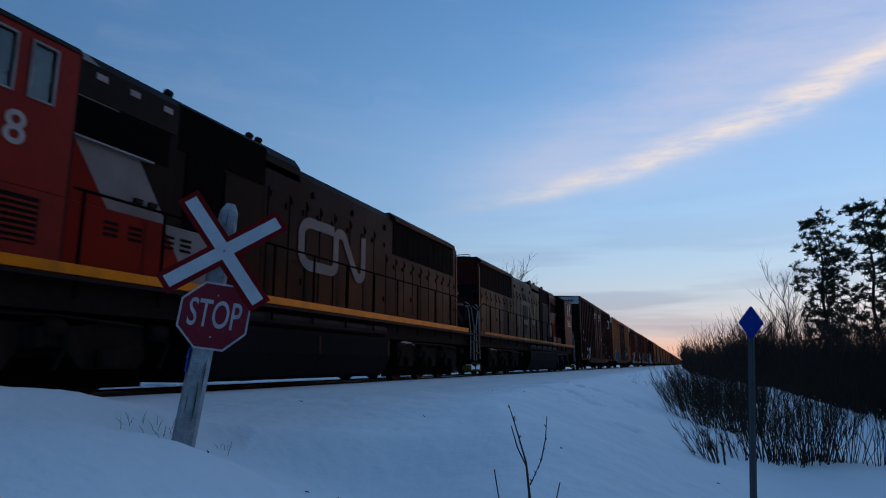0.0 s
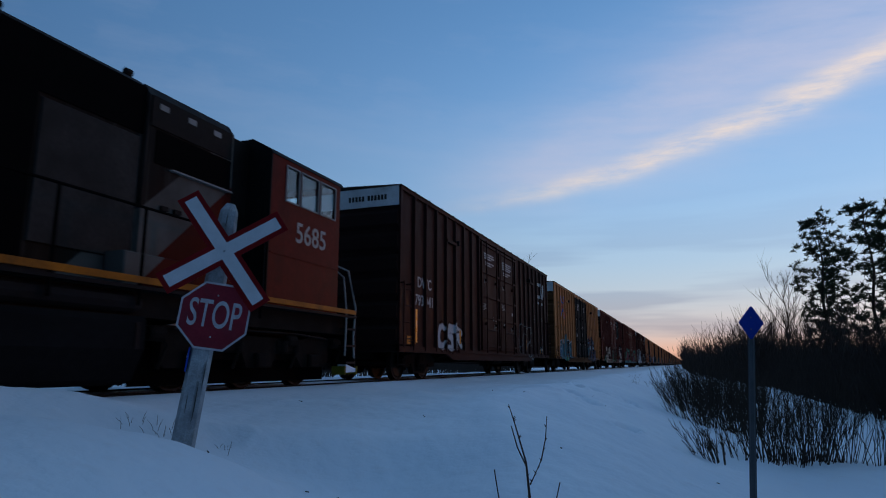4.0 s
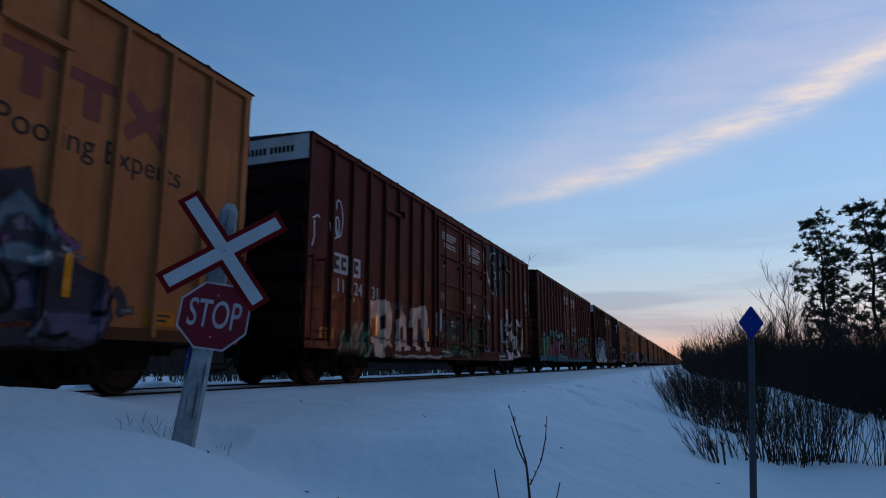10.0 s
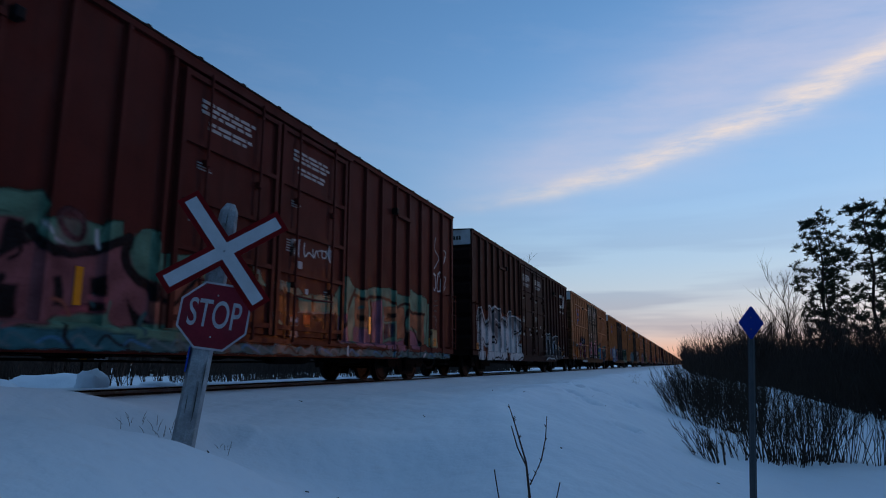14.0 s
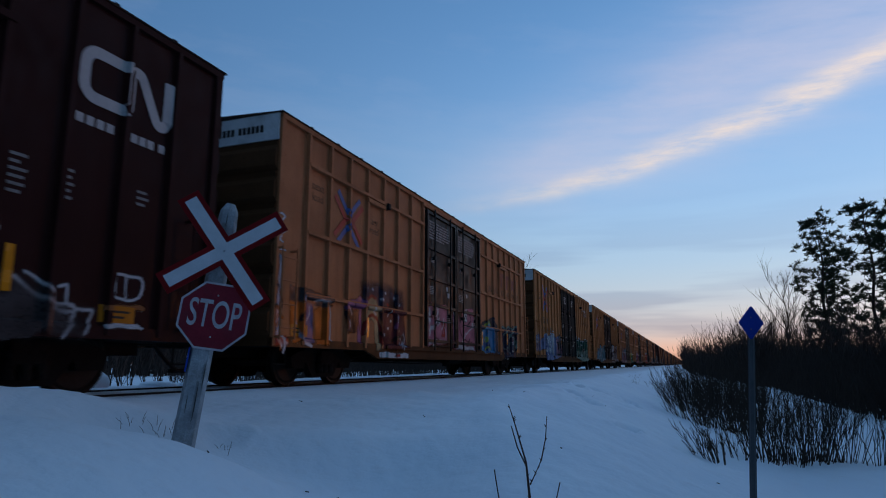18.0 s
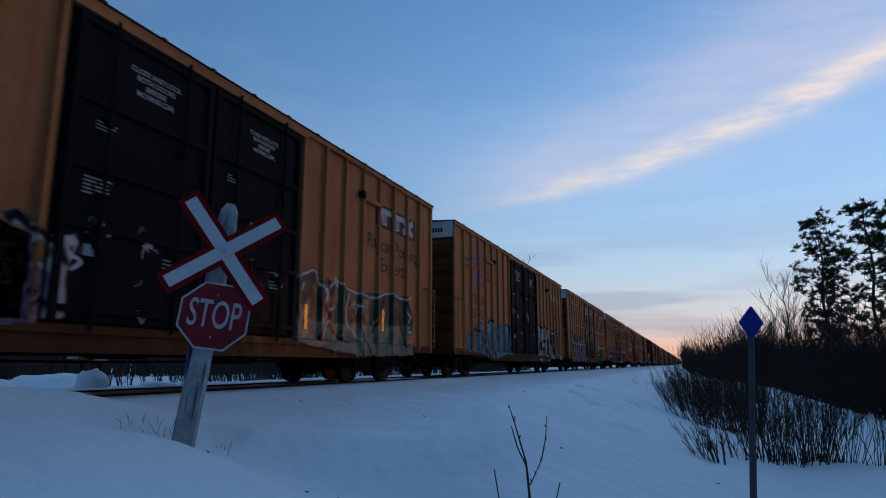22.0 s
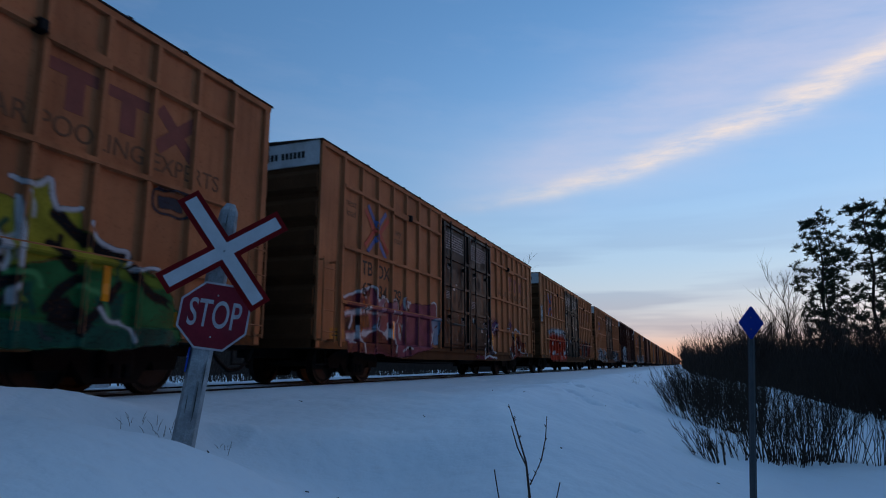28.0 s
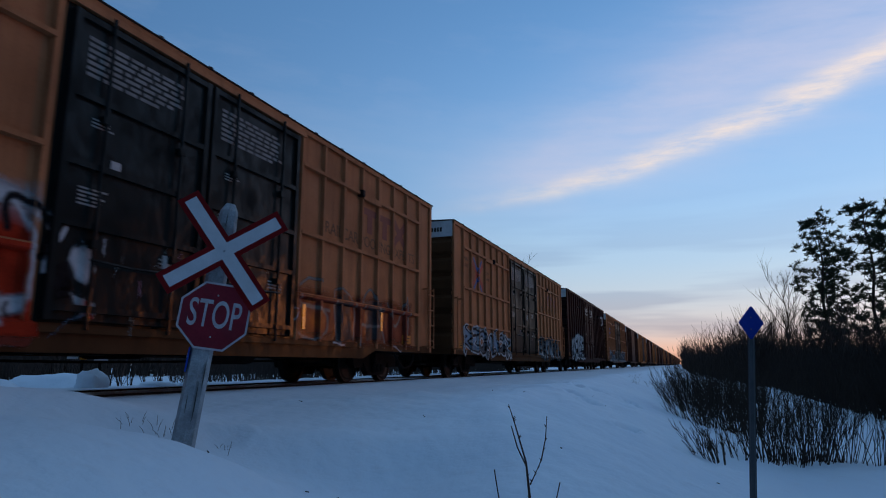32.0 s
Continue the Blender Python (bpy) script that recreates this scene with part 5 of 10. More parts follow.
    s.fill(FADEORANGE, (-8.48, 1.91), (-8.14, 1.95), (-8.12, 1.79), (-8.46, 1.73))
    s.fill(FADEORANGE, (-7.73, 1.90), (-7.34, 1.92), (-7.33, 1.76), (-7.72, 1.72))
    s.flourish(6)
    s.onto(car, "rib", "apricot block letters beside green leaves")


def door_greens(car):
    s = Spray(5)
    rnd = random.Random(50)
    s.haze(MURK, (-2.35, 1.76), (-1.03, 2.0), (1.83, 1.93), (1.87, 0.62), (-2.15, 0.62))
    s.fill(W_, (-2.38, 2.15), (-2.0, 2.12), (-2.06, 1.35), (-2.3, 1.42))
    s.fill(BLUE3, (-2.05, 1.72), (-1.9, 1.78), (-1.95, 1.35), (-2.05, 1.3))
    s.haze(PINE, (-1.75, 1.5), (-1.0, 1.6), (-0.9, 0.9), (-1.7, 0.85))
    s.haze(PINE, (0.6, 1.5), (1.4, 1.45), (1.5, 0.9), (0.6, 0.9))
    for i in range(85):
        y, z = rnd.uniform(-2.2, 1.8), 0.66 + 1.0 * rnd.random() ** 1.4
        c = rnd.choice((GN, GN, PINE, GREENMID, GREENLT, MINT, CELADON, K_, K_, RUSTOR))
        s.line(c, rnd.uniform(0.025, 0.075), (y, z), (y + rnd.uniform(-0.09, 0.09), z + rnd.uniform(0.03, 0.1)), (y + rnd.uniform(-0.2, 0.2), z + rnd.uniform(-0.06, 0.14)))
    s.fill(CELADON, (-2.1, 0.72), (-1.2, 0.72), (-1.2, 0.62), (-2.1, 0.62))
    s.line(CREAM, 0.035, (-2.2, 0.78), (-1.8, 0.80), (-1.5, 0.76))
    s.line(W_, 0.03, (0.17, 2.2), (0.11, 1.68), (0.33, 1.45))
    s.onto(car, "rib", "green spray flecks over the doors")


def peak(car):
    s = Spray(6)
    s.fill(GLOOM, (2.01, 4.88), (5.14, 4.9), (5.91, 4.78), (5.62, 3.33), (4.31, 3), (2.81, 3.41), (2.44, 3.77))
    s.line(W_, 0.05, (2.07, 4.74), (2.29, 4.15), (2.79, 3.63), (3.12, 3.37))
    s.line(W_, 0.14, (2.5, 3.75), (2.79, 3.61), (3.07, 3.49))
    s.line(W_, 0.04, (3.23, 4.38), (3.38, 4.61), (3.93, 4.71))
    s.line(W_, 0.04, (3.41, 4.26), (3.64, 4.01), (3.93, 3.92), (3.95, 3.69), (3.56, 3.73))
    s.line(W_, 0.05, (4.47, 4.71), (4.63, 4.34), (4.31, 4.03), (4.33, 3.73))
    s.line(W_, 0.04, (3.32, 3.2), (3.44, 3.05), (3.63, 2.99))
    s.line(W_, 0.03, (3.82, 3.58), (4.07, 3.16), (4.17, 2.8))
    s.haze(DG, (1.98, 2.44), (2.57, 1.34), (2.08, 0.93), (1.57, 0.66), (1.51, 1.24))
    s.fill(LB, (2, 2.5), (2.21, 2.49), (2.29, 2.01), (2.21, 1.78))
    s.fill(W_, (2.27, 2.42), (2.4, 2.46), (3.11, 2.18), (3.09, 2), (2.58, 2.12), (2.6, 1.56), (2.48, 1.55))
    s.fill(LB, (2.21, 0.89), (2.44, 1.27), (2.5, 1.31), (2.61, 1.02), (2.83, 1), (2.84, 0.84), (2.25, 0.86))
    s.haze(DUSKY, (4.95, 1.58), (5.13, 2.25), (6.29, 2.54), (7.74, 2.33), (8.18, 1.76), (8.22, 0.92), (6.28, 0.70), (5.21, 1.17))
    s.fill(BONE, (5.16, 2.58), (5.66, 2.67), (5.72, 1.88), (5.42, 2.07), (5.30, 2.38))
    s.fill(LB, (4.42, 2.00), (4.62, 2.17), (4.81, 2.27), (4.91, 1.29), (4.75, 1.21), (4.56, 1.54))
    s.fill(BONE, (5.06, 1.95), (5.42, 2.07), (5.47, 1.77), (5.08, 1.73))
    s.fill(BONE, (5.32, 1.69), (5.80, 1.77), (5.75, 1.54), (5.19, 1.53))
    s.fill(BONE, (5.84, 2.01), (6.16, 2.36), (6.30, 2.18), (6.20, 1.82), (6.53, 1.77), (6.51, 1.45), (5.83, 1.32), (5.77, 1.66))
    s.fill(BONE, (5.19, 1.42), (5.50, 1.37), (5.59, 1.05), (5.96, 0.86), (5.95, 0.58), (5.47, 0.58), (5.31, 1.11))
    s.fill(BONE, (5.95, 0.99), (6.22, 1.00), (6.35, 0.74), (6.22, 0.58), (5.98, 0.58))
    s.fill(BONE, (6.79, 2.45), (7.40, 2.29), (7.63, 2.01), (7.29, 2.02), (7.11, 1.74), (6.87, 1.76))
    s.fill(BONE, (7.57, 2.22), (8.05, 2.44), (7.97, 2.18), (7.77, 1.89), (7.58, 2.05))
    s.fill(BONE, (6.43, 1.56), (6.88, 1.64), (6.82, 1.31), (6.91, 1.07), (6.54, 0.98), (6.31, 1.20))
    s.fill(BONE, (7.61, 1.58), (7.86, 1.73), (8.17, 1.05), (7.56, 0.98))
    s.fill(BONE, (7.00, 0.96), (7.31, 1.09), (7.47, 1.02), (7.49, 0.68), (7.01, 0.72))
    s.fill(W_, (6.34, 0.78), (7.05, 0.78), (7.05, 0.67), (6.35, 0.69))
    s.fill(STEEL, (4.38, 1.19), (4.64, 1.24), (4.93, 0.81), (4.42, 0.76))
    s.fill(BLUE3, (5.05, 0.99), (5.35, 1.00), (5.41, 0.61), (5.14, 0.64))
    s.fill(BLUE2, (4.44, 1.09), (4.65, 1.12), (4.72, 0.97), (4.48, 0.93))
    s.fill(RUSTOR, (4.93, 1.40), (5.17, 1.42), (5.16, 1.10), (4.95, 1.16))
    s.fill(OR, (6.90, 1.28), (7.33, 1.41), (7.29, 1.34), (6.98, 1.23))
    s.fill(PINE, (4.51, 0.89), (5.00, 0.95), (4.96, 0.77), (4.53, 0.73))
    s.line(K_, 0.05, (5.19, 1.53), (5.75, 1.50), (5.79, 1.36))
    s.line(K_, 0.05, (5.72, 1.46), (5.83, 1.74), (5.92, 1.90))
    s.line(K_, 0.07, (6.27, 1.90), (6.57, 1.69), (7.03, 1.68))
    s.line(K_, 0.06, (7.17, 2.04), (7.86, 1.86), (7.44, 1.56), (6.90, 1.24))
    s.line(K_, 0.05, (6.16, 1.38), (6.55, 1.45), (6.45, 1.35), (6.17, 1.26))
    s.line(K_, 0.06, (6.19, 1.04), (6.53, 1.21), (6.62, 0.94), (6.34, 0.82))
    s.line(K_, 0.05, (6.91, 1.07), (7.14, 1.15), (7.35, 0.99), (7.47, 1.06))
    s.line(K_, 0.05, (7.31, 1.68), (7.29, 1.38), (7.07, 1.08))
    s.line(K_, 0.05, (8.17, 1.89), (7.97, 1.34), (8.32, 0.92))
    s.line(K_, 0.05, (5.37, 2.25), (5.64, 2.09))
    s.line(K_, 0.045, (5.41, 1.02), (5.79, 1.02), (5.93, 0.86))
    s.line(K_, 0.05, (6.60, 2.35), (6.78, 2.00), (6.87, 1.76))
    s.line(K_, 0.05, (5.06, 1.66), (5.16, 1.44), (5.34, 1.11))
    s.line(CREAM, 0.06, (3.98, 0.70), (4.42, 0.73), (5.02, 0.72))
    s.line(CREAM, 0.04, (4.04, 0.59), (4.49, 0.60), (5.32, 0.58))
    s.line(W_, 0.025, (8.6, 3.66), (9, 3.65), (8.71, 3.4), (9.01, 3.35), (8.53, 3.05), (8.93, 2.88), (8.64, 2.74))
    s.line(W_, 0.025, (8.79, 3.75), (8.72, 3.22), (8.96, 3.17))
    s.flourish(14)
    s.onto(car, "rib", "white sprayed letters under a dark peak")


def mint_letters(car):
    s = Spray(7)
    s.fill(MINT, (-8.76, 1.62), (-8.27, 1.87), (-7.59, 1.82), (-7.36, 1.95), (-6.84, 1.9), (-6.59, 2.22), (-5.55, 2.3), (-4.95, 2.12), (-4.65, 2.3), (-4.46, 2.09), (-3.41, 2.2), (-3.07, 1.95), (-1.64, 2.02), (-1.61, 0.69), (-4.95, 0.61), (-6.48, 0.58), (-8.68, 0.77))
    s.fill(PEACH, (-7.5, 0.95), (-6.93, 1.23), (-6.45, 1.09), (-6.74, 0.83), (-7.4, 0.81))
    s.fill(PK, (-6.68, 1.54), (-5.81, 1.46), (-5.59, 0.91), (-6.51, 0.94))
    s.fill(PEACH, (-5.46, 1.4), (-5.02, 1.81), (-4.44, 1.73), (-4.59, 0.94), (-5.3, 0.9))
    s.fill(PK, (-4.14, 1.67), (-3.25, 1.98), (-3, 1.09), (-4.25, 0.94))
    s.fill(PEACH, (-2.73, 1.68), (-1.77, 1.86), (-1.74, 0.94), (-2.82, 0.96))
    s.fill(BROWNP, (-6.57, 1.89), (-5.87, 1.97), (-5.85, 1.49), (-6.54, 1.46))
    s.fill(YE, (-8.1, 1.35), (-7.8, 1.45), (-7.76, 1), (-8.02, 0.96))
    s.line(K_, 0.04, (-6.68, 1.54), (-6.51, 0.94), (-5.59, 0.91), (-5.81, 1.46))
    s.line(K_, 0.04, (-5.46, 1.4), (-5.02, 1.81), (-4.44, 1.73), (-4.59, 0.94), (-4.9, 1.27), (-5.3, 0.9))
    s.line(K_, 0.04, (-4.14, 1.67), (-3.89, 1.33), (-3.25, 1.98), (-3, 1.09))
    s.line(K_, 0.04, (-2.73, 1.68), (-2.36, 1.22), (-1.77, 1.86))
    s.line(W_, 0.03, (-4.4, 2.09), (-4.2, 1.89), (-3.81, 1.79), (-3.3, 2.12))
    s.line(MINT, 0.04, (-7.92, 1.57), (-7.98, 1.03))
    s.line(W_, 0.03, (-8.24, 1.54), (-7.69, 1.52))
    s.fill(MINT, (-5.62, 2.09), (-4.89, 2.3), (-4.37, 2.42), (-4.29, 2.25), (-4.4, 1.91), (-4.6, 2.05), (-4.86, 2.05), (-5.59, 1.87))
    s.fill(MINT, (-3.72, 1.87), (-3.49, 2.24), (-3.22, 2.31), (-3.22, 2.08), (-3.62, 1.84))
    s.fill(MINT, (-3.1, 2.05), (-2.92, 2.23), (-2.64, 2.26), (-2.63, 1.54), (-2.99, 1.65))
    s.fill(PKDUST, (-5.58, 1.83), (-5.09, 1.98), (-4.6, 2.05), (-4.5, 1.76), (-4.34, 1.83), (-4.23, 1.69), (-3.67, 1.81), (-3.16, 2.05), (-3.03, 1.7), (-2.74, 1.47), (-2.65, 0.95), (-3.22, 0.87), (-3.54, 1.14), (-3.96, 1.06), (-4.23, 0.86), (-5.45, 0.81))
    s.fill(K_, (-4.77, 2.01), (-4.6, 2.02), (-4.49, 1.73), (-4.56, 1.74), (-4.83, 1.49))
    s.fill(K_, (-4.8, 1.24), (-4.55, 1.29), (-4.53, 0.93), (-4.76, 0.89))
    s.fill(K_, (-4.15, 1.43), (-4.03, 1.46), (-3.96, 1.08), (-4.11, 1.09))
    s.fill(K_, (-3.66, 1.47), (-3.48, 1.51), (-3.46, 1.07), (-3.63, 1.04))
    s.fill(K_, (-3.08, 1.28), (-2.69, 0.95), (-2.94, 0.91))
    s.line(K_, 0.09, (-4.5, 1.93), (-4.24, 1.73), (-3.67, 1.83), (-3.13, 2.06))
    s.line(K_, 0.09, (-3.13, 2.05), (-3.12, 1.69), (-2.74, 1.47), (-2.66, 1.32))
    s.line(K_, 0.05, (-4.14, 2.15), (-4.02, 2.25), (-3.85, 2.16), (-3.85, 1.94), (-4.04, 1.96), (-4.13, 2.08))
    s.haze(PKDUST, (-4.11, 2.18), (-3.86, 2.21), (-3.82, 1.9), (-4.08, 1.9))
    s.fill(MINT, (2.12, 1.84), (2.43, 2.25), (2.78, 2.32), (3.06, 2.11), (3.63, 2.10), (4.04, 2.24), (5.03, 2.28), (5.40, 2.22), (5.90, 2.16), (6.16, 2.40), (7.07, 2.28), (7.30, 2.24), (7.31, 0.94), (2.31, 0.85), (2.23, 1.43))
    s.fill(LETM, (2.27, 1.43), (2.73, 1.53), (2.86, 0.84), (2.31, 0.85))
    s.fill(LETP, (3.07, 1.89), (3.74, 1.88), (3.82, 1.26), (3.11, 1.22))
    s.fill(LETM, (3.06, 1.22), (3.82, 1.26), (3.89, 0.80), (3.04, 0.82))
    s.fill(LETM, (3.90, 1.87), (4.47, 2.00), (4.52, 0.79), (3.94, 0.83))
    s.fill(LETP, (4.54, 1.78), (5.16, 1.89), (5.24, 1.49), (4.55, 1.44))
    s.fill(NIGHT, (4.55, 1.40), (5.06, 1.43), (5.07, 1.08), (4.57, 1.01))
    s.fill(LETM, (4.57, 0.96), (5.19, 0.98), (5.20, 0.76), (4.58, 0.77))
    s.fill(LETP, (5.29, 1.85), (5.72, 1.88), (5.93, 1.11), (5.31, 1.04))
    s.fill(LETM, (5.25, 0.98), (5.93, 1.11), (6.00, 0.75), (5.26, 0.74))
    s.fill(LETP, (6.10, 1.86), (7.08, 1.77), (7.09, 0.93), (6.74, 0.92), (6.59, 1.30), (6.12, 1.38))
    s.fill(LETM, (6.05, 1.33), (6.59, 1.24), (6.74, 0.82), (6.13, 0.80))
    s.line(K_, 0.05, (2.30, 0.97), (2.66, 1.33), (2.77, 1.55), (3.06, 2.06))
    s.line(K_, 0.05, (3.07, 1.95), (3.55, 1.86), (3.99, 2.00), (5.04, 1.95), (5.29, 1.85), (5.84, 1.97), (6.31, 1.77), (7.15, 1.80))
    s.line(K_, 0.045, (3.85, 1.87), (3.92, 1.31), (3.89, 0.85))
    s.line(K_, 0.045, (5.20, 1.84), (5.16, 1.33), (5.22, 0.78))
    s.line(K_, 0.045, (5.95, 1.90), (5.79, 1.42), (6.00, 0.80))
    s.fill(K_, (3.18, 1.51), (3.71, 1.51), (3.67, 1.39), (3.19, 1.38))
    s.fill(K_, (5.74, 1.00), (5.98, 1.43), (6.00, 0.75), (5.75, 0.80))
    s.line(K_, 0.045, (6.25, 1.39), (6.59, 1.14), (6.81, 0.90))
    s.fill(K_, (4.71, 1.65), (5.11, 1.70), (5.11, 1.58), (4.71, 1.53))
    s.line(PEACHY, 0.025, (2.35, 1.48), (2.53, 1.23), (2.34, 0.93))
    s.fill(CREAMY, (7.53, 1.40), (8.08, 1.43), (8.17, 0.90), (7.54, 0.89))
    s.fill(MINT, (7.30, 2.13), (7.45, 2.14), (7.46, 0.89), (7.31, 0.88))
    s.line(GR2, 0.02, (7.68, 2.22), (8.16, 2.27))
    s.line(GR2, 0.02, (7.68, 2.07), (8.16, 2.12))
    s.line(GR2, 0.02, (7.68, 1.93), (8.08, 1.96))
    s.line(GR2, 0.02, (7.68, 1.75), (8.00, 1.77), (8.00, 1.48))
    s.fill(CELADON, (-0.13, 1.89), (0.73, 1.92), (1.01, 1.72), (0.81, 1.70), (0.36, 1.73), (-0.12, 1.68))
    s.fill(MINT, (0.78, 1.68), (1.73, 1.82), (2.21, 1.80), (2.23, 1.45), (1.39, 1.42), (0.84, 1.35))
    s.fill(RUSTOR, (0.15, 1.64), (0.33, 1.66), (0.36, 1.33), (0.17, 1.35))
    s.fill(REDPIECE, (0.97, 1.37), (1.25, 1.36), (1.26, 1.16), (0.98, 1.18))
    s.fill(RUSTOR, (1.05, 1.15), (1.26, 1.16), (1.24, 1.01), (1.06, 1.02))
    s.fill(LB, (0.55, 1.27), (0.81, 1.27), (0.82, 1.17), (0.56, 1.16))
    s.fill(STEEL, (0.56, 1.12), (0.82, 1.14), (0.84, 0.91), (0.58, 0.89))
    s.fill(STEEL, (-0.02, 1.27), (0.18, 1.28), (0.16, 1.14), (-0.04, 1.12))
    s.fill(PINE, (-0.04, 1.09), (0.16, 1.10), (0.18, 0.96), (-0.03, 0.95))
    s.fill(REDPIECE, (0.52, 1.30), (0.70, 1.35), (0.78, 1.28), (0.55, 1.27))
    s.fill(MINT, (-0.65, 2.17), (-0.37, 1.97), (-0.18, 1.74), (-0.52, 1.84))
    s.line(K_, 0.05, (0.36, 1.77), (0.42, 1.33), (0.39, 0.90))
    s.line(K_, 0.05, (1.29, 1.71), (1.39, 1.33), (1.69, 1.27), (1.67, 0.95))
    s.line(GR2, 0.03, (0.80, 1.36), (1.31, 1.42), (2.15, 1.44))
    s.fill(W_, (0.47, 2.72), (0.80, 2.77), (0.79, 2.41), (0.66, 2.45), (0.55, 2.41))
    s.fill(MAROON, (0.56, 2.62), (0.71, 2.64), (0.70, 2.57), (0.56, 2.56))
    s.line(W_, 0.025, (0.93, 2.71), (0.96, 2.48), (1.09, 2.58), (1.24, 2.51))
    s.line(W_, 0.025, (1.23, 2.66), (1.28, 2.51), (1.38, 2.67), (1.46, 2.53))
    s.line(W_, 0.025, (1.45, 2.66), (1.75, 2.69))
    s.line(W_, 0.025, (1.60, 2.68), (1.61, 2.54), (1.75, 2.56), (1.75, 2.67))
    s.line(W_, 0.025, (-0.01, 2.65), (0.05, 2.57))
    s.fill(LB, (1.83, 2.72), (1.92, 2.74), (1.94, 2.51), (1.84, 2.51))
    s.line(W_, 0.025, (7.99, 4.18), (7.91, 3.80), (8.24, 3.54), (7.83, 3.18))
    s.line(W_, 0.025, (8.49, 3.90), (8.84, 3.83), (8.54, 3.40), (8.84, 3.70))
    s.line(W_, 0.025, (8.54, 3.03), (8.84, 3.01), (8.49, 2.54), (8.79, 2.75))
    # waves along the sill
    for y in range(-9, 9):
        s.fill(SEABLUE if y < -3 else DULLTEAL, (y - 0.1, 0.58), (y - 0.1, 0.80 if y < -3 else 0.74), (y + 0.35, 0.86 if y < -3 else 0.76), (y + 1.05, 0.80 if y < -3 else 0.74), (y + 1.05, 0.58))
    for i in range(46):
        y = -9.0 + i * 0.39
        s.line(K_ if i % 5 == 4 else (BLUE2, TEALPALE, TEAL)[i % 3], 0.022, (y, 0.66), (y + 0.12, 0.72 + 0.03 * (i % 3)), (y + 0.32, 0.66), (y + 0.45, 0.63))
    s.flourish(40)
    s.onto(car, "rib", "pink black-edged letters on mint spray")


def chrome(car):
    s = Spray(8)
    s.fill(SMOKE, (2.35, 1.85), (3.11, 1.98), (4.04, 2.06), (4.26, 1.93), (4.99, 1.85), (6.07, 1.97), (6.18, 1.46), (7.06, 1.06), (6.59, 0.69), (2.56, 0.62))
    s.fill(LB, (4.72, 1.36), (5.01, 1.54), (4.97, 0.98), (4.77, 1.01))
    s.fill(LB, (5.25, 1.47), (5.66, 1.54), (5.59, 1.21), (5.28, 1.23))
    s.fill(STEEL, (3.02, 1.58), (3.25, 1.68), (3.29, 1.12), (3.08, 1.11))
    s.line(W_, 0.032, (2.36, 1.81), (2.55, 1.94), (3.11, 1.98), (2.92, 1.44), (2.63, 1.08), (2.43, 0.94))
    s.line(W_, 0.032, (3.34, 2.04), (3.47, 1.95), (4.04, 2.04), (3.95, 1.52), (4.19, 0.87))
    s.line(W_, 0.032, (3.5, 1.56), (3.87, 1.67), (3.78, 1.15))
    s.line(W_, 0.032, (4.32, 2.02), (4.4, 1.87), (4.99, 1.85), (5.14, 1.95), (6.07, 1.95), (6, 1.53))
    s.line(W_, 0.032, (4.44, 1.26), (4.72, 1.47), (5.08, 1.66))
    s.line(W_, 0.032, (4.79, 1.44), (4.88, 1.21), (5.34, 1.4), (5.66, 1.5), (5.76, 1.26))
    s.line(W_, 0.032, (5.35, 1.07), (5.53, 0.84), (5.7, 0.68))
    s.line(W_, 0.032, (6.37, 1.38), (6.76, 1.14), (7.16, 1.07), (6.97, 0.74))
    s.line(W_, 0.032, (2.56, 0.62), (2.98, 0.73), (3.81, 0.72), (4.77, 0.7))
    s.line(W_, 0.032, (3.42, 1.84), (3.34, 1.76), (3.49, 1.7))
    s.line(W_, 0.03, (7.65, 1.57), (8.08, 1.56), (8.09, 1.28), (7.67, 1.29), (7.65, 1.57))
    s.line(W_, 0.025, (7.85, 1.56), (7.87, 1.28))
    s.line(TANP, 0.06, (7.55, 1.14), (7.84, 1.15), (8.17, 1.14))
    s.line(W_, 0.05, (7.57, 0.9), (7.86, 0.9), (8.13, 0.89))
    s.line(W_, 0.03, (6.48, 1.44), (6.62, 1.4), (6.81, 1.22), (6.88, 1.05), (7.11, 1.02))
    s.line(W_, 0.03, (6.9, 1.32), (7.02, 1.34), (7.01, 1.13), (7.16, 1.07), (7.4, 1.07), (7.27, 0.8))
    s.haze(SMOKE, (6.44, 1.4), (6.84, 1.18), (7.11, 1.02), (7.4, 1.07), (7.22, 0.77), (6.52, 0.76))
    s.flourish(14)
    s.onto(car, "rib", "smoke-grey letters with white edges")


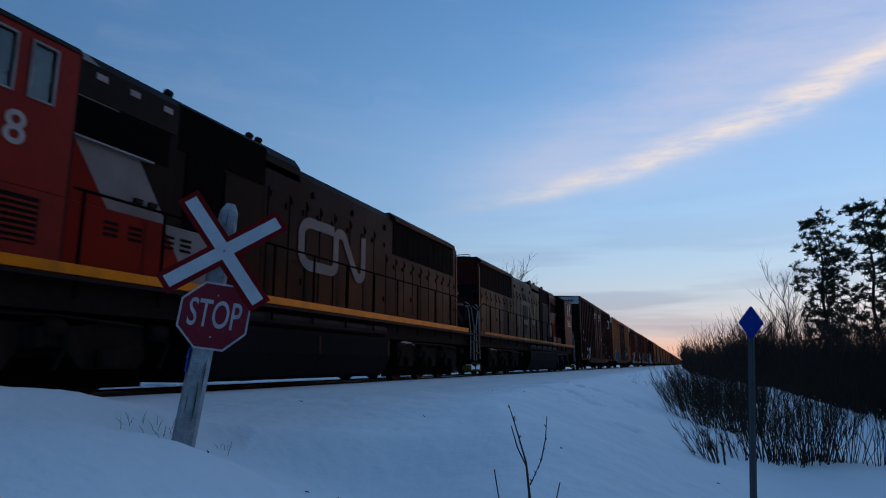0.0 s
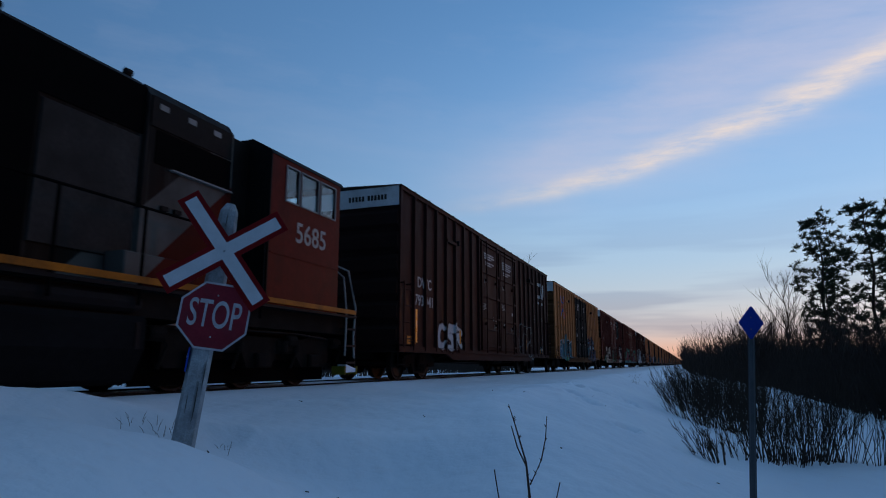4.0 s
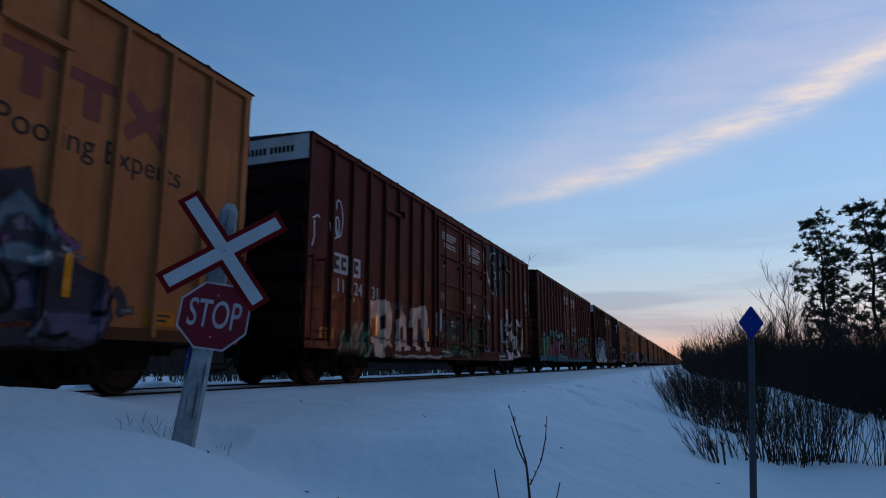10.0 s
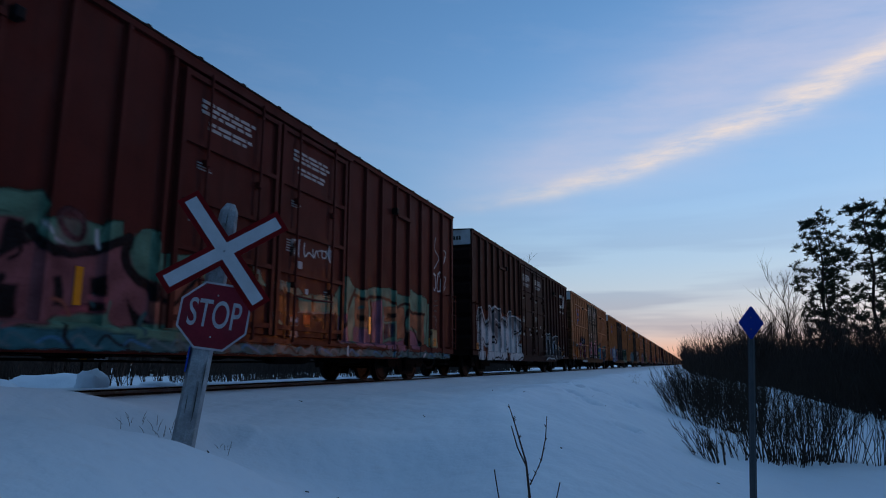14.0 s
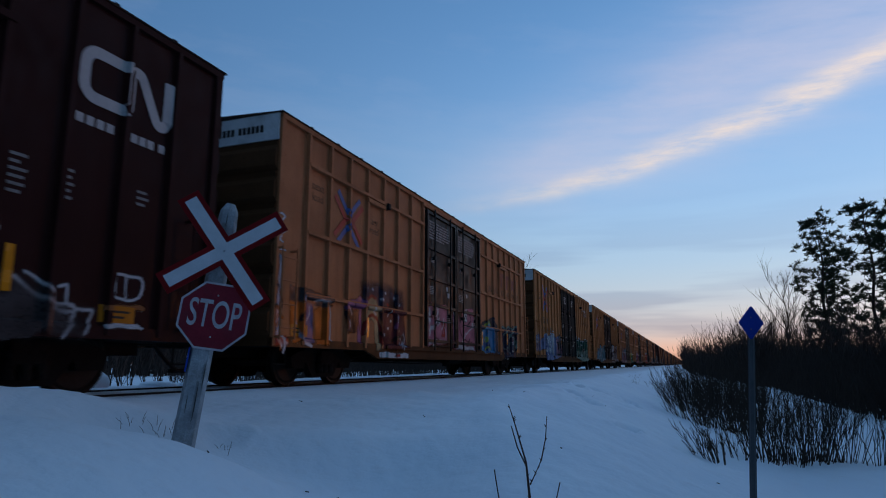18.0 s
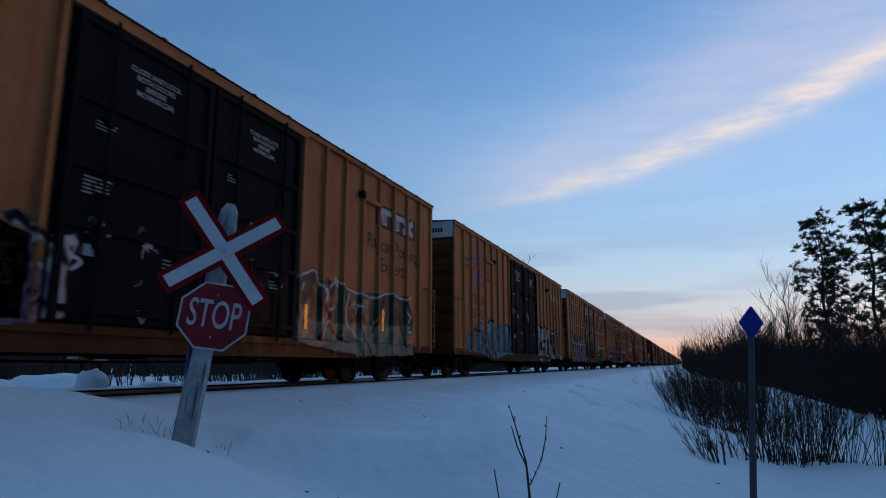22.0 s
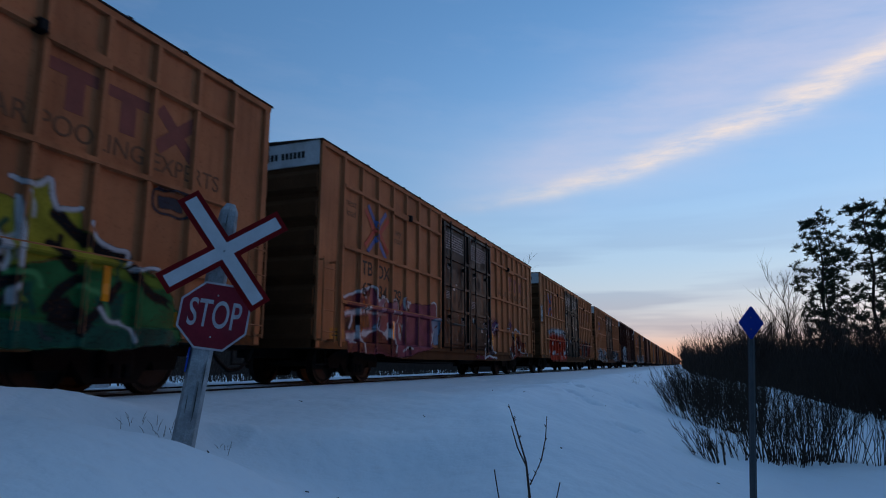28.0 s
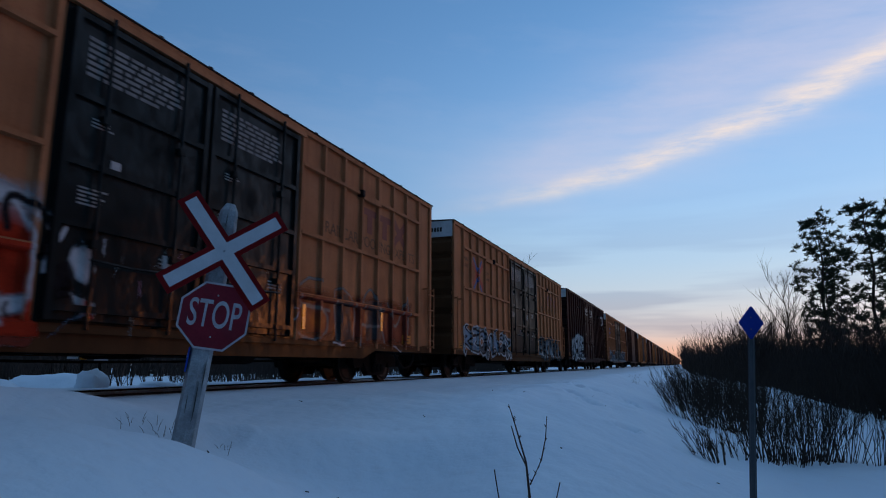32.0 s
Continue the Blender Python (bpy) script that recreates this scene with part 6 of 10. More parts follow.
def corner_tag(car):
    s = Spray(9)
    s.fill(LB, (-9.3, 2.42), (-9.13, 2.38), (-9.1, 0.85), (-9.3, 0.83))
    s.fill(W_, (-9.3, 2.32), (-9.21, 2.28), (-9.21, 1.85), (-9.3, 1.82))
    s.fill(OR, (-8.87, 1.66), (-8.41, 1.56), (-8.39, 0.88), (-8.78, 0.79))
    s.fill(BL, (-8.41, 1.63), (-8.08, 1.76), (-8.02, 0.81), (-8.35, 0.8))
    s.fill(OR, (-8.03, 1.51), (-7.46, 1.64), (-7.47, 0.79), (-7.95, 0.78))
    s.fill(RD, (-9.3, 0.94), (-8.89, 0.93), (-8.88, 0.75), (-9.3, 0.73))
    s.fill(SMOKE, (-8.86, 1.89), (-7.4, 1.81), (-7.39, 1.56), (-8.84, 1.59))
    s.line(W_, 0.03, (-9.3, 3.14), (-9.08, 3.13), (-9.3, 2.91), (-9.04, 2.91), (-9.3, 2.69), (-9.11, 2.65))
    s.line(W_, 0.03, (-9.3, 2.5), (-9.03, 2.5))
    s.line(K_, 0.04, (-9.3, 1.82), (-9.09, 1.57), (-9.25, 1.13))
    s.line(W_, 0.03, (-8.01, 1.67), (-7.47, 1.63), (-7.38, 0.91))
    s.line(LB, 0.04, (-8.69, 1.38), (-8.53, 1.02), (-8.39, 0.88))
    s.flourish(14)
    s.onto(car, "grid", "blue and orange corner tags")


def starry(car):
    s = Spray(10)
    s.haze(NIGHT, (-6.16, 2.22), (-5.34, 2.34), (-3.84, 2.24), (-3.79, 1.72), (-5.25, 1.58), (-6.12, 1.95))
    s.fill(MAROON, (-5.17, 1.64), (-3.81, 1.9), (-3.62, 0.82), (-5.04, 0.77))
    s.fill(MAUVE, (-6.87, 1.8), (-6.25, 1.86), (-6.15, 1.96), (-5.88, 1.84), (-6.04, 1.69), (-6.07, 1.07), (-6.05, 0.89), (-6.25, 0.86), (-6.27, 1.01), (-6.18, 1.62), (-6.84, 1.58))
    s.fill(K_, (-6.84, 1.56), (-6.26, 1.61), (-6.25, 1.14), (-6.77, 1.05))
    s.fill(CREAMY, (-5.98, 1.1), (-5.95, 1.53), (-5.87, 1.86), (-5.63, 1.99), (-5.36, 1.96), (-5.22, 1.73), (-5.15, 0.76), (-5.39, 0.74), (-5.47, 1.36), (-5.62, 1.43), (-5.81, 1.32), (-5.92, 1.11))
    s.line(REDLINE, 0.07, (-6, 1.1), (-5.96, 1.35), (-5.75, 1.5), (-5.47, 1.53), (-5.22, 1.39), (-5.13, 0.91))
    s.line(REDLINE, 0.06, (-5.87, 1.85), (-5.63, 2), (-5.38, 1.97))
    s.fill(K_, (-4.82, 1.74), (-4.55, 2), (-4.34, 1.98), (-4.39, 1.75), (-4.71, 1.65))
    s.fill(LB, (-4.03, 1.08), (-3.82, 1.21), (-3.78, 0.82), (-4.08, 0.83))
    s.line(K_, 0.05, (-4.51, 0.99), (-4.04, 1.13), (-3.8, 0.98))
    s.line(W_, 0.1, (-5.2, 0.63), (-4.66, 0.63), (-3.76, 0.62))
    s.fill(RD, (-4.44, 0.69), (-4.17, 0.68), (-4.17, 0.59), (-4.43, 0.59))
    s.line(W_, 0.045, (-5.15, 1.95), (-5.12, 1.94))
    s.line(W_, 0.045, (-4.89, 2.12), (-4.86, 2.12))
    s.line(W_, 0.045, (-5.9, 2.14), (-5.88, 2.13))
    s.line(W_, 0.045, (-5.54, 2.17), (-5.52, 2.16))
    s.line(W_, 0.045, (-5, 1.46), (-4.98, 1.46))
    s.line(W_, 0.045, (-4.74, 1.29), (-4.71, 1.28))
    s.line(W_, 0.045, (-4.9, 1.12), (-4.88, 1.11))
    s.line(W_, 0.045, (-4.42, 2.08), (-4.39, 2.07))
    s.line(W_, 0.045, (-4.12, 1.91), (-4.08, 1.9))
    s.line(W_, 0.045, (-4.56, 1.46), (-4.53, 1.46))
    s.flourish(22)
    s.onto(car, "grid", "cream and mauve shapes on a starry ground")


def pink_doors(car):
    s = Spray(11)
    s.fill(CANDY, (-2.39, 2.04), (-1.97, 2.2), (-1.83, 1.78), (-1.48, 1.82), (-1.45, 2.18), (-0.78, 2.18), (-0.74, 1.01), (-2.29, 0.94))
    s.fill(W_, (-2.28, 1.98), (-2.09, 2.03), (-2.01, 1.55), (-2.22, 1.53))
    s.fill(CANDY, (-1.69, 2.14), (-1.49, 2.18), (-1.3, 1.69), (-1.46, 1.54), (-1.61, 1.66))
    s.fill(RD, (-1.3, 1.69), (-0.92, 1.66), (-0.88, 1.22), (-1.26, 1.23), (-1.11, 1.42))
    s.fill(W_, (-2.34, 1.46), (-1.7, 1.58), (-1.69, 1.45), (-2.32, 1.31))
    s.fill(W_, (-2.2, 1.11), (-0.81, 1.15), (-0.81, 1.04), (-2.19, 0.98))
    s.fill(CANDY, (-0.26, 2.03), (0.25, 2.18), (0.44, 1.71), (0.73, 2.22), (1.79, 2.28), (1.95, 0.87), (-0.19, 0.88))
    s.fill(W_, (-0.16, 1.97), (0.11, 2.04), (0.18, 1.29), (-0.11, 1.31))
    s.fill(CANDY, (0.6, 1.64), (1.64, 1.56), (1.48, 1.11), (0.78, 1.24))
    s.fill(W_, (0.73, 2.15), (1.15, 2.25), (1.14, 1.77), (0.79, 1.78))
    s.fill(W_, (0.02, 1.05), (1.85, 1), (1.86, 0.87), (0.03, 0.89))
    s.line(MAROON, 0.04, (-2.36, 1.72), (-1.71, 1.72), (-1.78, 1.23), (-1.43, 1.12))
    s.line(MAROON, 0.04, (0.25, 2.18), (0.41, 1.55), (0.78, 1.24), (1.66, 1.12))
    s.line(W_, 0.03, (0.48, 0.99), (1.11, 1.43), (1.63, 1.64))
    s.line(K_, 0.03, (1.16, 2.2), (1.53, 1.9), (1.18, 1.69))
    s.flourish(34)
    s.onto(car, "rib", "pink and white letters over the doors")


def blue_letter(car):
    s = Spray(12)
    s.fill(SLATE, (2.45, 1.8), (4.19, 2.18), (4.88, 1.93), (4.99, 0.79), (2.5, 0.88))
    s.fill(CREAM, (2.34, 1.85), (2.52, 1.64), (2.54, 0.89), (2.44, 0.88))
    s.fill(BLUE2, (2.95, 1.6), (3.06, 1.72), (3.48, 1.97), (3.83, 2), (3.96, 1.8), (4.4, 1.63), (4.55, 0.94), (4.17, 0.84), (2.98, 0.8), (2.74, 0.9), (2.7, 1.28))
    s.fill(BL, (3.11, 1.27), (3.68, 1.33), (3.73, 0.88), (3.09, 0.84))
    s.fill(YEGN, (2.68, 0.87), (2.64, 1.37), (2.91, 1.65), (3.01, 1.6), (2.82, 1.24), (2.84, 0.87))
    s.line(YEGN, 0.055, (3, 1.66), (3.3, 1.84), (3.75, 2.01), (3.93, 1.85))
    s.line(YEGN, 0.055, (3.23, 1.27), (3.34, 1.4), (3.43, 1.33), (3.36, 1.22))
    s.line(YEGN, 0.055, (3.6, 1.15), (3.75, 1.06), (3.9, 0.96))
    s.line(YEGN, 0.055, (3.27, 0.9), (3.45, 1.04), (3.53, 0.92))
    s.fill(K_, (3.6, 1.16), (3.81, 1.18), (3.86, 1.04), (3.71, 1.07))
    s.line(K_, 0.05, (2.92, 1.59), (3.06, 1.72))
    s.fill(NAVY, (5.52, 1.85), (5.76, 1.92), (5.90, 1.80), (5.96, 1.67), (6.46, 1.91), (6.73, 1.90), (6.81, 1.68), (7.54, 1.97), (7.67, 1.92), (7.67, 1.46), (7.63, 1.09), (7.43, 0.72), (5.67, 0.66))
    s.fill(SMOKE, (6.78, 1.94), (6.92, 2.05), (7.25, 2.02), (7.30, 1.89), (6.84, 1.71))
    s.line(ICE, 0.06, (5.96, 1.65), (6.25, 1.85), (6.52, 1.93), (6.73, 1.88), (6.77, 1.67), (6.62, 1.50))
    s.line(ICE, 0.06, (6.67, 1.61), (6.90, 1.71), (7.54, 1.97), (7.65, 1.92), (7.67, 1.61), (7.61, 1.34), (7.58, 1.12), (7.52, 1.19))
    s.line(ICE, 0.06, (5.52, 1.87), (5.74, 1.91), (5.87, 1.84), (5.90, 1.68), (5.80, 1.58))
    s.fill(ICE, (6.09, 1.37), (6.39, 1.57), (6.39, 1.32), (6.08, 1.24), (6.08, 1.28), (6.28, 1.33), (6.32, 1.46), (6.13, 1.35))
    s.fill(ICE, (6.08, 1.11), (6.47, 1.13), (6.42, 1.07), (6.09, 1.06))
    s.fill(ICEDIM, (6.64, 1.32), (6.76, 1.34), (6.70, 1.12), (6.55, 0.89), (6.48, 0.89), (6.61, 1.09))
    s.fill(ICEDIM, (7.31, 1.53), (7.48, 1.58), (7.61, 1.34), (7.52, 1.17), (7.36, 1.35))
    s.fill(PINE, (5.64, 1.26), (5.73, 1.25), (5.75, 1.11), (5.61, 1.12))
    s.fill(WINE, (6.88, 1.51), (7.28, 1.51), (7.30, 1.25), (6.88, 1.24))
    s.line(W_, 0.02, (6.88, 1.52), (7.29, 1.52))
    s.line(W_, 0.02, (7.29, 1.52), (7.31, 1.24))
    s.line(W_, 0.02, (7.31, 1.24), (6.88, 1.24))
    s.line(W_, 0.02, (6.88, 1.24), (6.88, 1.52))
    s.line(W_, 0.02, (6.88, 1.30), (7.31, 1.30))
    s.line(GR2, 0.02, (6.95, 1.43), (7.06, 1.43), (7.05, 1.37), (6.95, 1.37))
    s.line(GR2, 0.02, (7.12, 1.44), (7.20, 1.44), (7.19, 1.36))
    s.fill(STEEL, (6.91, 1.21), (7.00, 1.20), (7.04, 1.00), (6.97, 0.99))
    s.fill(STEEL, (7.13, 1.21), (7.23, 1.21), (7.28, 0.99), (7.17, 1.01))
    s.line(CREAM, 0.03, (6.85, 0.95), (6.96, 0.91), (7.11, 0.97), (7.31, 0.93))
    s.line(GR2, 0.03, (6.27, 0.99), (6.65, 0.80), (6.89, 0.69))
    s.line(GR2, 0.03, (5.61, 1.09), (5.80, 1.03), (5.97, 0.97))
    s.fill(TEALPALE, (5.96, 0.67), (6.36, 0.65), (6.35, 0.59), (5.97, 0.60))
    s.fill(TEALPALE, (5.66, 0.69), (5.89, 0.67), (5.89, 0.62), (5.67, 0.62))
    s.fill(BROWNP, (6.03, 1.04), (6.25, 1.04), (6.27, 0.79), (6.03, 0.81))
    s.fill(BROWNP, (7.13, 0.91), (7.38, 0.91), (7.38, 0.74), (7.13, 0.74))
    s.line(GR2, 0.025, (7.68, 1.36), (7.78, 1.41), (7.92, 1.36))
    s.line(GR2, 0.025, (7.70, 1.31), (7.86, 1.34), (7.94, 1.32))
    s.line(GR2, 0.025, (7.68, 1.19), (7.81, 1.19), (7.94, 1.13), (7.71, 1.07))
    s.onto(car, "grid", "blue letter with yellow edge and navy letters")


def pale_blue(car):
    s = Spray(13)
    s.fill(PERI, (-9.27, 1.71), (-8.56, 1.98), (-8.21, 1.57), (-6.97, 1.98), (-6.44, 2.02), (-6.31, 1.86), (-5.78, 1.96), (-5.34, 2.06), (-4.48, 2.08), (-4.29, 1.86), (-3.81, 1.91), (-3.3, 2.05), (-2.68, 1.84), (-2.64, 0.87), (-4.97, 0.65), (-6.85, 0.61), (-6.9, 1.2), (-8.9, 1.03), (-9.22, 1.25))
    s.fill(W_, (-6.84, 1.73), (-6.43, 1.97), (-6.48, 1.43), (-6.76, 1.34))
    s.fill(W_, (-6.08, 1.87), (-5.82, 1.93), (-5.83, 1.13), (-6.08, 1.05))
    s.fill(W_, (-5.31, 2.04), (-4.54, 2.05), (-4.96, 0.88), (-5.17, 0.87))
    s.fill(W_, (-8.84, 1.86), (-8.6, 1.95), (-8.59, 1.53), (-8.8, 1.45))
    s.fill(BLUE3, (-6.4, 1.57), (-6.12, 1.67), (-6.12, 0.89), (-6.34, 0.83))
    s.fill(BLUE3, (-5.81, 1.85), (-5.38, 1.97), (-5.36, 0.86), (-5.69, 0.92))
    s.fill(BLUE3, (-8.98, 1.43), (-8.66, 1.46), (-8.7, 1.18), (-8.98, 1.16))
    s.fill(PINKISH, (-4.2, 1.22), (-3.8, 1.82), (-2.68, 1.84), (-2.64, 0.87), (-4.1, 0.83))
    s.fill(TANP, (-6.85, 1.14), (-6.59, 1.22), (-6.58, 0.82), (-6.79, 0.82))
    s.line(W_, 0.035, (-6.97, 1.94), (-6.44, 2.02), (-6.07, 1.78), (-5.78, 1.99), (-5.4, 2.08), (-4.48, 2.04))
    s.line(W_, 0.03, (-9.19, 1.83), (-8.97, 1.7), (-9.13, 1.57), (-8.74, 1.51))
    s.line(DG, 0.05, (-4, 1.81), (-3.81, 1.41), (-4.04, 1.07), (-3.45, 0.93))
    s.line(K_, 0.05, (-3.84, 1.82), (-3.48, 1.52), (-3.7, 0.92))
    s.line(K_, 0.05, (-3.42, 2.03), (-3.05, 1.64), (-3.3, 1.27), (-2.74, 0.95))
    s.line(K_, 0.04, (-2.97, 1.91), (-2.67, 1.49), (-3.02, 1.03))
    s.line(K_, 0.04, (-4.15, 1.63), (-3.57, 1.59), (-3.97, 1.24))
    s.line(BLUE3, 0.04, (-6.95, 1.72), (-6.8, 0.62))
    s.line(BLUE3, 0.03, (-6.31, 1.84), (-6.39, 1.44), (-6.11, 1.11))
    s.flourish(30)
    s.onto(car, "rib", "pale blue and white sprayed letters")


def pink_oval(car):
    s = Spray(14)
    s.fill(PALE, (-3.22, 1.91), (-2.91, 2.13), (-2.68, 2.03), (-2.56, 1.87), (-2.18, 1.97), (-2.13, 1.77), (-2.23, 1.56), (-2.19, 0.97), (-2.67, 0.88), (-3.12, 1.1))
    s.fill(K_, (-3.05, 2.04), (-2.89, 2.13), (-2.7, 2.03), (-2.7, 1.87), (-2.9, 1.98), (-2.99, 1.84))
    s.fill(TANP, (-2.79, 1.7), (-2.56, 1.87), (-2.4, 1.72), (-2.48, 1.57), (-2.76, 1.56))
    s.fill(PINKISH, (-2.8, 1.39), (-2.66, 1.55), (-2.41, 1.44), (-2.39, 1.09), (-2.53, 0.92), (-2.73, 1.01))
    s.fill(K_, (-2.76, 1.23), (-2.63, 1.3), (-2.53, 1.24), (-2.66, 1.15))
    s.line(K_, 0.05, (-2.67, 1.94), (-2.36, 1.82), (-2.26, 1.6))
    s.line(K_, 0.045, (-2.82, 1.54), (-2.81, 1.26), (-2.7, 0.93))
    s.line(W_, 0.04, (-2.3, 1.92), (-2.16, 1.85), (-2.22, 1.7), (-2.08, 1.63), (-2.18, 1.52))
    s.line(K_, 0.04, (-2.63, 1.07), (-2.54, 1.12), (-2.44, 1.08))
    s.fill(DG, (-3.11, 1.06), (-2.83, 1.09), (-2.67, 0.88), (-3.09, 0.86))
    s.onto(car, "rib", "pink oval on a pale cloud")


def green_white(car):
    s = Spray(15)
    s.fill(PINE, (2.43, 2.05), (2.88, 2.23), (3.24, 2.23), (3.4, 2.04), (4.01, 2.17), (4.24, 2.07), (5.31, 2.03), (7.71, 2.18), (8.11, 1.67), (8, 0.74), (5.01, 0.59), (2.52, 0.84))
    s.fill(CELADON, (2.51, 1.36), (3.81, 1.26), (5.73, 1.33), (7.98, 1.46), (8.05, 0.64), (5.01, 0.58), (2.55, 0.82))
    s.fill(PEACHY, (2.77, 1.49), (3.05, 1.7), (3.05, 1.17), (2.82, 1.22))
    s.fill(PEACHY, (3.45, 1.31), (3.79, 1.61), (3.71, 0.9), (3.42, 0.89))
    s.fill(PEACHY, (5.72, 1.42), (6.23, 1.64), (6.24, 1.22), (5.84, 1.11))
    s.fill(PEACHY, (6.78, 1.29), (7.24, 1.41), (7.26, 0.92), (6.84, 0.86))
    s.fill(CELADON, (3.59, 1.92), (3.86, 1.99), (3.79, 1.61), (3.61, 1.6))
    s.fill(CELADON, (5.22, 1.91), (5.6, 1.91), (5.43, 1.49), (5.23, 1.56))
    s.line(W_, 0.035, (2.43, 2.01), (3.02, 2.24), (3.27, 2.23), (3.41, 1.97), (3.74, 1.96), (4.07, 2.17), (4.58, 2.02), (5.21, 2), (5.7, 1.94), (6.53, 2.14), (7.59, 2.09), (8.02, 2.19))
    s.line(K_, 0.05, (3.25, 1.96), (3.5, 1.36), (3.39, 0.89))
    s.line(K_, 0.05, (3.92, 2.03), (3.81, 1.22), (4.47, 0.88))
    s.line(K_, 0.045, (5.06, 1.46), (5.35, 1.04), (5.6, 0.68))
    s.line(K_, 0.045, (6.32, 1.93), (5.73, 1.15))
    s.line(K_, 0.045, (6.76, 1.97), (7.24, 1.51), (7.55, 0.88))
    s.line(W_, 0.03, (4.59, 1.94), (4.53, 1.34), (5.08, 0.95))
    s.line(W_, 0.03, (2.83, 1.98), (2.72, 1.6), (3.03, 1.02))
    s.line(W_, 0.03, (7.6, 1.74), (7.98, 1.66), (7.61, 1.33), (8.04, 1.25))
    s.fill(PINE, (4.68, 1.82), (5.13, 1.82), (5.05, 1.51), (4.7, 1.51))
    s.flourish(34)
    s.onto(car, "rib", "dark green letters with white top edge")


def cyan_shapes(car):
    s = Spray(16)
    s.haze(RUSTY, (-8.07, 0.94), (-6.2, 1.14), (-3.18, 0.94), (-2.62, 0.63), (-8.04, 0.72))
    s.fill(TEALPALE, (-8.13, 1.38), (-7.4, 1.52), (-7.18, 1.83), (-6.89, 1.75), (-6.68, 1.6), (-6.35, 1.99), (-6.13, 1.63), (-5.31, 2.08), (-4.99, 1.85), (-4.68, 1.77), (-2.62, 2.06), (-2.5, 0.77), (-3.16, 0.8), (-5.01, 0.59), (-5.28, 0.58), (-6.21, 0.75), (-7.31, 0.83), (-8.05, 0.79))
    s.fill(TANP, (-7.38, 1.41), (-6.91, 1.52), (-6.87, 1.17), (-7.35, 1.12))
    s.fill(TANP, (-6.6, 1.42), (-6.21, 1.52), (-6.17, 1.16), (-6.6, 1.15))
    s.fill(CYAN, (-7.33, 1.67), (-7.14, 1.86), (-6.9, 1.68), (-7.01, 1.55), (-7.31, 1.5))
    s.fill(CYAN, (-5.73, 1.74), (-5.31, 2.08), (-5.01, 1.99), (-5.24, 1.49), (-5.58, 1.54))
    s.fill(CYAN, (-3.27, 2.04), (-2.6, 2.07), (-2.71, 1.78), (-3.04, 1.81))
    s.fill(LB, (-6.63, 1.88), (-6.36, 1.99), (-6.13, 1.63), (-6.24, 1.49), (-6.47, 1.65))
    s.fill(LB, (-6.87, 1.57), (-6.65, 1.6), (-6.68, 1.23), (-6.76, 0.87), (-6.83, 0.86))
    s.fill(TEAL, (-6.04, 1.17), (-5.85, 1.17), (-5.61, 0.58), (-6.16, 0.8))
    s.fill(K_, (-6.56, 1.9), (-6.37, 1.94), (-6.28, 1.83), (-6.49, 1.82))
    s.fill(MAROON, (-6.17, 0.9), (-5.83, 0.98), (-5.25, 0.58), (-5.54, 0.58), (-5.82, 0.82))
    s.fill(TANP, (-5.91, 1.16), (-5.7, 1.43), (-5.24, 1.43), (-5.33, 1.05), (-5.83, 0.92))
    s.line(K_, 0.05, (-7.62, 1.38), (-7.39, 1.47), (-7.2, 1.63), (-6.91, 1.56), (-6.65, 1.6))
    s.line(SLATE, 0.08, (-6.64, 0.85), (-6.35, 1.03), (-6.04, 1.25))
    s.line(K_, 0.05, (-5.79, 1.77), (-5.3, 2.07), (-4.98, 1.85), (-4.97, 1.63))
    s.line(K_, 0.05, (-5.86, 1.21), (-5.63, 0.83), (-5.22, 0.58))
    s.line(K_, 0.04, (-3.26, 1.96), (-2.73, 1.99), (-2.7, 1.57), (-2.86, 0.89))
    s.line(W_, 0.035, (-6.61, 1.89), (-6.35, 2), (-6.11, 1.63))
    s.line(TEAL, 0.05, (-3.24, 1.65), (-2.96, 0.82))
    s.fill(OR, (-3.2, 1.17), (-3.03, 1.18), (-3.06, 0.98), (-3.18, 0.97))
    s.flourish(26)
    s.onto(car, "rib", "cyan and teal sprayed shapes")


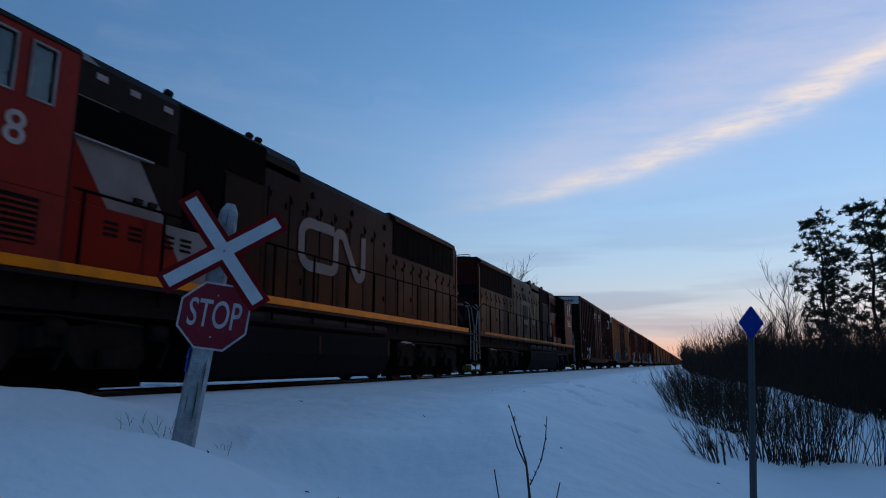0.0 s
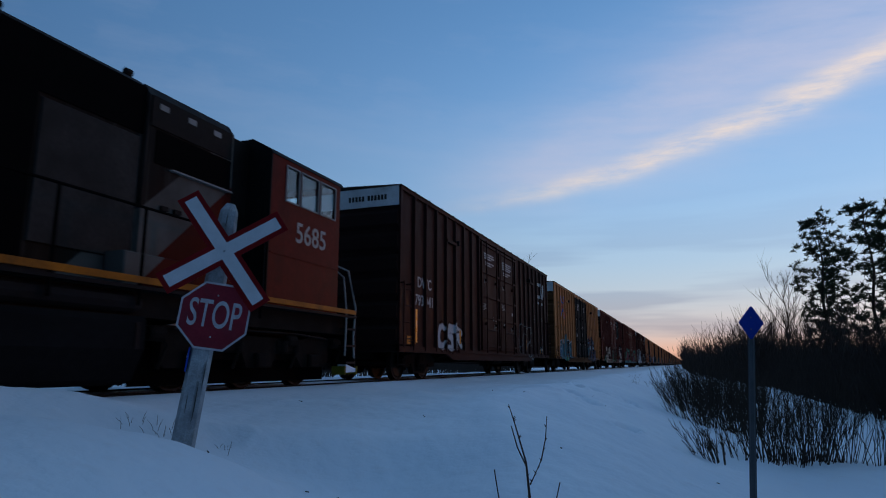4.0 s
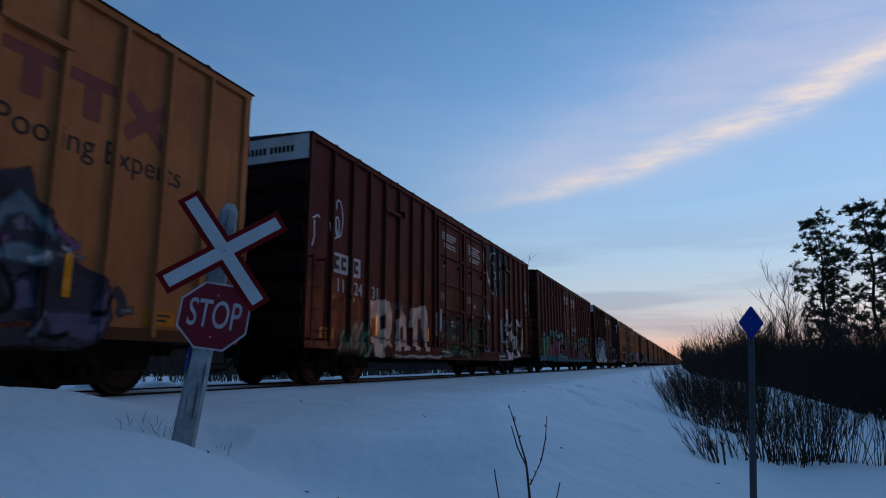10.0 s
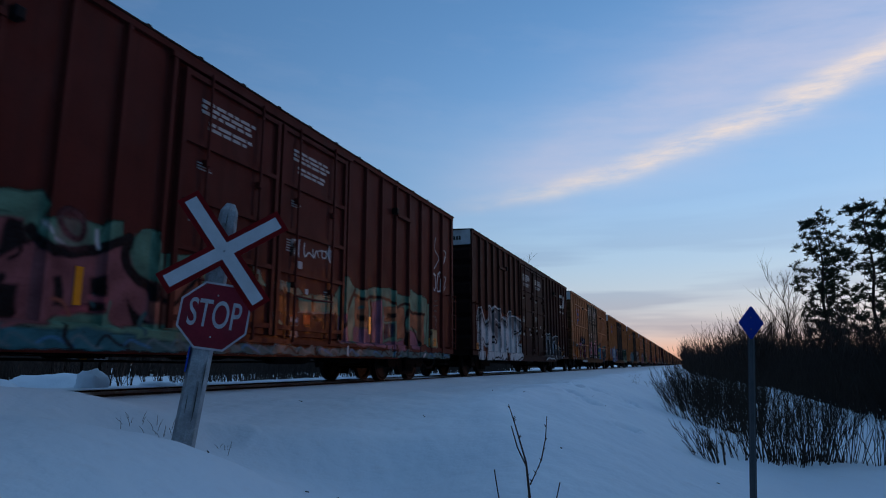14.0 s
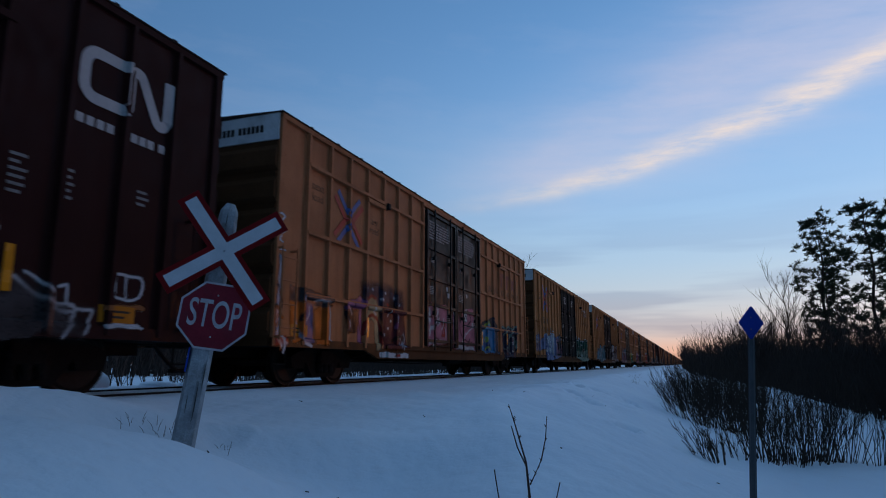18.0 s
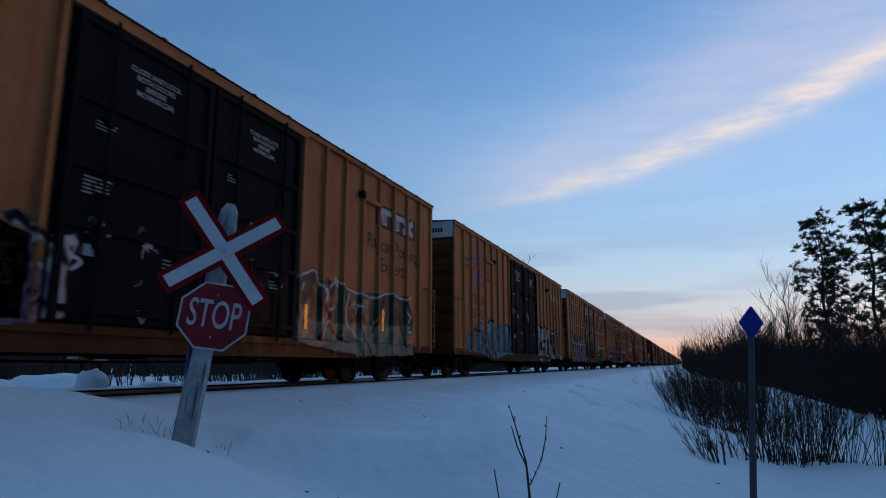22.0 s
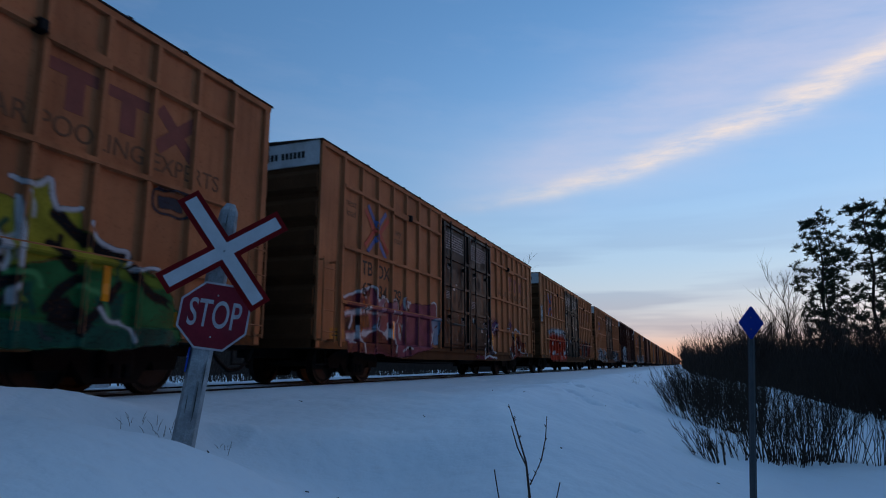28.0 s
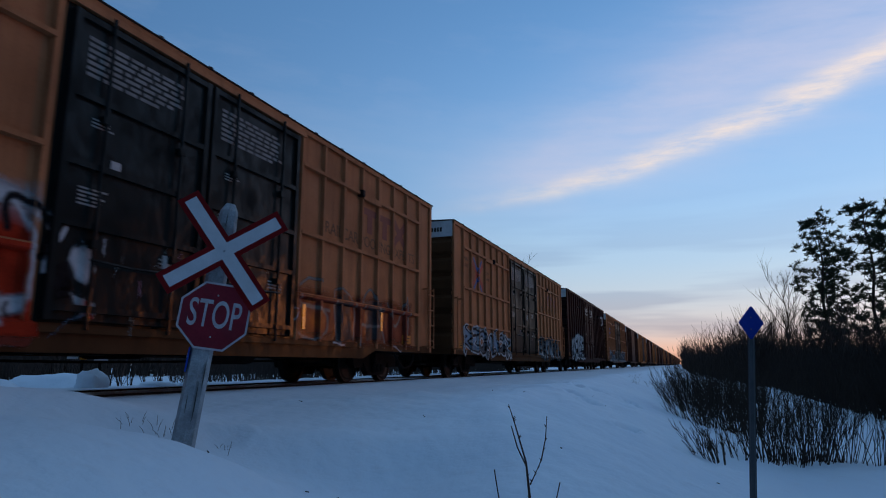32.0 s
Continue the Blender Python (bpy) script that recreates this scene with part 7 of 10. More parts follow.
def bubbles(car):
    s = Spray(17)
    s.haze(LB, (3.44, 2.42), (3.89, 2.43), (3.90, 2.13), (3.55, 2.14))
    s.fill(SHELL, (2.50, 1.53), (2.62, 1.96), (2.84, 2.24), (3.15, 2.31), (3.50, 2.15), (3.63, 1.80), (3.62, 0.86), (2.63, 0.79), (2.53, 1.20))
    s.fill(K_, (2.92, 1.63), (3.07, 1.77), (3.21, 1.67), (3.25, 1.07), (3.01, 0.88), (2.83, 0.96), (2.98, 1.22))
    s.fill(PLUM2, (3.29, 1.53), (3.80, 1.55), (3.79, 1.07), (3.31, 1.13))
    s.fill(SHELL, (3.70, 1.72), (3.86, 2.06), (4.23, 2.24), (4.52, 2.13), (4.70, 1.71), (4.56, 1.37), (4.30, 1.21), (4.32, 0.88), (4.69, 0.90), (4.69, 0.79), (3.94, 0.82), (3.79, 1.09), (3.82, 1.55))
    s.fill(K_, (4.07, 1.66), (4.25, 1.79), (4.27, 1.51), (4.08, 1.52))
    s.fill(K_, (3.91, 1.23), (4.23, 1.30), (4.24, 1.11), (4.03, 0.83), (3.88, 1.01))
    s.fill(LB, (4.06, 1.01), (4.25, 1.02), (4.20, 0.93), (4.02, 0.92))
    s.fill(SHELL, (4.70, 1.67), (4.73, 2.06), (5.04, 2.19), (5.48, 2.09), (5.78, 1.75), (5.84, 1.55), (5.39, 1.52), (5.38, 1.72), (5.06, 1.69), (5.05, 0.85), (4.69, 0.84))
    s.fill(NIGHT, (5.06, 1.69), (5.38, 1.71), (5.34, 1.47), (5.15, 0.96), (5.07, 0.96))
    s.line(SHELL, 0.09, (5.74, 1.70), (5.90, 1.29), (5.86, 0.98), (5.70, 0.78))
    s.fill(PLUM2, (5.09, 0.96), (5.75, 0.98), (5.70, 0.70), (5.11, 0.71))
    s.fill(PLUM2, (5.88, 1.97), (8.23, 2.13), (8.17, 0.83), (7.39, 0.69), (6.60, 0.73), (6.52, 1.11), (5.92, 0.99))
    s.fill(SHELL, (6.24, 2.00), (6.55, 2.20), (6.87, 2.18), (6.95, 2.01))
    s.fill(SHELL, (7.21, 2.09), (7.56, 2.28), (8.07, 2.18), (8.08, 2.03), (7.21, 2.01))
    s.line(SHELL, 0.09, (7.49, 2.07), (7.48, 1.49), (7.52, 0.87))
    s.fill(SHELL, (5.87, 0.93), (6.34, 0.95), (6.35, 0.67), (5.88, 0.68))
    s.fill(SHELL, (6.53, 0.95), (6.74, 0.96), (6.75, 0.68), (6.47, 0.68))
    s.fill(SHELL, (8.25, 0.95), (8.87, 0.97), (8.88, 0.66), (8.25, 0.66))
    s.line(W_, 0.03, (6.76, 1.53), (6.77, 1.21))
    s.line(W_, 0.03, (7.16, 1.53), (7.17, 1.22))
    s.line(W_, 0.03, (6.77, 1.37), (7.16, 1.39))
    s.fill(PKDUST, (7.58, 1.21), (7.94, 1.23), (7.95, 1.03), (7.59, 1.02))
    s.fill(TEAL, (7.73, 0.93), (8.10, 0.94), (8.10, 0.71), (7.81, 0.71))
    s.line(K_, 0.06, (2.49, 1.44), (2.56, 1.78), (2.73, 2.10), (2.91, 2.28), (3.24, 2.31), (3.50, 2.18), (3.64, 1.90))
    s.line(K_, 0.06, (3.69, 1.67), (3.88, 2.08), (4.23, 2.25), (4.54, 2.14), (4.71, 1.67))
    s.line(K_, 0.06, (4.69, 1.66), (4.75, 2.11), (5.09, 2.22), (5.59, 2.07), (5.91, 1.50))
    s.line(K_, 0.05, (6.16, 1.99), (6.52, 2.22), (6.97, 2.14), (7.51, 2.31), (8.20, 2.16), (8.17, 1.71))
    s.line(K_, 0.045, (3.62, 0.86), (3.65, 1.17), (3.71, 1.58))
    s.line(K_, 0.045, (4.35, 0.89), (4.48, 1.15), (4.68, 1.13), (4.79, 0.85))
    s.line(K_, 0.04, (5.01, 0.86), (5.02, 1.25), (5.03, 1.69))
    s.line(W_, 0.03, (2.73, 2.10), (2.92, 2.22), (3.20, 2.25))
    s.line(W_, 0.03, (4.00, 2.13), (4.23, 2.20), (4.40, 2.16))
    s.line(W_, 0.025, (4.78, 2.02), (5.04, 2.14), (5.31, 2.12))
    s.fill(SHELL, (2.71, 0.69), (3.51, 0.71), (3.43, 0.58), (2.76, 0.58))
    s.fill(PLUM2, (3.68, 0.67), (4.70, 0.68), (4.71, 0.58), (3.69, 0.58))
    s.fill(SHELL, (4.80, 0.66), (5.65, 0.67), (5.60, 0.58), (4.81, 0.58))
    s.flourish(8)
    s.onto(car, "rib", "silver and maroon bubble letters")


def green_yellow(car):
    s = Spray(18)
    s.fill(GREENMID, (3.87, 1.23), (4.83, 1.44), (5.57, 1.61), (6.57, 1.65), (7.04, 1.66), (7.44, 1.36), (7.58, 0.75), (6.5, 0.61), (3.96, 0.58))
    s.fill(SEA, (3.93, 0.77), (4.98, 0.89), (7.4, 0.89), (7.53, 0.7), (6.5, 0.6), (3.97, 0.58))
    s.fill(LEMON, (4.11, 1.83), (4.57, 2.18), (4.72, 2.26), (4.99, 2.2), (5.09, 1.56), (5.11, 2.45), (5.36, 2.55), (5.47, 2.27), (5.8, 2.28), (5.86, 2.02), (6.12, 1.95), (6.52, 1.86), (6.59, 1.64), (6.05, 1.6), (5.57, 1.63), (5.12, 1.5), (4.18, 1.31))
    s.fill(LIME, (6.04, 1.61), (6.57, 1.65), (7.11, 1.63), (7.27, 1.46), (6.59, 1.48))
    s.fill(K_, (5.53, 1.15), (5.77, 1.25), (5.96, 0.98), (5.82, 0.78), (5.5, 0.9))
    s.fill(K_, (4.78, 1.85), (4.9, 1.85), (4.99, 1.5), (4.82, 1.46))
    s.fill(SEA, (5.02, 1.25), (5.32, 1.33), (5.26, 1.02), (5.01, 0.96))
    s.fill(SEA, (6.14, 1.24), (6.61, 1.33), (6.47, 0.92), (6.13, 0.9))
    s.line(K_, 0.1, (5.5, 2.19), (5.79, 1.96), (6.13, 1.85), (6.56, 1.78))
    s.line(K_, 0.08, (5.45, 1.8), (5.66, 1.68), (5.8, 1.58))
    s.line(K_, 0.08, (5.85, 1.44), (5.66, 1.28), (5.48, 1.07))
    s.line(K_, 0.08, (6.47, 1.42), (6.22, 1.1), (5.93, 0.77))
    s.line(K_, 0.08, (6.64, 1.64), (6.92, 1.42), (7.36, 1.24))
    s.line(K_, 0.08, (4.71, 1.1), (4.93, 1.24), (5.17, 1.44))
    s.line(W_, 0.05, (4.91, 2.45), (5.11, 2.43), (5.27, 2.45), (5.39, 2.56), (5.49, 2.28), (5.59, 2.25), (5.81, 2.3))
    s.line(W_, 0.05, (5.93, 2.13), (6.18, 1.93), (6.56, 1.87), (6.54, 1.69))
    s.line(W_, 0.05, (5, 2.25), (5.07, 1.91), (5.11, 1.51))
    s.line(W_, 0.04, (6.64, 1.64), (7.03, 1.72))
    s.line(GREENLT, 0.05, (5.91, 1.36), (6.19, 1.29), (6.34, 1.01))
    s.line(GREENLT, 0.05, (5, 1.42), (5.31, 1.42), (5.41, 1.3))
    s.line(SLATE, 0.03, (6.94, 2.86), (7.51, 2.86), (7.52, 2.54), (6.96, 2.56), (6.94, 2.86))
    s.fill(SLATE, (7, 2.79), (7.45, 2.79), (7.46, 2.59), (7.01, 2.6))
    s.flourish(26)
    s.onto(car, "grid", "yellow and green black-edged letters")


def pink_white(car):
    s = Spray(19)
    s.fill(ROSE, (-8.24, 1.87), (-7.52, 2.05), (-6.85, 2.25), (-6.77, 1.96), (-6.66, 1.89), (-6.35, 2.05), (-6.05, 1.95), (-5.87, 1.93), (-5.49, 2.05), (-5.43, 1.79), (-5.15, 2.12), (-4.76, 2.01), (-3.33, 2.11), (-2.89, 2.17), (-2.85, 1.77), (-3.17, 0.88), (-5.2, 0.59), (-5.59, 0.58), (-6.61, 0.65), (-8.09, 0.68))
    s.fill(WINE, (-8.24, 1.85), (-7.51, 2.03), (-7.08, 2.13), (-7.09, 1.79), (-7.47, 1.7), (-8.2, 1.55))
    s.fill(W_, (-8.2, 1.53), (-7.47, 1.7), (-7.11, 1.79), (-7.07, 1.61), (-6.63, 1.61), (-6.18, 1.62), (-7.01, 1.56), (-7.45, 1.55), (-8.18, 1.42))
    s.fill(K_, (-8.18, 1.4), (-7.45, 1.53), (-7.1, 1.54), (-7.02, 1.24), (-8.14, 1.12))
    s.fill(W_, (-8.14, 1.07), (-7.4, 1.16), (-7.02, 1.2), (-6.64, 1.3), (-7.13, 1.02), (-8.12, 0.93))
    s.fill(PINKISH, (-6.61, 1.92), (-6.35, 2.05), (-6.17, 1.93), (-6.36, 1.62), (-6.58, 1.62))
    s.fill(LB, (-6.62, 1.57), (-6.45, 1.54), (-6.53, 1.21), (-6.97, 1.24))
    s.fill(W_, (-6.36, 1.12), (-5.93, 1.41), (-5.63, 1.45), (-5.63, 1.02), (-6.29, 1.03))
    s.fill(WINE, (-6.21, 1.28), (-5.87, 1.47), (-5.92, 1.25))
    s.fill(PINKISH, (-5.87, 1.91), (-5.52, 2.02), (-5.48, 1.68), (-5.8, 1.57))
    s.fill(W_, (-5.15, 2.12), (-4.74, 2.01), (-4.82, 1.83), (-5.06, 1.84))
    s.fill(PINKISH, (-5.05, 2.05), (-4.84, 2.01), (-4.97, 1.86))
    s.fill(W_, (-5.5, 1.46), (-5.21, 1.44), (-5.31, 0.99), (-5.42, 1.04))
    s.fill(MAROON, (-8.11, 0.86), (-7.38, 0.96), (-6.68, 1.24), (-5.64, 1.03), (-5.59, 0.58), (-6.62, 0.69), (-8.09, 0.67))
    s.fill(LB, (-3.24, 1.72), (-2.65, 1.79), (-2.7, 0.96), (-3.07, 0.95))
    s.fill(OR, (-3.23, 1.25), (-3.1, 1.26), (-3.11, 1.06), (-3.24, 1.07))
    s.line(W_, 0.05, (-8.24, 1.86), (-7.52, 2.05), (-6.85, 2.25), (-6.74, 1.95), (-6.56, 1.91), (-6.35, 2.05), (-6.05, 1.95))
    s.line(W_, 0.045, (-5.83, 1.57), (-5.87, 1.93), (-5.52, 2.02), (-5.44, 1.7))
    s.line(W_, 0.045, (-5.12, 1.83), (-5.15, 2.12), (-4.71, 2.02))
    s.line(W_, 0.05, (-6.74, 1.28), (-6.13, 1.1), (-5.61, 1.04), (-5.66, 0.72))
    s.line(W_, 0.04, (-3.33, 2.11), (-2.89, 2.17), (-2.85, 1.75))
    s.line(WINE, 0.06, (-7.13, 1.02), (-6.68, 1.19), (-6.36, 1.13))
    s.line(W_, 0.035, (-5.22, 0.74), (-4.94, 0.86), (-4.72, 0.82))
    s.flourish(36)
    s.onto(car, "grid", "rose and white sprayed letters")


def swirls(car):
    s = Spray(20)
    s.fill(NIGHT, (2, 2.09), (2.54, 2.1), (2.99, 1.69), (3.01, 0.84), (2.5, 0.76), (1.92, 0.88), (2.21, 1.39))
    s.haze(PU, (2.37, 1.91), (3.14, 2.13), (3.62, 2.01), (3.44, 1.53), (2.61, 1.43))
    s.haze(PU, (5.04, 2.01), (5.56, 2.27), (5.83, 2.01), (5.5, 1.82))
    s.fill(REDDUST, (5.95, 1.61), (6.84, 1.62), (7.73, 1.3), (8.26, 0.9), (7.03, 0.79), (5.58, 0.62), (5.16, 0.67), (5.65, 1.1))
    s.fill(WINE, (0.62, 0.7), (1.64, 0.74), (2.69, 0.68), (2.7, 0.6), (0.64, 0.59))
    s.fill(OR, (7.65, 1.37), (8.2, 1.33), (8.22, 1.08), (7.71, 1.09))
    s.fill(SMOKE, (5.12, 1.13), (5.77, 1.04), (5.69, 0.63), (5.16, 0.65))
    s.line(W_, 0.06, (2.06, 2.11), (2.47, 2.09), (2.82, 1.88), (3, 1.53))
    s.line(W_, 0.05, (2.27, 1.24), (2.55, 1.43), (2.75, 1.29), (3.04, 0.84), (2.66, 0.98), (2.5, 1.27))
    s.line(W_, 0.045, (1.64, 1.09), (1.84, 1.16), (1.92, 1.03), (1.72, 0.87), (1.65, 0.65))
    s.line(W_, 0.05, (1.65, 0.61), (2.21, 0.72), (2.69, 0.68), (3.16, 0.63))
    s.line(W_, 0.05, (3.25, 1.78), (3.46, 1.94), (3.63, 1.9))
    s.line(W_, 0.045, (5.05, 1.85), (5.51, 1.77), (5.87, 1.53), (5.96, 0.91), (5.69, 0.63))
    s.line(W_, 0.04, (5.12, 1.07), (5.57, 0.96))
    s.line(W_, 0.06, (5.94, 1.82), (6.56, 1.89), (6.84, 1.69), (7.04, 1.18), (6.75, 1.01))
    s.line(W_, 0.04, (7.02, 1.01), (7.6, 0.88), (8.06, 1.07), (8.27, 0.79))
    s.line(W_, 0.035, (6.14, 1.48), (6.23, 1.13))
    s.line(W_, 0.035, (6.52, 1.51), (6.68, 1.08))
    s.line(K_, 0.06, (5.72, 1.65), (6.11, 1.13), (5.79, 0.77))
    s.line(K_, 0.05, (2.61, 1.96), (2.4, 1.61), (2.67, 1.49))
    s.line(K_, 0.05, (6.98, 1.59), (7.29, 1.19), (7.03, 0.88))
    s.flourish(20)
    s.onto(car, "grid", "white swirls over purple and red spray")


def red_band(car):
    s = Spray(21)
    s.fill(REDPIECE, (-7.22, 1.72), (-6.93, 2.03), (-6, 2.13), (-5.33, 2.07), (-4.45, 2.1), (-2.67, 2.13), (-2.49, 0.7), (-6.59, 0.59), (-7.13, 0.67))
    s.haze(W_, (-7.66, 2.21), (-6.73, 2.31), (-5.89, 2.36), (-4.92, 2.39), (-2.64, 2.42), (-2.55, 2.05), (-3.78, 2.09), (-4.6, 2.05), (-4.83, 2.13), (-5.47, 2.1), (-5.88, 2.15), (-6.59, 2.02), (-7.64, 2.02))
    s.fill(W_, (-6.39, 1.6), (-6.01, 1.6), (-6.08, 1.49), (-6.38, 1.49))
    s.fill(W_, (-6.43, 1.08), (-5.81, 1.2), (-5.76, 1.45), (-5.69, 1.15), (-6.01, 0.91), (-6.37, 0.93))
    s.fill(W_, (-5.26, 0.98), (-4.82, 1.17), (-4.83, 0.88))
    s.fill(W_, (-4.35, 1.63), (-4.17, 1.69), (-4.23, 1.43))
    s.fill(W_, (-4.32, 1.07), (-4.03, 1.13), (-4.05, 0.74), (-4.31, 0.81))
    s.fill(W_, (-3.29, 1.07), (-2.9, 1.19), (-2.89, 0.82), (-3.19, 0.86))
    s.fill(W_, (-7.28, 1.11), (-6.97, 1.25), (-6.95, 1))
    s.fill(LB, (-7.26, 2.17), (-6.94, 2.21), (-6.95, 2), (-7.22, 2.01))
    s.line(K_, 0.05, (-6.7, 1.95), (-6.37, 2.13), (-6.07, 2.17))
    s.line(K_, 0.05, (-5.3, 1.59), (-5.1, 1.72), (-4.88, 1.68))
    s.line(K_, 0.05, (-5.76, 1.44), (-5.67, 1.14))
    s.line(W_, 0.04, (-4.68, 2.04), (-4.84, 2.18), (-4.29, 2.08))
    s.line(W_, 0.04, (-5.88, 2.15), (-5.76, 2), (-5.61, 2.12))
    s.line(W_, 0.04, (-2.87, 2.21), (-2.62, 1.87), (-2.63, 1.15))
    s.line(K_, 0.04, (-4.14, 2.32), (-3.8, 2.43), (-3.7, 2.2))
    s.line(REDDUST, 0.08, (-6.59, 0.59), (-5.23, 0.61), (-2.61, 0.65))
    s.fill(W_, (-2.15, 1.8), (-1.91, 1.87), (-1.78, 1.57), (-1.9, 1.35), (-2.07, 1.42), (-2.17, 1.64))
    s.fill(W_, (-2.08, 1.24), (-1.75, 1.17), (-1.76, 1.01), (-2.01, 1.06))
    s.fill(LB, (-2.36, 0.73), (-1.8, 1.15), (-1.73, 1.03), (-2.04, 0.95))
    s.fill(W_, (-3.13, 1.1), (-2.63, 1.21), (-2.66, 0.97), (-3.1, 0.82))
    s.fill(K_, (-2.36, 1.53), (-2.17, 1.61), (-2.07, 1.2), (-2.27, 1.14))
    s.line(W_, 0.05, (-2.45, 1.47), (-2.41, 1.71), (-2.25, 2.02))
    s.line(K_, 0.06, (-2.91, 1.88), (-2.91, 2.25), (-2.43, 2.07), (-2.47, 1.63))
    s.flourish(14)
    s.onto(car, "grid", "red band with a white jagged top")


def corner_scribble(car):
    s = Spray(29)
    rnd = random.Random(29)
    s.haze(GR2, (-9.3, 3.35), (-8.6, 3.45), (-8.55, 2.75), (-9.3, 2.35))
    for i in range(13):
        y, z = -9.25 + 0.05 * i, 3.3 - 0.16 * (i % 5)
        s.line(W_, 0.022, *((y + rnd.uniform(-0.1, 0.14), z + rnd.uniform(-0.14, 0.14)) for _ in range(6)))
    for z in (3.36, 3.02, 2.66):
        s.line(W_, 0.025, (-9.28, z), (-8.95, z - 0.06), (-8.62, z + 0.03))
    s.onto(car, "grid", "pale scribbled tag on the corner")


def faint_letters(car):
    s = Spray(22)
    s.haze(REDDUST, (2.57, 1.87), (8.04, 1.95), (8.06, 0.84), (2.64, 0.92))
    s.fill(SMOKE, (4.03, 1.79), (4.65, 1.94), (4.88, 0.94), (4.15, 0.87))
    s.fill(SMOKE, (5.38, 1.83), (6.28, 1.92), (6.31, 0.99), (5.52, 0.96))
    s.line(GR2, 0.05, (3.52, 2.06), (3.09, 2.1), (2.73, 1.89), (2.85, 1.57), (3.68, 1.48), (3.77, 1.05), (3.17, 0.91), (2.7, 1.01))
    s.line(GR2, 0.05, (4.18, 0.87), (4.08, 1.96), (4.87, 1.77), (4.88, 0.94))
    s.line(GR2, 0.05, (5.1, 0.84), (5.38, 1.92), (5.86, 2.04), (6.46, 0.94))
    s.line(GR2, 0.05, (6.6, 1.9), (7.07, 1.35), (7.78, 2.14), (7.85, 0.99))
    s.line(GR2, 0.05, (2.73, 1.52), (3.86, 1.52))
    s.line(GR2, 0.05, (5.22, 1.29), (6.3, 1.31))
    s.line(W_, 0.03, (3.9, 0.86), (4.38, 0.82))
    s.line(W_, 0.03, (2.41, 1.49), (2.67, 1.44), (2.5, 1.14))
    s.line(W_, 0.03, (6.86, 0.86), (7.33, 0.73))
    s.haze(RD, (2.49, 1.64), (2.74, 1.63), (2.67, 1.44), (2.5, 1.46))
    s.haze(OR, (3.14, 1.33), (3.57, 1.39), (3.61, 1.2), (3.15, 1.16))
    s.onto(car, "grid", "faint grey letters over dusty red")

def skeleton_strokes(rnd):
    """Bent strokes of one sprayed form inside a unit box; no real letter."""
    kind = rnd.randrange(6)
    j = lambda a: a + rnd.uniform(-0.09, 0.09)
    if kind == 0:
        return [[(j(0.1), j(0)), (j(0.15), j(1))], [(j(0.15), j(0.95)), (j(0.9), j(0.75)), (j(0.35), j(0.5)), (j(0.95), j(0.02))]]
    if kind == 1:
        return [[(j(0.9), j(0.9)), (j(0.3), j(0.95)), (j(0.12), j(0.6)), (j(0.75), j(0.42)), (j(0.8), j(0.08)), (j(0.1), j(0.05))]]
    if kind == 2:
        return [[(j(0.05), j(0)), (j(0.45), j(1)), (j(0.95), j(0))], [(j(0.25), j(0.35)), (j(0.8), j(0.3))]]
    if kind == 3:
        return [[(j(0.1), j(0)), (j(0.1), j(0.95)), (j(0.55), j(0.4)), (j(0.9), j(1)), (j(0.9), j(0))]]
    if kind == 4:
        return [[(0.5 + 0.42 * math.cos(q), 0.5 + 0.45 * math.sin(q)) for q in np.linspace(rnd.uniform(0, 1), rnd.uniform(5.4, 6.3), 9)]]
    return [[(j(0.9), j(0.95)), (j(0.1), j(0.9)), (j(0.12), j(0.05)), (j(0.9), j(0.08))], [(j(0.15), j(0.5)), (j(0.75), j(0.5))]]


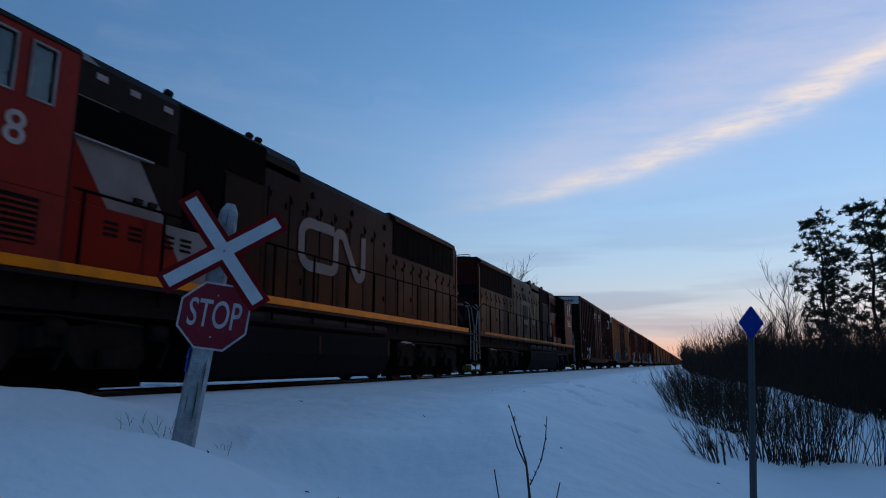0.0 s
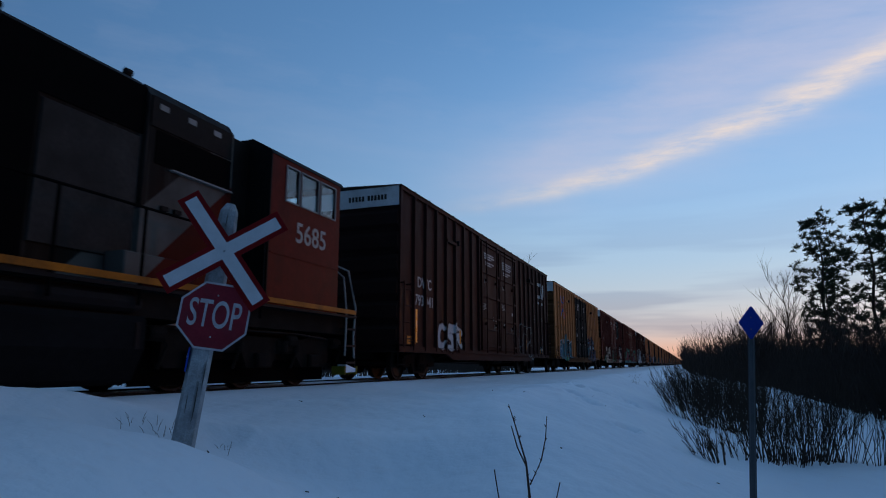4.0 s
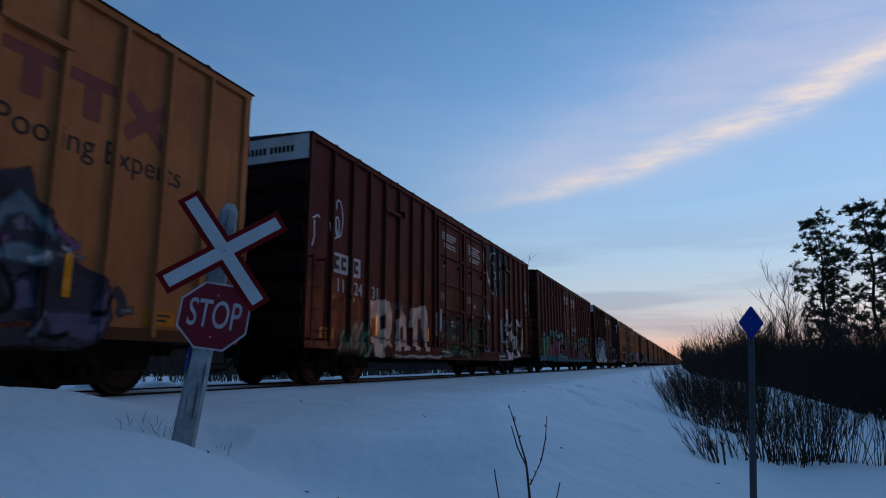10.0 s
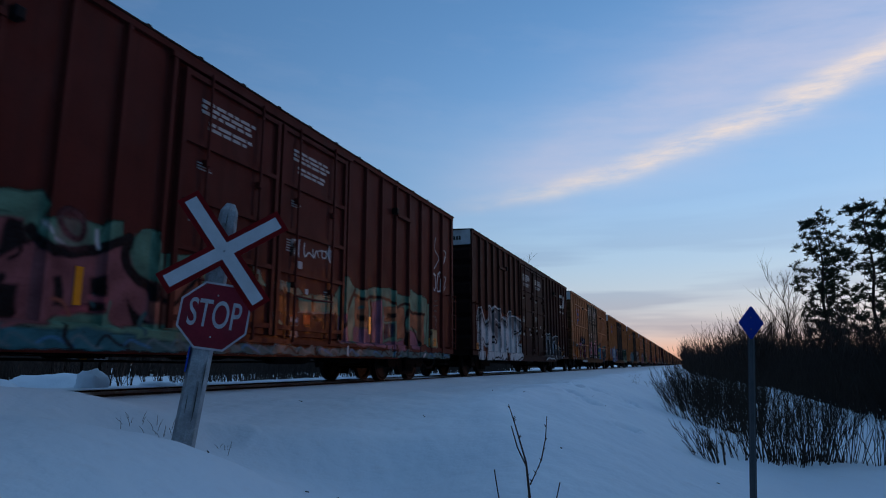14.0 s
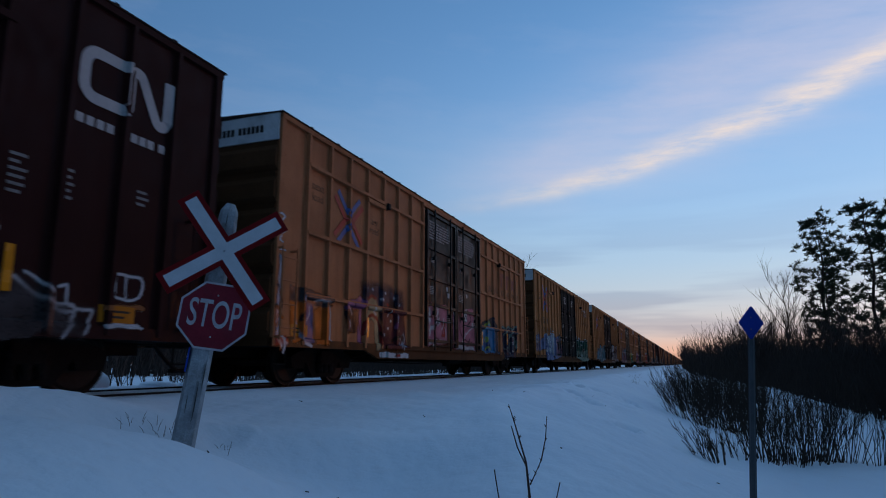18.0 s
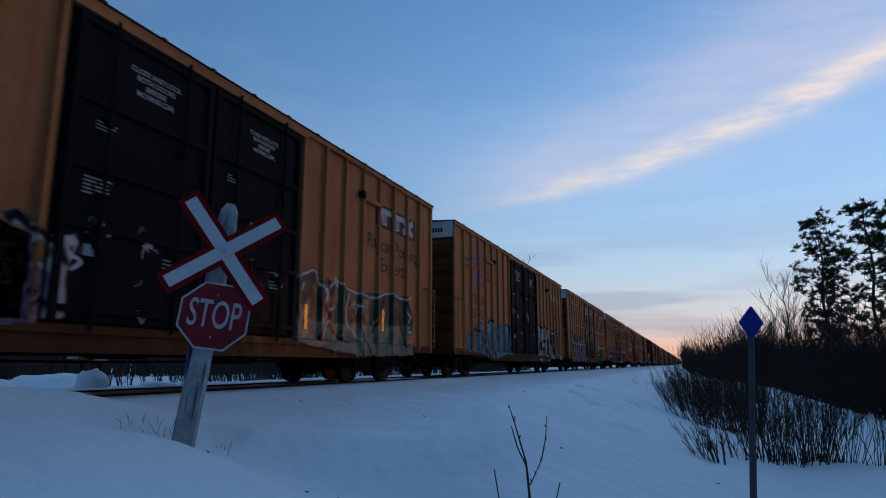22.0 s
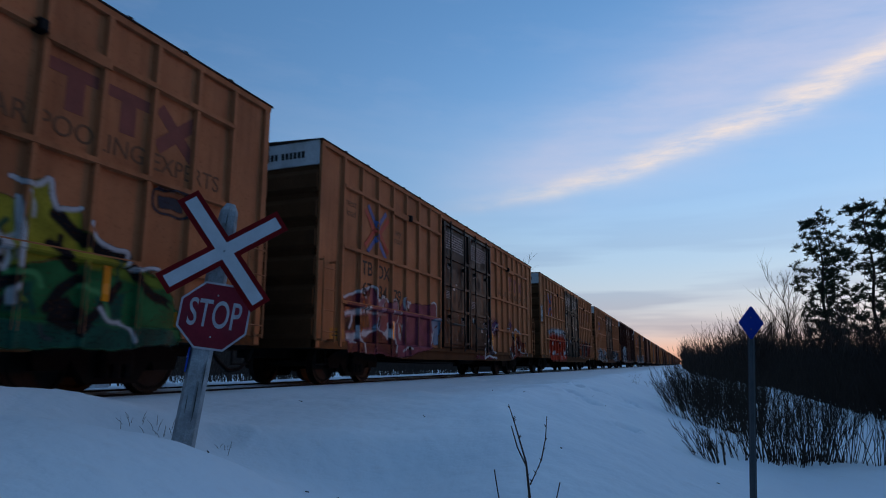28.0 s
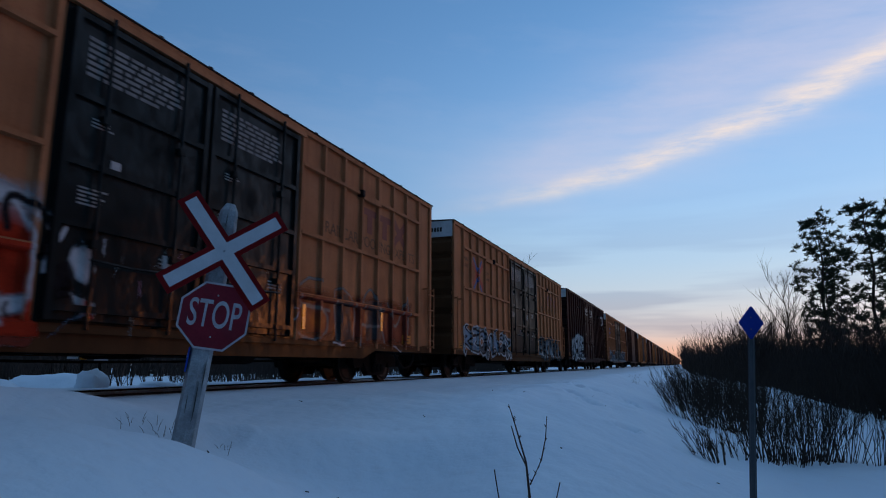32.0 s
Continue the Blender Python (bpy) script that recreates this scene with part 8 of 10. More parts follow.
def piece(car, style, y0, y1, z0, z1, n, fills, line, halo, seed, stroke=0.15, back=None, hollow=False, label="sprayed lettering"):
    """One sprayed piece: n bent forms with fill, dark outline and pale halo, drifting over sheets and ribs."""
    rnd = random.Random(seed)
    step = 0.028
    ys, zs = np.arange(y0 - 0.35, y1 + 0.35, step), np.arange(max(z0 - 0.3, 0.57), z1 + 0.42, step)
    Y, Z = np.meshgrid(ys, zs, indexing="ij")
    wob = 0.05 * np.sin(Y * 5.1 + seed) + 0.05 * np.sin(Z * 6.3 + Y * 2.2 + seed * 2) + 0.025 * np.sin(Y * 13 + Z * 9)
    col = np.zeros(Y.shape + (4,))

    def lay(mask, c):
        m = np.clip(mask, 0, 1)[..., None]
        col[..., :3] = col[..., :3] * (1 - m) + np.array(c) * m
        col[..., 3:] = np.maximum(col[..., 3:], m)
    if back:
        edge = np.minimum(np.minimum(Y - y0 + 0.2, y1 + 0.2 - Y), np.minimum(Z - z0 + 0.2, z1 + 0.10 + 2.2 * wob - Z))
        lay((edge + 1.5 * wob) / 0.10, back)
    w = (y1 - y0) / n
    best = np.full(Y.shape, 9.0)
    tone = np.zeros(Y.shape)
    for i in range(n):
        h = (z1 - z0) * rnd.uniform(0.86, 1.08)
        base = z0 + rnd.uniform(-0.05, 0.06)
        d = np.full(Y.shape, 9.0)
        for st in skeleton_strokes(rnd):
            q = [(y0 + (i + 0.08 + 0.86 * a) * w, base + b * h) for a, b in st]
            for a, b in zip(q, q[1:]):
                d = np.minimum(d, segment_distance(Y, Z, a, b))
        d = d + wob * 0.6
        near = d < best
        best = np.where(near, d, best)
        tone = np.where(near, i, tone)
    s = stroke
    soft = 0.03
    lay((s + 0.16 - best) / 0.06, halo)
    lay((s + 0.075 - best) / soft, line)
    if not hollow:
        up = np.clip((Z - z0) / (z1 - z0) + 2.5 * wob, 0, 1)
        for k, c in enumerate(fills):
            band = np.clip(1.6 - np.abs(up * (len(fills) - 1) - k + 0.35 * np.sin(tone * 2.1)) * 1.6, 0, 1)
            lay(np.minimum((s - best) / soft, band if k else 1.0), c)
        lay(np.minimum((0.03 - np.abs(best - s * 0.55)) / 0.02, np.sin(Y * 3.1 + Z * 4) * 3 - 1.6), halo)
    drape(car, style, Y, Z, col, label)


def brown(k, dark=False):
    return car_paint("brown_wagon_paint_%d" % k, DKBROWN if dark else BROWN, RUST, 0.5, k * 1.7)


def tan(k, col=None):
    return car_paint("tan_wagon_paint_%d" % k, col or TAN, TANRUST, 0.5, k * 1.7, 0.35)


OLDTAN = (0.400, 0.155, 0.068)
# Ends face away from the sunset: shade is mixed into their grimy colour.
SHADED_GRIME_BROWN = car_paint("shaded_grimy_brown_end", (0.018, 0.009, 0.008), (0.010, 0.008, 0.007), 0.7, 5.0)
END_BROWN = car_paint("shaded_weathered_brown_end", (0.040, 0.014, 0.011), (0.018, 0.009, 0.008), 0.7, 7.0)
SHADED_GRIME_TAN = car_paint("shaded_grimy_tan_end", (0.085, 0.038, 0.017), (0.030, 0.016, 0.010), 0.7, 6.0)


def sprayed(*args, **kw):
    return lambda car: piece(car, *args, **kw)


def end_stencils(car):
    """Rows of white notices on the corrugated end."""
    rnd = random.Random(77)
    m = Mesh()
    for z in (4.05, 3.5, 2.95, 2.4):
        for k in range(2):
            x = 0.15
            while x < 0.75:
                w = rnd.uniform(0.06, 0.16)
                m.box(x, x + w, -HALF - 0.096, -HALF - 0.091, z - k * 0.09, z - k * 0.09 + 0.045)
                x += w + 0.03
    part("stencil", m, WHITE, car, "white end notices as bars")["kind"] = "stuff"


def door_tags(seed):
    """Thin scribbled tags and chalk marks over the doors."""
    def f(car):
        rnd = random.Random(seed)
        a = Spray(seed)
        for i in range(20):
            y, z = rnd.choice((-1, 1)) * rnd.uniform(0.3, 2.2), rnd.uniform(0.98, 2.15)
            q, turn = Vector((y, z)), rnd.uniform(0, 6.28)
            pts = []
            for k in range(rnd.randint(4, 8)):
                pts.append((q.x, q.y))
                turn += rnd.uniform(-1.6, 1.6)
                q = q + Vector((math.cos(turn) * 0.7, math.sin(turn))) * rnd.uniform(0.03, 0.09)
            a.line(rnd.choice((GR2, W_, GR2, STEEL, GR2, PINKISH)), rnd.uniform(0.012, 0.021), *pts)
        a.onto(car, "rib", "small sprayed tags on the doors")
    return f


# metres by which a wagon is longer than the usual one
LONGER = {5: 0.28, 9: 0.15}


def make_train():
    cars = []

    def add(label, style, paint, door, seed, decals, top, shaded_end, **kw):
        cars.append(boxcar(label, style, paint, door, seed, decals=decals, top=top, end_paint=shaded_end, **kw))
    p = brown(0, True)
    add("dark brown ribbed steel boxcar with white emblem and sprayed white outlines", "cn", p, p, 1,
        [rail_logo, mark("793 941", WHITE, -7.6, 2.65, 0.42, "DWC"), sprayed("rib", -6.6, -4.4, 0.95, 1.6, 3, [GR], W_, DKBROWN, 101, 0.03, hollow=True),
         loops], 5.06, SHADED_GRIME_BROWN, reflectors=((-8.2, 1.0, 1.9), (-4.6, 1.06, 1.5), (4.55, 1.06, 1.5), (8.48, 0.96, 1.85)))
    p = tan(1)
    add("mustard ribbed boxcar with black plug doors and blue-white graffiti", "rib", p, DOORP, 2,
        [cross_logo, mark("66 35 1", INK), pool_words, door_tags(110),
         teal_shards, grey_shards], 4.99, SHADED_GRIME_TAN)
    p = brown(2)
    add("red-brown ribbed boxcar with large silver and green graffiti", "rib", p, p, 3,
        [initials, scrawl(-8.9, 3.35, 1.0, SPRAYW, 3), cream_blocks, door_greens, peak], 5.0, SHADED_GRIME_BROWN, reflectors=((-6.28, 1.09, 1.56), (-3.05, 1.05, 1.41), (0.0, 1.4, 1.85), (2.7, 1.08, 1.42), (5.92, 1.06, 1.50), (8.1, 1.06, 1.96)))
    p = brown(3)
    add("red-brown ribbed boxcar with mint and pink graffiti along its foot", "rib", p, p, 4,
        [mark("22 4", WHITE, -7.9, 1.95, 0.26, "A OK"), end_stencils, scrawl(8.0, 2.9, 0.9, SPRAYW, 6),
         mint_letters], 5.05, END_BROWN, roof_mat=p, reflectors=((-8.42, 1.1, 1.3), (-3.82, 1.12, 1.59), (3.8, 1.1, 1.5)))
    p = brown(4, True)
    add("dark brown ribbed boxcar with white emblem and silver block graffiti", "cn", p, p, 5,
        [rail_logo, sprayed("rib", -8.5, -2.6, 0.8, 2.3, 4, [W_, W_, GR], K_, W_, 141, 0.27, back=(0.12, 0.035, 0.02)),
         chrome], 5.06, SHADED_GRIME_BROWN)
    p = tan(5, OLDTAN)
    add("tan panelled boxcar with black doors and pink, white and blue graffiti", "grid", p, DOORG, 6,
        [cross_logo, pool_line, corner_tag, starry, pink_doors, blue_letter], 5.05, SHADED_GRIME_TAN)
    p = tan(6)
    add("mustard ribbed boxcar with pale blue and green graffiti", "rib", p, DOORP, 7,
        [cross_logo, mark("67 09 48", INK, z=2.65), pool_panel(7.0), door_tags(160),
         pale_blue, pink_oval, green_white], 4.99, SHADED_GRIME_TAN)
    p = tan(7)
    add("mustard ribbed boxcar with black doors and bubble-letter graffiti", "rib", p, DOORP, 8,
        [cross_logo, mark("65 32 5", INK, z=2.65), pool_panel(7.2, 0.82), door_tags(170),
         cyan_shapes, bubbles], 4.99, SHADED_GRIME_TAN)
    p = tan(8, OLDTAN)
    add("tan panelled boxcar with red, yellow and green graffiti", "grid", p, DOORG, 9,
        [cross_logo, pool_line, door_tags(180), sprayed("grid", -8.2, -2.5, 0.8, 2.1, 5, [PKDUST, PINKISH, TEALPALE], GR2, PKDUST, 181, 0.16, back=(0.12, 0.05, 0.03)),
         green_yellow], 4.99, SHADED_GRIME_TAN)
    p = tan(9, OLDTAN)
    add("tan panelled boxcar with pink white-edged graffiti", "grid", p, DOORG, 10,
        [cross_logo, pool_line, door_tags(190), mark("67 34 79", INK, z=2.60), pink_white, swirls], 4.99, SHADED_GRIME_TAN)
    p = tan(10, OLDTAN)
    add("tan panelled boxcar with red and white graffiti", "grid", p, DOORG, 11,
        [cross_logo, pool_line, door_tags(200), corner_scribble,
         red_band, faint_letters], 4.99, SHADED_GRIME_TAN)
    p = tan(11, OLDTAN)
    add("tan panelled boxcar with pale faded graffiti", "grid", p, DOORG, 12,
        [cross_logo, pool_line, door_tags(210), sprayed("grid", -8.4, -2.6, 0.85, 1.5, 7, [GR, LB], K_, W_, 211, 0.08), sprayed("grid", 3.0, 8.4, 0.85, 1.6, 6, [W_, GR], K_, GR, 212, 0.09)], 4.99, SHADED_GRIME_TAN)
    p = brown(12, True)
    add("dark brown ribbed boxcar with white sprayed outlines", "cn", p, p, 13, [rail_logo, sprayed("rib", -8.0, -3.0, 0.9, 2.2, 4, [GR, W_], W_, GR, 221, 0.14)], 5.05, SHADED_GRIME_BROWN)
    p = tan(13, OLDTAN)
    add("tan panelled boxcar with a row of pale graffiti", "grid", p, DOORG, 14, [cross_logo, sprayed("grid", -8.0, 8.0, 0.85, 1.6, 14, [LB, GR], K_, W_, 231, 0.10)], 4.99, SHADED_GRIME_TAN)
    p1, p2 = brown(20, True), tan(21)
    a, b = far_boxcar("brown boxcar far down the line", p1, p1), far_boxcar("mustard boxcar far down the line", p2, DOORP)
    far = [a, b]
    for i in range(24):
        far.append(copy_thing((a, b, a, a, b)[i % 5], Matrix()))
    for k, d in LONGER.items():
        cars[k].scale = (1, 1 + d / (2 * HALF), 1)
    return cars + far


# ---- locomotives ----
def loco_paint(name, f, diag, tone):
    """Black hood, pale slash, red end; diag: red edge at the upper wall, its slope, the shift on the low cabinet, its height."""
    m, nt, N, L, p = nodes_of(name)
    g = Graph(nt)
    o = g.object()
    c = g.xyz(o)
    n1, n2 = g.noise(o, 0.8, 5), g.noise(o, 9, 4)
    run = g.noise(o, 1.0, 4, 0.6, (1, 6, 0.3))
    info = N.new("ShaderNodeObjectInfo")
    low = g.math("MULTIPLY", g.step(c[0], 1.2, 0.02), diag[2])
    q = g.math("ADD", g.math("MULTIPLY_ADD", c[1], f, -diag[0]), g.math("MULTIPLY", g.math("SUBTRACT", diag[3], c[2]), diag[1]))
    q = g.math("ADD", q, low)
    hood = g.mix(info.outputs["Random"], tuple(v * 0.65 for v in tone), tuple(v * 1.35 for v in tone))
    hood = g.mix(g.math("MULTIPLY_ADD", run.outputs[0], 4.2, -2.0, clamp=True), hood, tuple(v * 0.5 for v in tone))
    hood = g.mix(g.math("MULTIPLY_ADD", n1.outputs[0], 3.0, -1.5, clamp=True), hood, (0.0115, 0.0065, 0.0045))
    if f > 0:
        wash = g.noise(o, 1.0, 5, 0.65, (1, 3.5, 0.18))
        hood = g.mix(g.math("MULTIPLY", g.step(wash.outputs[0], 0.60, 0.16), 0.75), hood, (0.052, 0.050, 0.047))
    col = g.mix(g.step(q, -1.08, 0.02), hood, (0.20, 0.20, 0.19) if f < 0 else (0.11, 0.105, 0.095))
    col = g.mix(g.step(q, 0.0, 0.02), col, (0.17, 0.011, 0.007) if f < 0 else (0.075, 0.009, 0.006))
    col = g.mix(g.math("MULTIPLY", g.math("MULTIPLY_ADD", n1.outputs[0], 3.0, -1.4, clamp=True), 0.45 if f < 0 else 0.8), col, (0.022, 0.012, 0.009))
    p.inputs["Specular IOR Level"].default_value = 0.026
    L.new(col, p.inputs["Base Color"])
    L.new(g.math("MULTIPLY_ADD", n1.outputs[0], 0.4, 0.24), p.inputs["Roughness"])
    L.new(g.bump(g.math("ADD", n2.outputs[0], g.math("MULTIPLY", n1.outputs[0], 3.0)), 0.2), p.inputs["Normal"])
    return m


LOUT = [(-2.35, 0.50), (-2.25, 0.36), (-1.35, 0.36), (-1.1, 0.62), (-0.5, 0.62), (-0.35, 0.36), (0.35, 0.36), (0.5, 0.62), (1.1, 0.62), (1.35, 0.36), (2.25, 0.36), (2.35, 0.50), (2.3, 0.96), (1.9, 1.02), (1.3, 0.90), (-1.2, 0.92), (-1.8, 1.03), (-2.3, 0.98)]
LSIDES = [Mesh().prism(LOUT, *sorted((_s * 1.02, _s * 1.18))).data("side_frame", UNDER) for _s in (-1, 1)]
LBOX = Mesh().box(1.16, 1.28, -0.17, 0.17, 0.36, 0.62, 0.03).data("axle_box", UNDER)
LSPRING = Mesh().box(1.12, 1.24, -0.35, 0.35, 0.62, 0.86, 0.04).lathe([(0.62, 0.09), (0.86, 0.09)], (1.22, -0.2, 0), "z", 10).lathe([(0.62, 0.09), (0.86, 0.09)], (1.22, 0.2, 0), "z", 10).data("spring_pocket", UNDER)
LBRAKE = Mesh().lathe([(-0.16, 0.10), (-0.12, 0.12), (0.12, 0.12), (0.16, 0.08)], (1.22, 0, 0.86), "y", 10)
LBRAKE.tube([(1.2, 0, 0.9), (1.26, 0.2, 0.7), (1.2, 0.1, 0.35)], 0.03)
LBRAKE = LBRAKE.data("brake_cylinder", UNDER)
LPIPE = Mesh().tube([(1.24, -2.2, 0.94), (1.27, -1.2, 1.0), (1.27, 1.0, 1.0), (1.24, 2.2, 0.94)], 0.022).data("sand_pipe", BLACK)
LRIG = Mesh().box(0.84, 0.90, -2.6, 2.6, 0.10, 0.52).data("brake_rigging", PITCH)
LDUST = Mesh().prism([(-2.2, 1.0), (-1.2, 0.95), (-1.3, 1.0), (-1.9, 1.05)], 1.03, 1.19).data("snow_dust", SNOW)


def on_end(x, y, z, way):
    """Pose of flat work on an end face that looks along way * y."""
    return Matrix(((-way, 0, 0, x), (0, 0, way, y), (0, 1, 0, z), (0, 0, 0, 1)))


def cab_shell(lo, Y, c0, c1, panes, sill, lintel, red):
    """Hollow crew cab with through windows on both sides."""
    xs = 1.50
    for s in (-1, 1):
        xa, xb = sorted((s * xs, s * (xs - 0.05)))
        part("side_panel", Mesh().box(xa, xb, *Y(c0, c1), 1.47, sill), red, lo, "red cab side panel")
        part("window_header", Mesh().box(xa, xb, *Y(c0, c1), lintel, 4.25), red, lo)
        edge = c0
        for a0, a1 in panes:
            part("pillar", Mesh().box(xa, xb, *Y(edge, a0), sill, lintel), red, lo)
            edge = a1
        part("pillar", Mesh().box(xa, xb, *Y(edge, c1), sill, lintel), red, lo)
    part("rear_wall", Mesh().box(-1.50, 1.50, *Y(c0 - 0.03, c0), 1.47, 4.25), DARKP, lo, "black cab rear wall")
    part("front_wall", Mesh().box(-1.45, 1.45, *Y(c1 - 0.05, c1), 1.47, 3.3), red, lo)
    part("front_header", Mesh().box(-1.45, 1.45, *Y(c1 - 0.05, c1), 4.1, 4.25), red, lo)
    part("centre_post", Mesh().box(-0.08, 0.08, *Y(c1 - 0.05, c1), 3.3, 4.1), red, lo)
    part("cab_roof", Mesh().prism([(-1.52, 4.25), (1.52, 4.25), (1.46, 4.34), (1.05, 4.57), (-1.05, 4.57), (-1.46, 4.34)], *Y(c0 - 0.02, c1 + 0.12), "y"), DARKP, lo)
    for a0, a1 in panes:
        for s in (-1, 1):
            xa = s * xs
            fr = Mesh()
            for b in ((a0 - 0.012, a0 + 0.012, sill - 0.012, lintel + 0.012), (a1 - 0.012, a1 + 0.012, sill - 0.012, lintel + 0.012), (a0, a1, sill - 0.012, sill + 0.012), (a0, a1, lintel - 0.012, lintel + 0.012)):
                fr.box(*sorted((xa - s * 0.01, xa + s * 0.02)), *Y(b[0], b[1]), b[2], b[3])
            w = part("window", fr, GREYP, lo, "pale window frame")
            part("pane", Mesh().box(*sorted((xa - s * 0.03, xa - s * 0.022)), *Y(a0, a1), sill, lintel), GLASS, w)
    for x in (-0.77, 0.77):
        part("windscreen", Mesh().box(x - 0.68, x + 0.68, *Y(c1 - 0.03, c1 - 0.02), 3.3, 4.1), GLASS, lo)


def step_well(lo, y, way, mat):
    """Open steps at a platform corner: stringers, three treads, handrail posts and a foot plate."""
    w = part("step_stringer", Mesh().box(0.95, 1.0, *sorted((y, y + way * 0.42)), 0.3, 1.42).box(0.95, 1.5, *sorted((y + way * 0.40, y + way * 0.43)), 0.35, 1.42), BLACK, lo)
    for k in range(3):
        t = part("step", Mesh().box(1.0, 1.50, *sorted((y, y + way * 0.40)), 0.44 + k * 0.36, 0.47 + k * 0.36), BLACK, w)
        part("tread_edge", Mesh().box(1.50, 1.525, *sorted((y, y + way * 0.40)), 0.43 + k * 0.36, 0.475 + k * 0.36), mat, w)
    part("foot_plate", Mesh().prism([(y, 0.24), (y + way * 0.45, 0.25), (y + way * 0.45, 0.33), (y + way * 0.2, 0.38), (y + way * 0.04, 0.42), (y + way * 0.01, 0.36)], 1.30, 1.50), SNOW, lo, "snow-caked step foot")
    for q in (-0.05, 0.45):
        part("foot_edge", Mesh().box(1.2, 1.52, *sorted((y + way * q, y + way * (q + 0.05))), 0.2, 0.38), YELLOWP, lo, "yellow foot edge")


def locomotive(label, f, ends, cab, tall, hump, radiator, tank, trucks, diag, tone, stripe, logo, digits, panes, plates):
    """f: which way along y the cab faces. The rest are distances from the middle, towards the cab."""
    lo = thing("locomotive", label, "locomotive", "locomotives of the train")

    def Y(a, b):
        return sorted((f * a, f * b))
    c0, c1 = cab
    e0, e1, h0, s0 = ends          # platform ends, hood end, end of the painted stripe
    red = REDP if f < 0 else RED_OLD
    t0, t1 = tall                  # dark blower bay, then the cabinet up to the cab
    paint = loco_paint("hood_paint" + str(f), f, diag, tone)
    part("frame", Mesh().box(-1.35, 1.35, *Y(e0 + 0.1, e1 - 0.1), 1.06, 1.42), UNDER, lo)
    part("walkway", Mesh().box(-1.53, 1.53, *Y(e0, e1), 1.42, 1.47), BLACK, lo)
    for s in (-1, 1):
        part("sill_stripe", Mesh().box(*sorted((s * 1.50, s * 1.535)), *Y(s0, e1 - 0.05), 1.485 if f < 0 else 1.50, 1.615 if f < 0 else 1.595, 0.004), stripe, lo, "amber stripe along the walkway edge")
    # hood and its doors
    part("long_hood", Mesh().prism([(-0.95, 1.47), (0.95, 1.47), (0.95, 4.34), (0.88, 4.50), (0.72, 4.58), (-0.72, 4.58), (-0.88, 4.50), (-0.95, 4.34)], *Y(h0, t0 + 0.02), "y"), paint, lo)
    a, b = radiator
    rnd = random.Random(len(digits) + 5)
    y, i = h0 + 0.25, 0
    while y < t0 - 0.5:
        w = rnd.choice((0.55, 0.62, 0.62, 0.72))
        top = 3.34 if y < b else 3.86
        low = rnd.choice((1.62, 1.70, 1.70, 1.85))
        d = part("hood_door", Mesh().box(0.95, 0.968, *Y(y, y + w - 0.04), low, top, 0.008), GREYDK if f > 0 and rnd.random() < 0.12 else paint, lo)
        for zz in (top - 0.35,) if i % 3 else (low + 0.35, top - 0.35):
            part("latch", Mesh().box(0.968, 0.99, *Y(y + 0.06, y + 0.12), zz, zz + 0.12), GRILLE, d)
        part("hinge", Mesh().box(0.968, 0.985, *Y(y + w - 0.12, y + w - 0.08), top - 0.2, top - 0.08), GRILLE, d)
        y += w
        i += 1
    for k in range(3):
        yy = b + 0.5 + k * (hump - b) / 2.6
        if yy < hump - 0.2:
            part("eye_bolt", Mesh().box(0.95, 0.99, *Y(yy, yy + 0.07), 3.98, 4.12), GRILLE, lo)
    # radiator bay under the flat roof: shade as a black sheet, fan rings
    part("radiator_screen", Mesh().box(0.93, 0.965, *Y(a, b), 3.42, 4.35), PITCH, lo, "flat black sheet for the shaded radiator recess")
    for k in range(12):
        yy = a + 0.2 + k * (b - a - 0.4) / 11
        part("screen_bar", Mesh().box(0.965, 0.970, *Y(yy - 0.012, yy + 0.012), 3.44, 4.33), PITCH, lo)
    part("radiator_roof", Mesh().prism([(-1.02, 4.35), (1.02, 4.35), (1.03, 4.46), (0.85, 4.60), (-0.85, 4.60), (-1.03, 4.46)], *Y(a - 0.02, b + 0.02), "y"), paint, lo)
    for k in range(4):
        yy = a + 0.75 + k * (b - a - 1.5) / 3
        part("fan_ring", Mesh().lathe([(4.55, 0.60), (4.67, 0.60), (4.70, 0.54), (4.63, 0.42)], (0, f * yy, 0), "z", 20), BLACK, lo)
    # exhaust housing
    part("exhaust_housing", Mesh().prism([(-0.95, 4.2), (0.95, 4.2), (0.95, 4.50), (0.8, 4.70), (-0.8, 4.70), (-0.95, 4.50)], *Y(hump, t0 + 0.03), "y"), paint, lo)
    part("exhaust_stack", Mesh().lathe([(4.55, 0.22), (4.74, 0.22), (4.74, 0.16), (4.6, 0.16)], (0, f * (hump + 0.3), 0), "z", 14), BLACK, lo)
    # blower bay: flat black sheets for the recess and column shade, a pale panel
    part("blower_bay", Mesh().prism([(-0.95, 1.47), (0.95, 1.47), (0.95, 4.52), (0.82, 4.68), (-0.82, 4.68), (-0.95, 4.52)], *Y(t0, t1), "y"), paint, lo)
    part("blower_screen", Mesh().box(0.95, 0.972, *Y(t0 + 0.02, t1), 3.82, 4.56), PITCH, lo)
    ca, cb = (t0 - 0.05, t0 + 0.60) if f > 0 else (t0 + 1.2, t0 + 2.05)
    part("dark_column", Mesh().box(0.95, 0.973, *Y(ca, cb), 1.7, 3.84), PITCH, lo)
    part("pale_panel", Mesh().box(0.95, 0.98, *Y(cb + 0.06, t1 - 0.05) if f > 0 else Y(t0 + 0.1, ca - 0.06), 1.9, 3.76, 0.01), GREYDK if f > 0 else paint, lo)
